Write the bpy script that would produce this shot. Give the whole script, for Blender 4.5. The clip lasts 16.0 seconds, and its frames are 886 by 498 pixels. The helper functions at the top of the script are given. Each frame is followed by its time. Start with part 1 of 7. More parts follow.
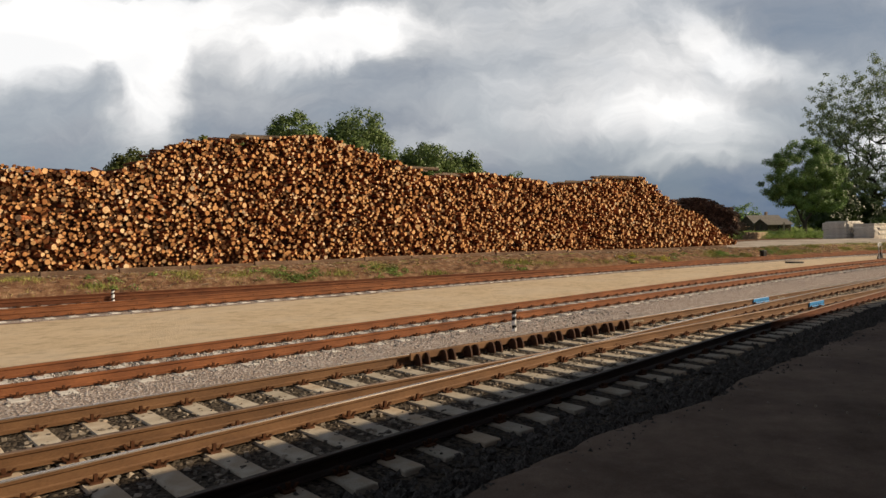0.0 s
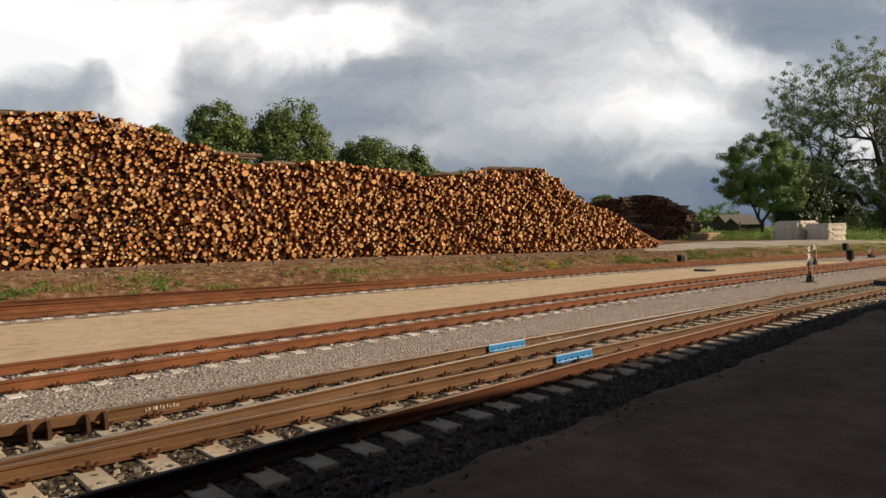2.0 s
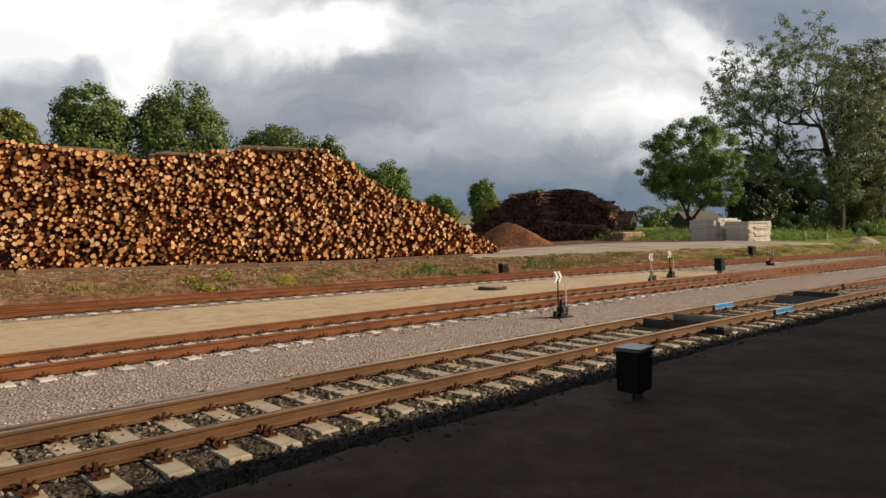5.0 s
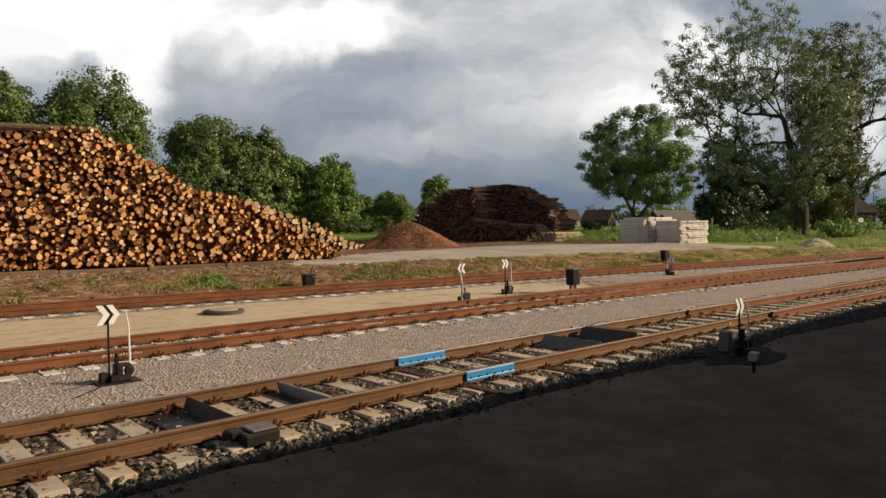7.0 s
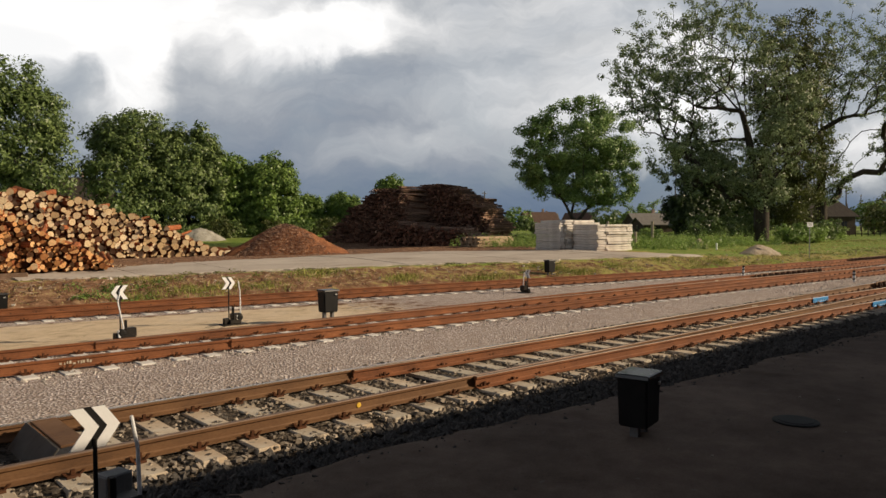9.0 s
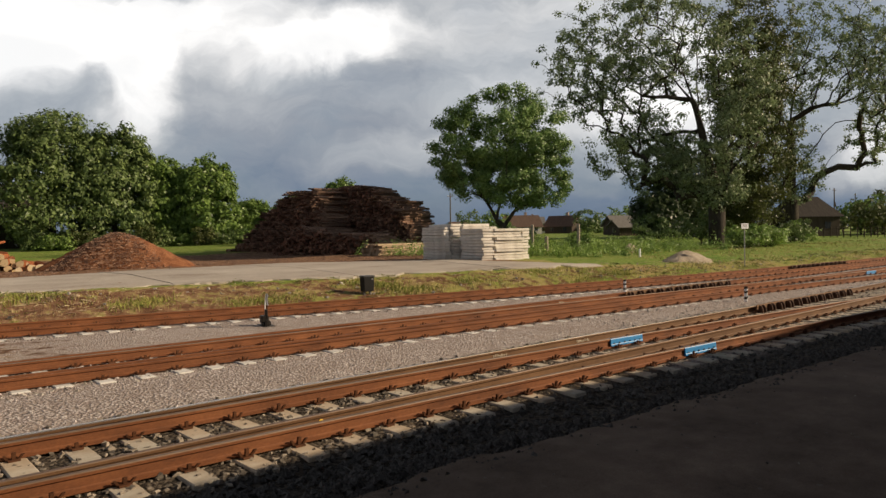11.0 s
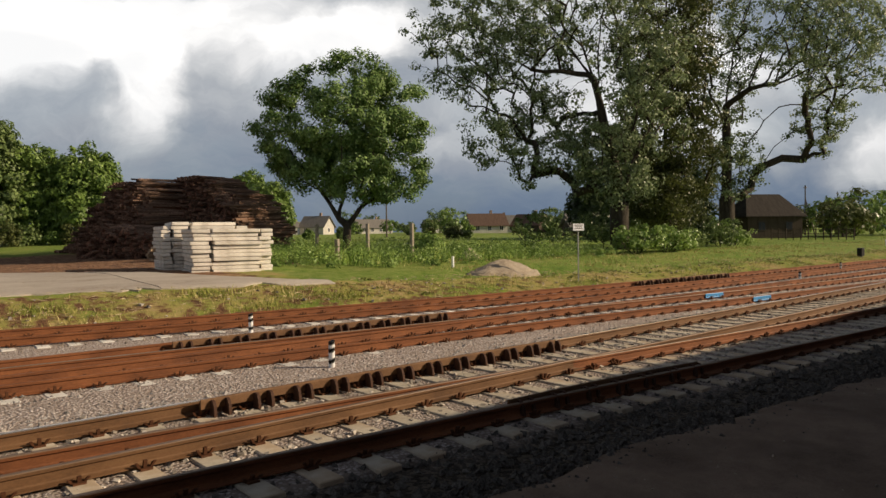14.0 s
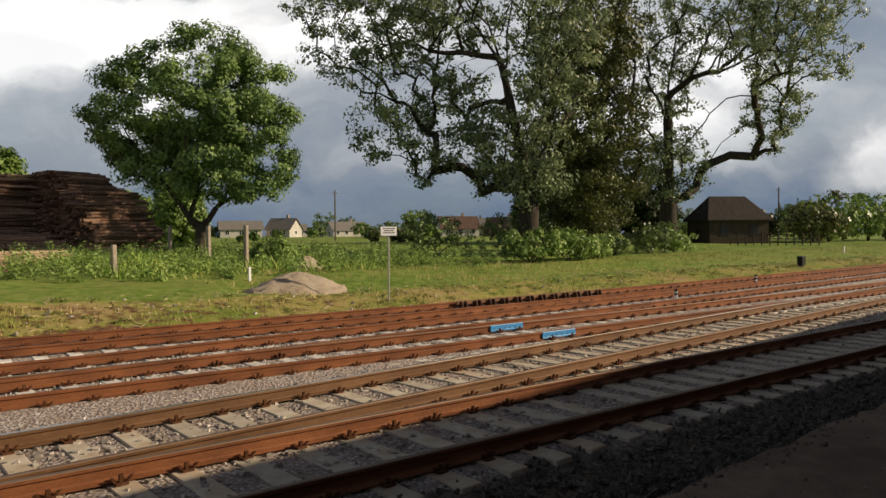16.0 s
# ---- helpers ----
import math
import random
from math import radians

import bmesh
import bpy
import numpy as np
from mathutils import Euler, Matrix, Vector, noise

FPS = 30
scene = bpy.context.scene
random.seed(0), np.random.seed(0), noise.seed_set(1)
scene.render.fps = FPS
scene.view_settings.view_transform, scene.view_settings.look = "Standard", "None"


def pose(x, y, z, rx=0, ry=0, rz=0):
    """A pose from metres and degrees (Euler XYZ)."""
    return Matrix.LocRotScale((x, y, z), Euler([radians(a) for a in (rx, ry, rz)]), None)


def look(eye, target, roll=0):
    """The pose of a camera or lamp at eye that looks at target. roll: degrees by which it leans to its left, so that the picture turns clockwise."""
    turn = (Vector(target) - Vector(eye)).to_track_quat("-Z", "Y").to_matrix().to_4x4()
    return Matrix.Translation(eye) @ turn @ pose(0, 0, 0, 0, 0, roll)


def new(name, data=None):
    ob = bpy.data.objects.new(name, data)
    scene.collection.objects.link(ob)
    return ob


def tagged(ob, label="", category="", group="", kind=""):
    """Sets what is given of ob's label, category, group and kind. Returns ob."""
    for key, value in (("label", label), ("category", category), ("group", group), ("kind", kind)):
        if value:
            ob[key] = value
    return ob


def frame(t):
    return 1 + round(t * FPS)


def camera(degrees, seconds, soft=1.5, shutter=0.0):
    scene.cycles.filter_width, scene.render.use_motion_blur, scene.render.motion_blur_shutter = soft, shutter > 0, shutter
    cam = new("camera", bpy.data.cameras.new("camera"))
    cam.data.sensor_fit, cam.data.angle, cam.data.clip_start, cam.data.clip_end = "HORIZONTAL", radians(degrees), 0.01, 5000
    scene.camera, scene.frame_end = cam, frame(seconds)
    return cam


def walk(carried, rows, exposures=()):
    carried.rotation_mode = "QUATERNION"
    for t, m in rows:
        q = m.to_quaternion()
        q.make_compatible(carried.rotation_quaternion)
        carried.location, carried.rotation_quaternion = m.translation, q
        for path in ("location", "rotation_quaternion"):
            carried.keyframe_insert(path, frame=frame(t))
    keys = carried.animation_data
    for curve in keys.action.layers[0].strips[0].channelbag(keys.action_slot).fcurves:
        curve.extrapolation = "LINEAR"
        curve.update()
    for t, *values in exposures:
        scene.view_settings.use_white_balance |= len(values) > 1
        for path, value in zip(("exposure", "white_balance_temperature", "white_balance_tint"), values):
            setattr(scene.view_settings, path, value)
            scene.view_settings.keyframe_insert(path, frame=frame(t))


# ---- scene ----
cam = camera(64.68, 16.0, soft=1.5)
EYE = 2.14
# seconds, metres along the train's way, metres aside, heading, pitch, lean
PATH = [
    (0.0, -0.0, -0.0, 48.62, -1.35, 0.92),
    (0.5, 2.809, 0.132, 48.58, -1.39, 1.11),
    (1.0, 5.72, 0.25, 48.24, -1.36, 0.82),
    (1.5, 8.567, 0.348, 48.31, -1.41, 1.11),
    (2.0, 11.478, 0.432, 47.98, -1.45, 0.83),
    (2.5, 14.283, 0.499, 47.91, -1.49, 0.86),
    (3.0, 16.997, 0.55, 47.81, -1.53, 0.87),
    (3.5, 19.623, 0.588, 47.76, -1.56, 0.9),
    (4.0, 22.387, 0.616, 47.67, -1.57, 0.82),
    (4.2, 23.485, 0.625, 47.59, -1.56, 0.9),
    (6.3, 34.964, 0.622, 47.18, -1.88, 0.55),
    (6.5, 36.051, 0.614, 47.21, -1.88, 0.58),
    (7.0, 38.695, 0.592, 47.3, -1.84, 0.61),
    (7.5, 41.286, 0.564, 47.41, -1.79, 0.57),
    (8.0, 43.788, 0.534, 47.27, -1.75, 0.17),
    (8.5, 46.326, 0.499, 47.26, -1.67, 0.24),
    (9.0, 48.789, 0.462, 47.32, -1.62, 0.37),
    (9.2, 49.763, 0.447, 47.33, -1.53, 0.34),
    (11.3, 61.126, 0.256, 47.98, -1.22, 1.05),
    (11.5, 62.187, 0.238, 48.1, -1.35, 0.77),
    (12.0, 64.802, 0.195, 48.07, -1.34, 0.67),
    (12.5, 67.404, 0.153, 48.08, -1.34, 0.63),
    (13.0, 69.912, 0.116, 48.16, -1.39, 0.73),
    (13.5, 72.57, 0.079, 48.27, -1.39, 0.66),
    (14.0, 75.127, 0.047, 48.34, -1.37, 0.7),
    (14.5, 77.62, 0.021, 48.44, -1.35, 0.69),
    (15.0, 80.075, -0.001, 48.48, -1.3, 0.61),
    (15.5, 82.589, -0.017, 48.42, -1.29, 0.59),
    (16.0, 85.169, -0.028, 48.29, -1.13, 0.46),
]


def eye_pose(x, y, heading, pitch, lean):
    return pose(x, y, EYE, 0, 0, heading - 90) @ pose(0, 0, 0, 90 + pitch, 0, 0) @ pose(0, 0, 0, 0, 0, -lean)


walk(cam, [(t, eye_pose(*r)) for t, *r in PATH])

# ---- light ----
SUN_EL, SUN_AZ = radians(24.5), radians(-42.0)   # height of the sun; its bearing from +x
to_sun = Vector((math.cos(SUN_EL) * math.cos(SUN_AZ), math.cos(SUN_EL) * math.sin(SUN_AZ), math.sin(SUN_EL)))
world = bpy.data.worlds.new("world")
scene.world = world
world.use_nodes = True
wn, wl = world.node_tree.nodes, world.node_tree.links
wn.clear()
w_out = wn.new("ShaderNodeOutputWorld")
w_bg = wn.new("ShaderNodeBackground")
w_sky = wn.new("ShaderNodeTexSky")
w_sky.sky_type = "NISHITA"
w_sky.sun_disc = False
w_sky.sun_elevation = SUN_EL
w_sky.sun_rotation = math.pi / 2 - SUN_AZ
# broken cloud over the clear sky: grey layers, bright breaks, a dark band low down
w_dir = wn.new("ShaderNodeTexCoord").outputs["Generated"]
w_sep = wn.new("ShaderNodeSeparateXYZ")
wl.new(w_dir, w_sep.inputs[0])


def w_math(op, a, b=None, clamp=False):
    m = wn.new("ShaderNodeMath")
    m.operation, m.use_clamp = op, clamp
    for sock, v in zip(m.inputs, (a, b)):
        if isinstance(v, (int, float)):
            sock.default_value = v
        elif v is not None:
            wl.new(v, sock)
    return m.outputs[0]


def w_mix(fac, a, b):
    m = wn.new("ShaderNodeMix")
    m.data_type = "RGBA"
    for sock, v in ((m.inputs[0], fac), (m.inputs[6], a), (m.inputs[7], b)):
        if isinstance(v, tuple):
            sock.default_value = (*v, 1.0)
        else:
            wl.new(v, sock)
    return m.outputs[2]


def w_range(v, a, b):
    r = wn.new("ShaderNodeMapRange")
    r.interpolation_type = "SMOOTHSTEP"
    r.inputs[1].default_value, r.inputs[2].default_value = a, b
    wl.new(v, r.inputs[0])
    return r.outputs[0]


def w_noise(scale, detail, rough, stretch=(1, 1, 1), shift=(0, 0, 0), distort=0.0):
    mp = wn.new("ShaderNodeMapping")
    mp.inputs["Rotation"].default_value = (0, 0, radians(-48.5))
    mp.inputs["Scale"].default_value, mp.inputs["Location"].default_value = stretch, shift
    mp.vector_type = "POINT"
    wl.new(w_dir, mp.inputs[0])
    n = wn.new("ShaderNodeTexNoise")
    n.inputs["Scale"].default_value, n.inputs["Detail"].default_value = scale, detail
    n.inputs["Roughness"].default_value, n.inputs["Distortion"].default_value = rough, distort
    wl.new(mp.outputs[0], n.inputs["Vector"])
    return n.outputs["Fac"]


high = w_sep.outputs["Z"]
billow = w_noise(5.0, 6, 0.52, (1, 1, 2.0), (3.1, 0, 0), 0.3)
layer = w_noise(2.6, 6, 0.55, (1, 1, 3.2), (0, 7.3, 0), 0.5)
body = w_math("ADD", w_math("MULTIPLY", billow, 0.45), w_math("MULTIPLY", layer, 0.55))
grey = w_mix(w_range(body, 0.30, 0.70), (0.27, 0.30, 0.35), (0.66, 0.67, 0.69))
low = w_mix(w_range(w_math("ADD", high, w_math("MULTIPLY", w_math("SUBTRACT", layer, 0.5), 0.10)), 0.03, 0.165), (0.098, 0.142, 0.222), grey)
# the clouded quarter that the train looks at: cloud banks laid out on a plane across it, with ragged edges
HEADING = radians(48.0)


def w_dot(v):
    d = wn.new("ShaderNodeVectorMath")
    d.operation = "DOT_PRODUCT"
    wl.new(w_dir, d.inputs[0])
    d.inputs[1].default_value = v
    return d.outputs["Value"]


ahead = w_dot((math.cos(HEADING), math.sin(HEADING), 0))
deep = w_math("MAXIMUM", ahead, 0.25)
across = w_math("DIVIDE", w_dot((math.sin(HEADING), -math.cos(HEADING), 0)), deep)
rise = w_math("DIVIDE", high, deep)
w_plane = wn.new("ShaderNodeCombineXYZ")
wl.new(across, w_plane.inputs[0])
wl.new(rise, w_plane.inputs[1])


def w_field(vec, scale, detail, rough, stretch=(1, 1, 1), out="Fac"):
    mp = wn.new("ShaderNodeMapping")
    mp.inputs["Scale"].default_value = stretch
    wl.new(vec, mp.inputs[0])
    n = wn.new("ShaderNodeTexNoise")
    n.inputs["Scale"].default_value, n.inputs["Detail"].default_value, n.inputs["Roughness"].default_value = scale, detail, rough
    wl.new(mp.outputs[0], n.inputs["Vector"])
    return n.outputs[out]


def w_shift(vec, by, amount):
    a = wn.new("ShaderNodeVectorMath")
    a.operation = "MULTIPLY_ADD"
    wl.new(by, a.inputs[0])
    a.inputs[1].default_value = (amount, amount * 0.7, 0)
    c = wn.new("ShaderNodeVectorMath")
    c.operation = "SUBTRACT"
    wl.new(vec, c.inputs[0])
    c.inputs[1].default_value = (amount * 0.5, amount * 0.35, 0)
    wl.new(c.outputs[0], a.inputs[2])
    return a.outputs[0]


ragged = w_shift(w_plane.outputs[0], w_field(w_plane.outputs[0], 5.0, 3, 0.5, out="Color"), 0.16)
ragged = w_shift(ragged, w_field(ragged, 19.0, 4, 0.55, out="Color"), 0.075)
# each bank: place across and up, half widths, tilt, how much lighter or darker
banks = [(-0.43, 0.33, 0.27, 0.10, 0, 0.46), (-0.62, 0.275, 0.22, 0.07, 6, 0.36), (-0.44, 0.23, 0.075, 0.11, 8, 0.42),
         (-0.575, 0.165, 0.12, 0.085, -12, -0.02), (-0.32, 0.195, 0.11, 0.07, 35, -0.02), (-0.395, 0.34, 0.07, 0.02, 5, -0.30),
         (-0.17, 0.275, 0.15, 0.05, 14, 0.46), (-0.30, 0.335, 0.12, 0.05, 30, -0.04), (-0.05, 0.185, 0.34, 0.07, 10, -0.09),
         (0.09, 0.30, 0.30, 0.06, 8, 0.14), (0.20, 0.19, 0.30, 0.10, 8, 0.22), (0.34, 0.145, 0.13, 0.055, 4, 0.26), (0.33, 0.095, 0.14, 0.018, 3, 0.20),
         (0.38, 0.27, 0.09, 0.045, -35, 0.22), (0.46, 0.225, 0.10, 0.04, -20, 0.16), (0.55, 0.30, 0.16, 0.09, -15, -0.16),
         (-0.10, 0.115, 0.12, 0.03, 4, 0.14), (0.61, 0.105, 0.08, 0.06, 0, 0.42), (-0.56, 0.085, 0.16, 0.03, 0, 0.10)]
tone = w_math("ADD", w_math("MULTIPLY", w_range(rise, -0.02, 0.20), 0.44), 0.15)
for u_, v_, su_, sv_, tilt_, gain_ in banks:
    mp_ = wn.new("ShaderNodeMapping")
    mp_.vector_type = "TEXTURE"
    mp_.inputs["Location"].default_value = (u_, v_, 0)
    mp_.inputs["Rotation"].default_value = (0, 0, radians(tilt_))
    mp_.inputs["Scale"].default_value = (su_ * 1.25, sv_ * 1.25, 1)
    wl.new(ragged, mp_.inputs[0])
    gr_ = wn.new("ShaderNodeTexGradient")
    gr_.gradient_type = "SPHERICAL"
    wl.new(mp_.outputs[0], gr_.inputs[0])
    tone = w_math("ADD", tone, w_math("MULTIPLY", w_range(gr_.outputs["Fac"], 0.0, 0.75), gain_))
wisps = w_field(ragged, 9.0, 8, 0.63, (0.55, 1.5, 1))
tone = w_math("ADD", tone, w_math("MULTIPLY", w_math("SUBTRACT", wisps, 0.5), 0.50))
w_ramp = wn.new("ShaderNodeValToRGB")
while len(w_ramp.color_ramp.elements) < 6:
    w_ramp.color_ramp.elements.new(0.5)
for el_, (p_, c_) in zip(w_ramp.color_ramp.elements, [(0.06, (0.098, 0.150, 0.240)), (0.26, (0.172, 0.222, 0.300)), (0.48, (0.31, 0.34, 0.39)), (0.66, (0.50, 0.52, 0.545)), (0.82, (0.76, 0.76, 0.765)), (1.0, (1.06, 1.045, 1.03))]):
    el_.position, el_.color = p_, (*c_, 1.0)
wl.new(tone, w_ramp.inputs[0])
cloud = w_mix(w_range(ahead, 0.25, 0.5), low, w_ramp.outputs[0])
# unseen sky overhead set darker, added to deepen the shade on the ground
cloud = w_mix(w_range(high, 0.33, 0.55), cloud, (0.074, 0.082, 0.098))
w_gain = wn.new("ShaderNodeMix")
w_gain.data_type, w_gain.blend_type = "RGBA", "MULTIPLY"
w_gain.inputs[0].default_value = 1.0
wl.new(w_sky.outputs[0], w_gain.inputs[6])
w_gain.inputs[7].default_value = (0.10, 0.10, 0.10, 1)
clear = w_math("MULTIPLY", w_range(billow, 0.60, 0.42), 0.12)
wl.new(w_mix(clear, cloud, w_gain.outputs[2]), w_bg.inputs[0])
w_bg.inputs[1].default_value = 1.0
wl.new(w_bg.outputs[0], w_out.inputs[0])

sun = new("sun", bpy.data.lights.new("sun", "SUN"))
sun.data.energy, sun.data.angle, sun.data.color = 5.0, radians(0.6), (1.0, 0.80, 0.56)
sun.matrix_world = look((0, 0, 60), Vector((0, 0, 60)) - to_sun)
scene.view_settings.exposure = 0.0

# ---- materials ----
def mat(name, rough=0.8, metal=0.0, spec=0.3):
    m = bpy.data.materials.new(name)
    m.use_nodes = True
    b = m.node_tree.nodes["Principled BSDF"]
    b.inputs["Roughness"].default_value = rough
    b.inputs["Metallic"].default_value = metal
    b.inputs["Specular IOR Level"].default_value = spec
    return m, m.node_tree.nodes, m.node_tree.links, b


def coords(nodes, kind="Object"):
    return nodes.new("ShaderNodeTexCoord").outputs[kind]


def noise_tex(nodes, links, vec, scale, detail=5.0, rough=0.6, distort=0.0):
    n = nodes.new("ShaderNodeTexNoise")
    n.inputs["Scale"].default_value, n.inputs["Detail"].default_value = scale, detail
    n.inputs["Roughness"].default_value, n.inputs["Distortion"].default_value = rough, distort
    links.new(vec, n.inputs["Vector"])
    return n.outputs["Fac"]


def ramp(nodes, links, fac, stops):
    r = nodes.new("ShaderNodeValToRGB")
    e = r.color_ramp.elements
    while len(e) < len(stops):
        e.new(0.5)
    for el, (p, c) in zip(e, stops):
        el.position, el.color = p, (*c, 1.0)
    links.new(fac, r.inputs[0])
    return r.outputs[0]


def level(nodes, links, fac, a, b):
    r = nodes.new("ShaderNodeMapRange")
    r.interpolation_type = "SMOOTHSTEP"
    r.inputs[1].default_value, r.inputs[2].default_value = a, b
    links.new(fac, r.inputs[0])
    return r.outputs[0]


def mix(nodes, links, fac, a, b, blend="MIX"):
    m = nodes.new("ShaderNodeMix")
    m.data_type, m.blend_type = "RGBA", blend
    for sock, v in ((m.inputs[0], fac), (m.inputs[6], a), (m.inputs[7], b)):
        if isinstance(v, (int, float)):
            sock.default_value = v
        elif isinstance(v, tuple):
            sock.default_value = (*v, 1.0)
        else:
            links.new(v, sock)
    return m.outputs[2]


def maths(nodes, links, op, a, b=None):
    m = nodes.new("ShaderNodeMath")
    m.operation = op
    for sock, v in zip(m.inputs, (a, b)):
        if isinstance(v, (int, float)):
            sock.default_value = v
        elif v is not None:
            links.new(v, sock)
    return m.outputs[0]


def bump(nodes, links, b, height, strength=0.5, dist=0.02):
    n = nodes.new("ShaderNodeBump")
    n.inputs["Strength"].default_value, n.inputs["Distance"].default_value = strength, dist
    links.new(height, n.inputs["Height"])
    links.new(n.outputs[0], b.inputs["Normal"])


def simple(name, stops, scale=6.0, rough=0.8, metal=0.0, spec=0.3, fine=40.0, bumpy=0.4, dist=0.01, vary=0.0, island=False, stretch=(1, 1, 1)):
    """Two scales of noise through a ramp, fine relief, and a shift of tone from piece to piece."""
    m, n, l, b = mat(name, rough, metal, spec)
    mp = n.new("ShaderNodeMapping")
    mp.inputs["Scale"].default_value = stretch
    l.new(coords(n), mp.inputs[0])
    v = mp.outputs[0]
    big, small = noise_tex(n, l, v, scale), noise_tex(n, l, v, fine, 4.0, 0.7)
    f = maths(n, l, "ADD", maths(n, l, "MULTIPLY", big, 0.6), maths(n, l, "MULTIPLY", small, 0.4))
    col = ramp(n, l, f, stops)
    if vary:
        if island:
            r = n.new("ShaderNodeNewGeometry").outputs["Random Per Island"]
        else:
            r = n.new("ShaderNodeObjectInfo").outputs["Random"]
        k = maths(n, l, "ADD", maths(n, l, "MULTIPLY", r, 2 * vary), 1.0 - vary)
        hsv = n.new("ShaderNodeHueSaturation")
        l.new(k, hsv.inputs["Value"])
        l.new(col, hsv.inputs["Color"])
        col = hsv.outputs[0]
    l.new(col, b.inputs["Base Color"])
    if bumpy:
        bump(n, l, b, small, bumpy, dist)
    return m


M = {}
M["rust_rail"] = simple("rail_side_rust", [(0.3, (0.082, 0.031, 0.015)), (0.5, (0.185, 0.070, 0.029)), (0.7, (0.30, 0.118, 0.047))], 3, 0.75, 0.1, 0.3, 60, 0.3, 0.004, stretch=(0.4, 1, 1))
M["dark_rust"] = simple("rail_side_dark_rust", [(0.3, (0.06, 0.022, 0.012)), (0.5, (0.125, 0.045, 0.021)), (0.7, (0.20, 0.078, 0.034))], 3, 0.78, 0.1, 0.25, 60, 0.3, 0.004, stretch=(0.4, 1, 1))
# dark copy of the rail side, with the train's shade put into its colour
M["shaded_rail"] = simple("rail_side_shaded", [(0.3, (0.012, 0.008, 0.007)), (0.5, (0.030, 0.017, 0.012)), (0.7, (0.065, 0.034, 0.020))], 3, 0.6, 0.2, 0.35, 60, 0.3, 0.004, stretch=(0.4, 1, 1))
M["brown_rail"] = simple("rail_side_brown", [(0.3, (0.072, 0.036, 0.018)), (0.5, (0.145, 0.075, 0.035)), (0.7, (0.22, 0.12, 0.058))], 3, 0.7, 0.15, 0.35, 60, 0.3, 0.004, stretch=(0.4, 1, 1))
M["rail_top"] = simple("rail_top_worn", [(0.3, (0.11, 0.065, 0.042)), (0.6, (0.21, 0.14, 0.095))], 2, 0.55, 0.3, 0.5, 50, 0.1, 0.002, stretch=(0.2, 1, 1))
M["steel"] = simple("polished_rail_steel", [(0.3, (0.30, 0.235, 0.18)), (0.7, (0.52, 0.45, 0.38))], 2, 0.27, 0.85, 0.5, 50, 0.05, 0.001, stretch=(0.2, 1, 1))
def stained_concrete():
    """Sleeper concrete with rust run down from the rails and dark oil in places."""
    m, n, l, b = mat("sleeper_concrete", 0.9, 0, 0.2)
    v = coords(n)
    f = maths(n, l, "ADD", maths(n, l, "MULTIPLY", noise_tex(n, l, v, 4), 0.6), maths(n, l, "MULTIPLY", noise_tex(n, l, v, 60, 4, 0.7), 0.4))
    col = ramp(n, l, f, [(0.3, (0.36, 0.31, 0.235)), (0.5, (0.55, 0.485, 0.39)), (0.7, (0.67, 0.61, 0.52))])
    ob = n.new("ShaderNodeObjectInfo").outputs["Random"]
    rust = level(n, l, maths(n, l, "ADD", noise_tex(n, l, v, 1.7, 3), maths(n, l, "MULTIPLY", ob, 0.22)), 0.56, 0.78)
    col = mix(n, l, maths(n, l, "MULTIPLY", rust, 0.5), col, (0.38, 0.25, 0.14))
    h = n.new("ShaderNodeHueSaturation")
    l.new(maths(n, l, "ADD", maths(n, l, "MULTIPLY", ob, 0.3), 0.82), h.inputs["Value"])
    l.new(col, h.inputs["Color"])
    l.new(h.outputs[0], b.inputs["Base Color"])
    bump(n, l, b, noise_tex(n, l, v, 60, 4, 0.7), 0.4, 0.005)
    return m


M["concrete"] = stained_concrete()
M["clean_concrete"] = simple("pale_sleeper_concrete", [(0.3, (0.50, 0.475, 0.44)), (0.5, (0.68, 0.655, 0.62)), (0.7, (0.78, 0.76, 0.73))], 4, 0.9, 0, 0.2, 60, 0.4, 0.005, 0.12)
M["clip"] = simple("dark_fastening_steel", [(0.3, (0.045, 0.020, 0.011)), (0.7, (0.165, 0.070, 0.034))], 8, 0.7, 0.4, 0.3, 60, 0.2, 0.002)
M["black_paint"] = simple("black_weathered_paint", [(0.3, (0.006, 0.006, 0.006)), (0.7, (0.018, 0.017, 0.016))], 5, 0.6, 0, 0.2, 60, 0.2, 0.002)
M["white_paint"] = simple("white_paint", [(0.3, (0.72, 0.73, 0.74)), (0.7, (0.84, 0.85, 0.87))], 5, 0.5, 0, 0.4, 60, 0.1, 0.001)
M["blue_paint"] = simple("blue_joint_plastic", [(0.3, (0.02, 0.16, 0.42)), (0.6, (0.035, 0.26, 0.60)), (0.8, (0.06, 0.32, 0.66))], 6, 0.45, 0, 0.4, 60, 0.2, 0.002)

# ---- plan of the tracks ----
def smooth_line(pts, sigma=5.0):
    """y over x as a smooth line through the plan's points."""
    xs = np.arange(-420.0, 700.0, 1.0)
    px, py = zip(*pts)
    s0, s1 = (py[1] - py[0]) / (px[1] - px[0]), (py[-1] - py[-2]) / (px[-1] - px[-2])
    ys = np.where(xs < px[0], py[0] + s0 * (xs - px[0]), np.where(xs > px[-1], py[-1] + s1 * (xs - px[-1]), np.interp(xs, px, py)))
    k = np.exp(-0.5 * (np.arange(-15, 16) / sigma) ** 2)
    sm = np.convolve(ys, k / k.sum(), "same")
    return lambda x: np.interp(x, xs[20:-20], sm[20:-20])


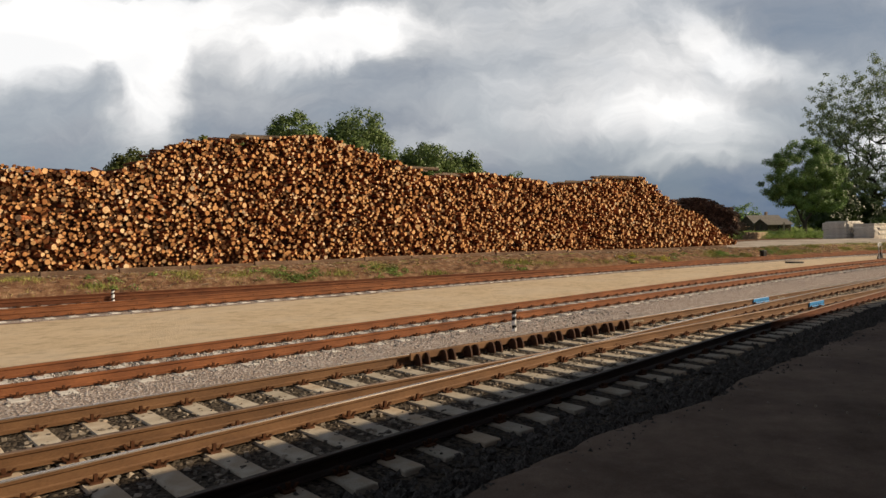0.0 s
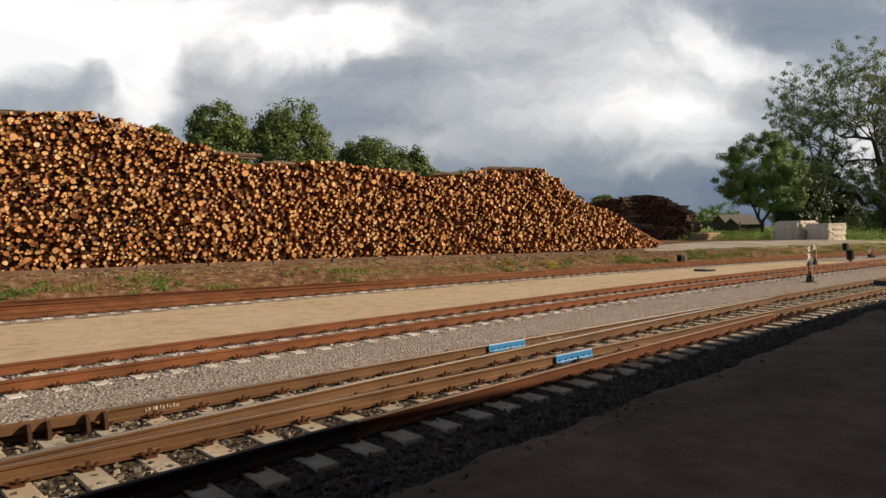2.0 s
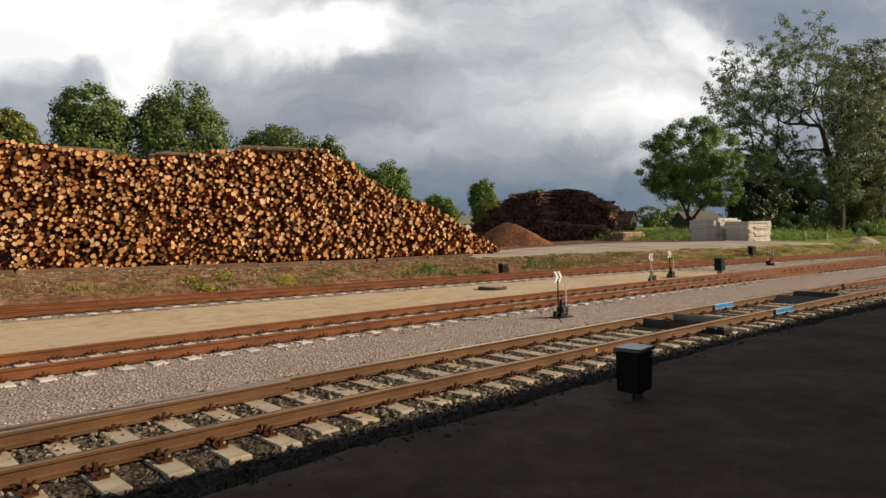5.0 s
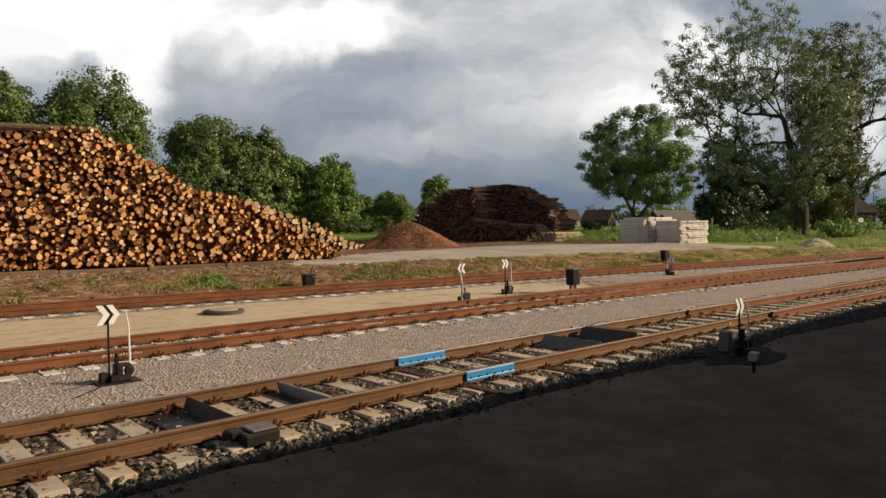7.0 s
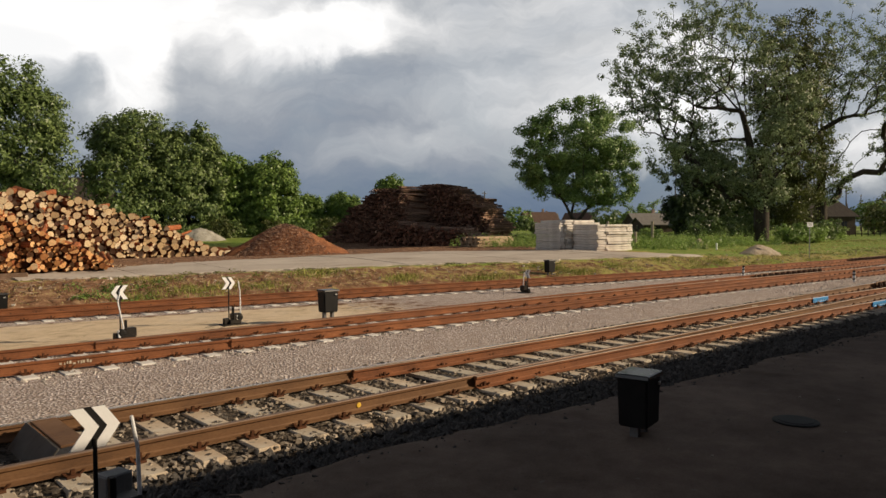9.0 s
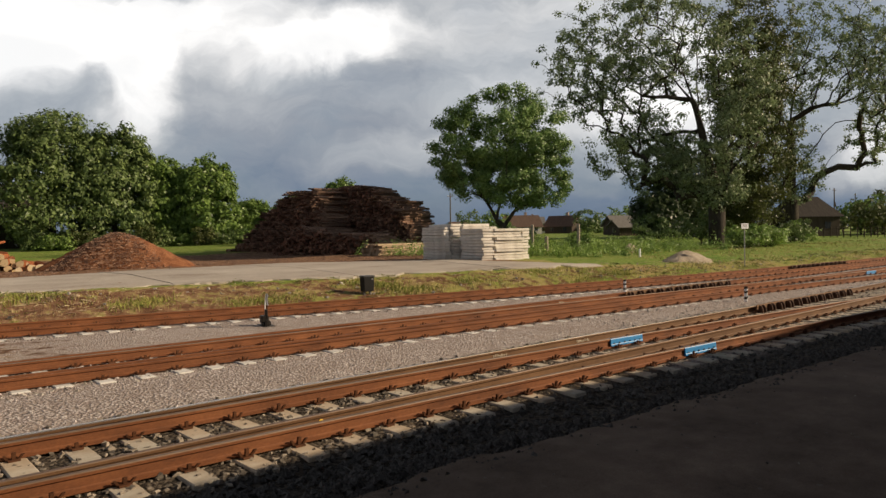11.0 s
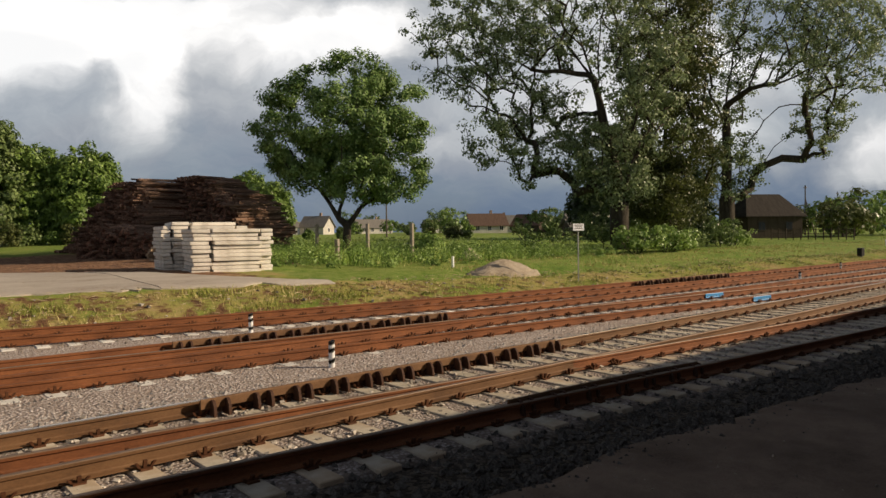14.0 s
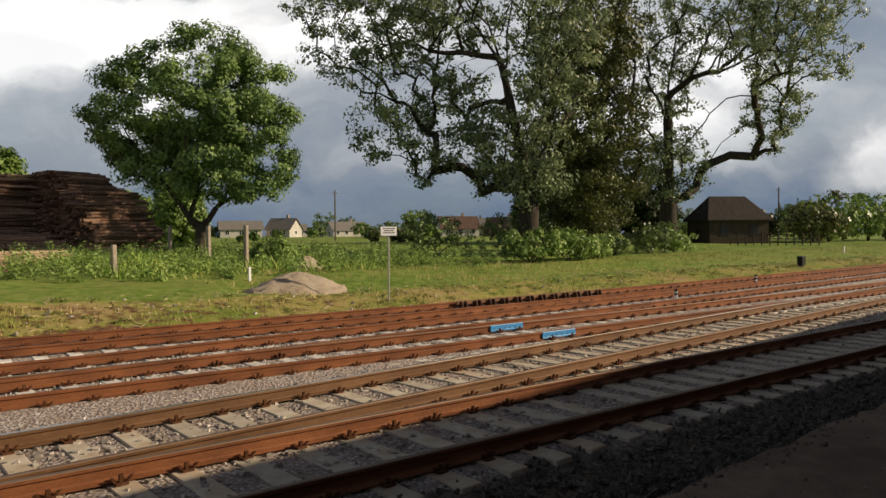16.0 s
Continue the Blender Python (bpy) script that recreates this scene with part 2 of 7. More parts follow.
GAUGE = 1.595                      # between the middles of the two rail heads
a_far = smooth_line([(-80, 10.0), (0, 9.75), (8, 9.70), (16, 9.64), (24, 9.60), (31, 9.66), (43, 9.66), (51, 9.42), (57, 9.20), (69, 9.08), (74, 8.98), (79, 8.89), (85, 8.87), (92, 8.88), (106, 8.95), (150, 9.1)])
a_west = smooth_line([(-80, 1.5), (-10, 6.3), (5.8, 7.60), (14.9, 8.55), (23.8, 9.15), (31, 9.53), (38, 9.66), (46, 9.6)], 4.0)
a_east = smooth_line([(46, 9.6), (54, 9.32), (59, 9.05), (68.8, 8.62), (73.7, 8.27), (78.5, 7.82), (83.2, 7.40), (90.5, 6.75), (103.7, 5.6), (150, 2.4)], 4.0)
b_far = smooth_line([(-80, 9.6), (0, 13.5), (10.7, 14.0), (19.5, 14.53), (28.5, 15.08), (35.3, 15.4), (42, 15.4), (48, 15.25), (55, 15.0), (61, 14.75), (70, 14.5), (78, 14.25), (84, 13.95), (95.8, 13.69), (140, 13.0)])
b_east = smooth_line([(50, 15.15), (58, 14.85), (64, 14.45), (72.8, 13.80), (77.5, 13.5), (82, 13.1), (88, 12.5), (93.5, 12.0), (97.5, 11.5), (104, 10.95), (150, 7.6)], 4.0)
c_far = smooth_line([(-80, 25.6), (0, 25.2), (12, 25.0), (27, 24.95), (36, 24.75), (42, 24.3), (54, 23.0), (61, 21.9), (66.5, 21.1), (76, 19.2), (81, 18.5), (86, 17.6), (91, 17.0), (98, 16.6), (108, 16.0), (140, 15.0)])
c_west = smooth_line([(-80, 39.0), (0, 30.1), (5, 29.5), (10, 28.7), (15, 28.0), (20, 27.2), (25, 26.2), (30, 25.4), (37, 24.72), (60, 21.0)], 4.0)
edge_near = smooth_line([(-40, 1.2), (3.6, 4.4), (12.4, 5.0), (19, 5.45), (25, 6.0), (31, 6.5), (41, 6.85), (46, 6.7), (52, 6.1), (58, 5.75), (66.5, 5.05), (70, 4.85), (76, 4.6), (90.5, 3.3), (95, 2.95), (110, 2.0), (124, 1.2)])


def c_edge(x):
    """The rail nearest to the bank."""
    return np.where(np.asarray(x) < 37, np.maximum(c_far(x), c_west(x)), c_far(x))


def ground_height(x, y):
    """The one sheet of ground: ballast level between the tracks, a bank behind, the yard and the fields."""
    x, y = np.asarray(x, float), np.asarray(y, float)
    d = y - c_edge(x)
    east = np.clip((x - 86) / 13, 0, 1)
    dw = d / np.interp(x, [58, 74], [1.0, 1.1])
    z = np.interp(dw, [-1e4, 0.7, 1.1, 3.2, 8.0, 30, 120, 500, 2000], [-0.29, -0.27, -0.02, 0.52, 0.74, 0.45, 1.75, 2.6, 2.6])
    zw = np.interp(d, [-1e4, 0.7, 1.1, 2.5, 3.8, 8.0, 30, 120, 500, 2000], [-0.29, -0.27, -0.02, 0.46, 0.72, 0.74, 0.45, 1.75, 2.6, 2.6])
    west = np.clip((44 - x) / 10, 0, 1)
    z = z * (1 - west) + zw * west
    ze = np.interp(d, [-1e4, 0.7, 2.6, 6.0, 9.0, 30, 120, 500, 2000], [-0.29, -0.27, 0.10, 0.42, 0.62, 0.85, 1.85, 2.6, 2.6])
    z = z * (1 - east) + ze * east
    # gravel a little higher between the tracks
    between = np.clip(1 - np.abs(y - (a_far(x) + b_far(x) - GAUGE) / 2) / 1.6, 0, 1)
    low = np.minimum(np.minimum(np.where(x < 34, a_west(x), 99), np.where(x > 58, a_east(x), 99)), a_far(x)) - GAUGE
    packed = np.clip((y - low + 0.62) / 0.25, 0, 1) * np.clip((0.6 - d) / 0.3, 0, 1)
    return z + 0.03 * between + 0.052 * packed


def relief(x, y):
    return 0.5 * np.sin(x * 0.61 + 1.7 * np.sin(y * 0.43)) * np.sin(y * 0.77 + np.sin(x * 0.29)) + 0.5 * np.sin(x * 1.9 + y * 0.7) * np.sin(y * 2.3 - x * 0.4)


def mesh_from(name, verts, faces, mats=(), idx=None, smooth=False):
    me = bpy.data.meshes.new(name)
    me.from_pydata(verts, [], faces)
    for m in mats:
        me.materials.append(m)
    if idx is not None:
        me.polygons.foreach_set("material_index", np.asarray(idx, np.int32))
    if smooth:
        me.polygons.foreach_set("use_smooth", np.ones(len(me.polygons), bool))
    me.update()
    return me


def grid_faces(nx, ny):
    i = np.arange(nx * ny).reshape(nx, ny)
    return np.stack([i[:-1, :-1], i[1:, :-1], i[1:, 1:], i[:-1, 1:]], -1).reshape(-1, 4).tolist()


def axis(lo, hi, near_lo, near_hi, step, grow=1.25):
    a = list(np.arange(near_lo, near_hi, step))
    s = step
    while a[-1] < hi:
        s *= grow
        a.append(a[-1] + s)
    s = step
    while a[0] > lo:
        s *= grow
        a.insert(0, a[0] - s)
    return np.array(a)


def ground_material():
    m, n, l, b = mat("ground_soil_grass", 0.95, 0, 0.15)
    v = coords(n)
    att = n.new("ShaderNodeAttribute")
    att.attribute_name = "zone"
    sep = n.new("ShaderNodeSeparateColor")
    l.new(att.outputs["Color"], sep.inputs[0])
    big, mid, fine = noise_tex(n, l, v, 0.35), noise_tex(n, l, v, 2.2, 6, 0.65), noise_tex(n, l, v, 26, 5, 0.7)
    vor = n.new("ShaderNodeTexVoronoi")
    vor.inputs["Scale"].default_value = 21.0
    l.new(v, vor.inputs["Vector"])
    cell = n.new("ShaderNodeSeparateColor")
    l.new(vor.outputs["Color"], cell.inputs[0])
    stone = maths(n, l, "SUBTRACT", 1.0, maths(n, l, "MULTIPLY", vor.outputs["Distance"], 1.6))
    gravel = ramp(n, l, maths(n, l, "ADD", maths(n, l, "MULTIPLY", cell.outputs[0], 0.55), maths(n, l, "MULTIPLY", fine, 0.45)), [(0.2, (0.40, 0.338, 0.315)), (0.45, (0.62, 0.54, 0.51)), (0.75, (0.80, 0.725, 0.695))])
    gravel = mix(n, l, level(n, l, stone, 0.10, 0.45), (0.33, 0.27, 0.235), gravel)
    # trodden and dusty patches
    gravel = mix(n, l, maths(n, l, "MULTIPLY", level(n, l, mid, 0.44, 0.60), 0.45), gravel, (0.36, 0.285, 0.24))
    sand = ramp(n, l, maths(n, l, "ADD", maths(n, l, "MULTIPLY", mid, 0.7), maths(n, l, "MULTIPLY", fine, 0.3)), [(0.3, (0.46, 0.355, 0.235)), (0.5, (0.65, 0.52, 0.36)), (0.7, (0.74, 0.61, 0.445))])
    mp = n.new("ShaderNodeMapping")
    mp.inputs["Scale"].default_value = (0.9, 1.7, 1)
    l.new(v, mp.inputs[0])
    scuff = level(n, l, noise_tex(n, l, mp.outputs[0], 2.6, 5, 0.6, 0.6), 0.565, 0.615)
    sand = mix(n, l, maths(n, l, "MULTIPLY", scuff, 0.4), sand, (0.30, 0.225, 0.14))
    sand = mix(n, l, maths(n, l, "MULTIPLY", level(n, l, big, 0.45, 0.62), 0.35), sand, (0.70, 0.60, 0.48))
    grass = ramp(n, l, maths(n, l, "ADD", maths(n, l, "MULTIPLY", big, 0.45), maths(n, l, "ADD", maths(n, l, "MULTIPLY", mid, 0.3), maths(n, l, "MULTIPLY", fine, 0.25))), [(0.40, (0.085, 0.14, 0.02)), (0.47, (0.20, 0.255, 0.045)), (0.53, (0.33, 0.30, 0.09)), (0.60, (0.40, 0.28, 0.145))])
    lush = ramp(n, l, maths(n, l, "ADD", maths(n, l, "MULTIPLY", mid, 0.6), maths(n, l, "MULTIPLY", fine, 0.4)), [(0.38, (0.075, 0.15, 0.018)), (0.5, (0.15, 0.245, 0.04)), (0.62, (0.27, 0.34, 0.085))])
    grass = mix(n, l, maths(n, l, "MULTIPLY", level(n, l, sep.outputs[0], 0.84, 0.98), 0.72), grass, lush)
    soil = ramp(n, l, maths(n, l, "ADD", maths(n, l, "MULTIPLY", mid, 0.6), maths(n, l, "MULTIPLY", fine, 0.4)), [(0.36, (0.065, 0.030, 0.017)), (0.5, (0.22, 0.118, 0.066)), (0.62, (0.41, 0.265, 0.165))])
    wob = maths(n, l, "MULTIPLY", maths(n, l, "SUBTRACT", mid, 0.5), 1.3)

    def masked(ch):
        return level(n, l, maths(n, l, "ADD", sep.outputs[ch], wob), 0.38, 0.62)
    col = mix(n, l, masked(0), soil, grass)
    col = mix(n, l, masked(1), col, sand)
    col = mix(n, l, masked(2), col, gravel)
    # bed below the near ballast, coloured dark for the shaded gaps between stones
    bed_dark = ramp(n, l, cell.outputs[1], [(0.2, (0.035, 0.028, 0.022)), (0.8, (0.13, 0.105, 0.08))])
    col = mix(n, l, att.outputs["Alpha"], col, bed_dark)
    l.new(col, b.inputs["Base Color"])
    bump(n, l, b, maths(n, l, "ADD", fine, maths(n, l, "MULTIPLY", stone, masked(2))), 0.7, 0.03)
    return m


def build_ground():
    xs, ys = axis(-1800, 2600, -20, 165, 0.5), axis(-900, 3200, -6, 48, 0.33)
    X, Y = np.meshgrid(xs, ys, indexing="ij")
    Z = ground_height(X, Y)
    d = Y - c_edge(X)
    bank = np.clip((d - 0.4) / 1.5, 0, 1) * np.clip((60 - d) / 30, 0, 1)
    Z = Z + 0.05 * bank * relief(X, Y)
    verts = np.stack([X, Y, Z], -1).reshape(-1, 3)
    me = mesh_from("ground", verts.tolist(), grid_faces(len(xs), len(ys)), [ground_material()], smooth=True)
    # what covers the ground where: red grass, green sand, blue gravel
    bf, bn, cn = b_far(X), b_far(X) - GAUGE, c_far(X) - GAUGE
    grass = np.interp(d, [0.6, 1.4], [0, 1]) * (1 - 0.85 * np.clip((62 - X) / 10, 0, 1) * np.clip((d - 3.0) / 1.0, 0, 1) * np.clip((14 - d) / 2, 0, 1))
    grass = np.where((d > 0.9) & (d < 3.4), np.interp(X, [50, 64, 80, 92, 100, 125], [0.22, 0.34, 0.52, 0.56, 0.62, 0.8]), grass)
    yard = np.clip((X - 40) / 6, 0, 1) * np.clip((np.where(Y < 33, 88.5, 96) - X) / 2.5, 0, 1) * np.clip((d - 4.0) / 1.0, 0, 1) * np.clip((66 - Y) / 6, 0, 1)
    grass = grass * (1 - 0.8 * yard)
    west = np.clip((66 - X) / 10, 0, 1)
    sand = np.clip((Y - bf - 0.75) / 0.5, 0, 1) * np.clip((cn - 0.75 - Y) / 0.5, 0, 1) * (0.25 + 0.75 * west)
    gravel = np.where(Y < bf + 0.9, 1.0, 0.0)
    gravel = np.maximum(gravel, np.clip((Y - cn + 1.1) / 0.4, 0, 1) * np.clip((c_edge(X) + 0.75 - Y) / 0.4, 0, 1) * 0.9)
    gravel = np.maximum(gravel, np.where((Y > bf) & (Y < cn), (1 - west) * 0.8, 0))
    col = me.color_attributes.new("zone", "FLOAT_COLOR", "POINT")
    # alpha: where the bed is darkened for the shade between stones
    oily = np.clip((a_far(X) + 0.75 - Y) / 0.3, 0, 1) * np.where(X > 70, np.clip((a_east(X) - GAUGE - 0.3 - Y) / 0.3, 0.25, 1), 1)
    oily = oily * np.where(Y > -3.5, 1, 0)
    gravel = np.where(Y < -7, 0.0, gravel)
    grass = np.where(Y < -7, 0.8, grass)
    rgba = np.stack([grass, sand, gravel, oily], -1).reshape(-1, 4)
    col.data.foreach_set("color", rgba.astype(np.float32).ravel())
    return tagged(new("ground", me), "uneven ground of gravel, sand, dry grass and trodden soil", "ground", kind="structure")


ground = build_ground()

# ---- tracks ----
# half of a rail's outline: out from the middle, up from the foot
RAIL_HALF = [(0.075, 0.0), (0.075, 0.011), (0.022, 0.030), (0.010, 0.045), (0.010, 0.125), (0.034, 0.140), (0.037, 0.170), (0.030, 0.180)]


def rail_mesh(name, line, x0, x1, side_mat, top_mat, off=0.0, step=1.0, low=-0.18):
    prof = [(u, v) for u, v in RAIL_HALF] + [(-u, v) for u, v in reversed(RAIL_HALF)]
    xs = np.arange(x0, x1 + 0.01, step)
    ys = line(xs) + off
    verts, faces, idx = [], [], []
    k = len(prof)
    for x, y in zip(xs, ys):
        verts += [(float(x), float(y) + u, low + v) for u, v in prof]
    for i in range(len(xs) - 1):
        for j in range(k):
            a, b = i * k + j, i * k + (j + 1) % k
            faces.append((a, a + k, b + k, b))
            idx.append(1 if j in (6, 7, 8) else 0)
    faces += [tuple(range(k)), tuple(range((len(xs) - 1) * k, len(xs) * k))[::-1]]
    idx += [0, 0]
    return mesh_from(name, verts, faces, [side_mat, top_mat], idx)


def empty(name, label, category, group="", kind=""):
    return tagged(new(name), label, category, group, kind)


def put(name, me, parent, label="", m=None):
    ob = new(name, me)
    ob.parent = parent
    if m is not None:
        ob.matrix_basis = m
    if label:
        ob["label"] = label
    return ob


def bevel_box(name, sx, sy, sz, mats, taper=0.0, bev=0.01):
    """A box standing on z = 0, drawn in at the top, with its edges broken."""
    bm = bmesh.new()
    bmesh.ops.create_cube(bm, size=1.0)
    for v in bm.verts:
        t = 1 - taper if v.co.z > 0 else 1.0
        v.co = (v.co.x * sx * t, v.co.y * sy * (1 - taper * sx / sy if v.co.z > 0 else 1.0), (v.co.z + 0.5) * sz)
    if bev:
        bmesh.ops.bevel(bm, geom=list(bm.edges), offset=bev, segments=1, affect="EDGES")
    me = bpy.data.meshes.new(name)
    bm.to_mesh(me)
    bm.free()
    for m in mats:
        me.materials.append(m)
    return me


def clip_mesh(name, spots, rng):
    """Rail fastenings: at every spot a plate with two bolts and spring clips on either side of the rail foot."""
    base = [(-.06, -.16, 0), (.06, -.16, 0), (.06, .16, 0), (-.06, .16, 0), (-.06, -.16, .022), (.06, -.16, .022), (.06, .16, .022), (-.06, .16, .022)]
    box = [(0, 1, 5, 4), (1, 2, 6, 5), (2, 3, 7, 6), (3, 0, 4, 7), (4, 5, 6, 7)]
    verts, faces = [], []

    def add(pts, fcs):
        o = len(verts)
        verts.extend(pts)
        faces.extend([tuple(o + i for i in f) for f in fcs])
    for x, y, z in spots:
        add([(x + a, y + b, z + c) for a, b, c in base], box)
        for s in (-1, 1):
            yy = y + s * 0.10
            h = 0.085 + rng.uniform(-0.015, 0.02)
            for dx, w, hh, tip in ((0.0, 0.018, h, 0.0), (-0.045, 0.014, h * 0.8, -0.045), (0.045, 0.014, h * 0.75, 0.05)):
                if dx and s > 0:
                    continue
                dx += rng.uniform(-0.006, 0.006)
                add([(x + dx + a * w + (tip if c else 0), yy + b * w + (s * 0.02 if c else 0), z + c) for a, b, c in ((-1, -1, 0), (1, -1, 0), (1, 1, 0), (-1, 1, 0), (-1, -1, hh), (1, -1, hh), (1, 1, hh), (-1, 1, hh))], box)
    return mesh_from(name, verts, faces, [M["clip"]])


rng = random.Random(4)
sleeper_data = {}


def sleeper_at(track, x, y0, y1, turn=0.0, z=-0.195):
    """A concrete sleeper from y0 to y1; sleepers of one length share a mesh."""
    length = round((y1 - y0) / 0.1) * 0.1
    key = (length, track is track_a)
    if key not in sleeper_data:
        sleeper_data[key] = bevel_box("sleeper", 0.30, length, 0.17, [M["concrete"] if track is track_a else M["clean_concrete"]], 0.12, 0.012)
    return put("sleeper", sleeper_data[key], track, m=pose(x + rng.uniform(-.02, .02), (y0 + y1) / 2 + rng.uniform(-.02, .02), z - 0.17 + rng.uniform(-.006, .004), 0, 0, turn + rng.uniform(-0.6, 0.6)))


X0, X1 = -14.0, 170.0
track_a = empty("railway_track", "brown-railed track with turnouts on concrete sleepers, beside the platform", "track", "tracks", "structure")
track_b = empty("railway_track", "rusty-railed track on concrete sleepers in pale gravel", "track", "tracks", "structure")
track_c = empty("railway_track", "rusty-railed track at the foot of the grassy bank", "track", "tracks", "structure")

# nearest track: the through rails, and the rails that swing in and out of it
put("rail", rail_mesh("rail", a_far, X0 - 40, X1 + 60, M["brown_rail"], M["steel"]), track_a)
put("rail", rail_mesh("rail", a_far, X0 - 40, X1 + 60, M["brown_rail"], M["rail_top"], -GAUGE), track_a)
put("rail", rail_mesh("rail", a_west, X0 - 30, 33.0, M["brown_rail"], M["steel"]), track_a)
# this length is coloured black for the train's shade; the next keeps its rust
put("rail", rail_mesh("rail", a_west, X0 - 30, 16.0, M["shaded_rail"], M["shaded_rail"], -GAUGE), track_a, "rail blackened where the train's shade falls")
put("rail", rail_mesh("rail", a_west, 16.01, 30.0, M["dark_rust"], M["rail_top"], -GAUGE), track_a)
put("rail", rail_mesh("rail", a_east, 55.0, X1, M["rust_rail"], M["rail_top"], 0.0, low=-0.186), track_a)
put("rail", rail_mesh("rail", a_east, 56.0, X1, M["rust_rail"], M["rail_top"], -GAUGE, low=-0.186), track_a)
spots = []
for i in range(int((X1 - X0) / 0.61)):
    x = X0 + 0.61 * i
    rails = [a_far(x), a_far(x) - GAUGE]
    if x < 32:
        rails += [a_west(x), a_west(x) - GAUGE]
    if x > 61:
        rails += [a_east(x), a_east(x) - GAUGE]
    if x < -4 or x > 93:
        other = a_west(x) if x < 0 else a_east(x)
        sleeper_at(track_a, x, a_far(x) - GAUGE - 0.55, a_far(x) + 0.55)
        sleeper_at(track_a, x + 0.3, other - GAUGE - 0.55, other + 0.55, -3.5 if x > 0 else 4.5)
    else:
        sleeper_at(track_a, x, min(rails) - 0.56, max(rails) + 0.56, 0.0)
    spots += [(x, float(r), -0.195) for r in rails]
put("fastenings", clip_mesh("fastenings", spots, rng), track_a, "dark steel clips and bolts")["kind"] = "stuff"

put("rail", rail_mesh("rail", b_far, X0 - 40, X1 + 60, M["rust_rail"], M["rust_rail"]), track_b)
put("rail", rail_mesh("rail", b_far, X0 - 40, X1 + 60, M["rust_rail"], M["rust_rail"], -GAUGE), track_b)
put("rail", rail_mesh("rail", b_east, 53.0, X1, M["rust_rail"], M["rail_top"], 0.0, low=-0.186), track_b)
put("rail", rail_mesh("rail", b_east, 55.0, X1, M["rust_rail"], M["rust_rail"], -GAUGE, low=-0.186), track_b)
spots = []
for i in range(int((X1 - X0) / 0.61)):
    x = X0 + 0.61 * i + 0.2
    rails = [b_far(x), b_far(x) - GAUGE]
    if x > 63:
        rails += [b_east(x), b_east(x) - GAUGE]
    if x > 98:
        sleeper_at(track_b, x, b_far(x) - GAUGE - 0.55, b_far(x) + 0.55)
        sleeper_at(track_b, x + 0.3, b_east(x) - GAUGE - 0.55, b_east(x) + 0.55, -4)
    else:
        sleeper_at(track_b, x, min(rails) - 0.46, max(rails) + 0.46)
    spots += [(x, float(r), -0.195) for r in rails]
put("fastenings", clip_mesh("fastenings", spots, rng), track_b, "dark steel clips and bolts")["kind"] = "stuff"

put("rail", rail_mesh("rail", c_far, X0 - 40, X1 + 60, M["rust_rail"], M["rust_rail"]), track_c)
put("rail", rail_mesh("rail", c_far, X0 - 40, X1 + 60, M["rust_rail"], M["rust_rail"], -GAUGE), track_c)
put("rail", rail_mesh("rail", c_west, X0 - 40, 34.5, M["dark_rust"], M["dark_rust"], low=-0.184), track_c)
put("rail", rail_mesh("rail", c_west, X0 - 40, 33.0, M["dark_rust"], M["rust_rail"], -GAUGE, low=-0.184), track_c)
spots = []
for i in range(int((X1 - X0) / 0.61)):
    x = X0 + 0.61 * i
    top_rail = max(c_far(x), c_west(x)) if 14 < x < 37 else c_far(x)
    sleeper_at(track_c, x, c_far(x) - GAUGE - 0.5, top_rail + 0.5, -1.5 if x < 37 else -5, -0.2)
    if x < 14:
        sleeper_at(track_c, x + 0.3, c_west(x) - GAUGE - 0.5, c_west(x) + 0.5, -8, -0.2)
    if x < 35:
        spots += [(x, float(c_west(x)), -0.195), (x, float(c_west(x)) - GAUGE, -0.195)]
    spots += [(x, float(c_far(x)), -0.195), (x, float(c_far(x)) - GAUGE, -0.195)]
put("fastenings", clip_mesh("fastenings", spots, rng), track_c, "dark steel clips and bolts")["kind"] = "stuff"

# ---- platform, train, ballast ----
def asphalt_material():
    m, n, l, b = mat("worn_asphalt", 0.9, 0, 0.25)
    v = coords(n)
    big, mid, fine = noise_tex(n, l, v, 0.5, 5), noise_tex(n, l, v, 3.0, 6, 0.7), noise_tex(n, l, v, 70, 3, 0.6)
    f = maths(n, l, "ADD", maths(n, l, "MULTIPLY", big, 0.45), maths(n, l, "ADD", maths(n, l, "MULTIPLY", mid, 0.3), maths(n, l, "MULTIPLY", fine, 0.25)))
    col = ramp(n, l, f, [(0.36, (0.075, 0.050, 0.036)), (0.5, (0.16, 0.110, 0.080)), (0.64, (0.25, 0.180, 0.135))])
    specks = level(n, l, noise_tex(n, l, v, 9, 2, 0.4), 0.70, 0.74)
    l.new(mix(n, l, maths(n, l, "MULTIPLY", specks, 0.5), col, (0.20, 0.17, 0.14)), b.inputs["Base Color"])
    bump(n, l, b, maths(n, l, "ADD", mid, fine), 0.5, 0.012)
    return m


M["asphalt"] = asphalt_material()
PLATFORM_Z = -0.12


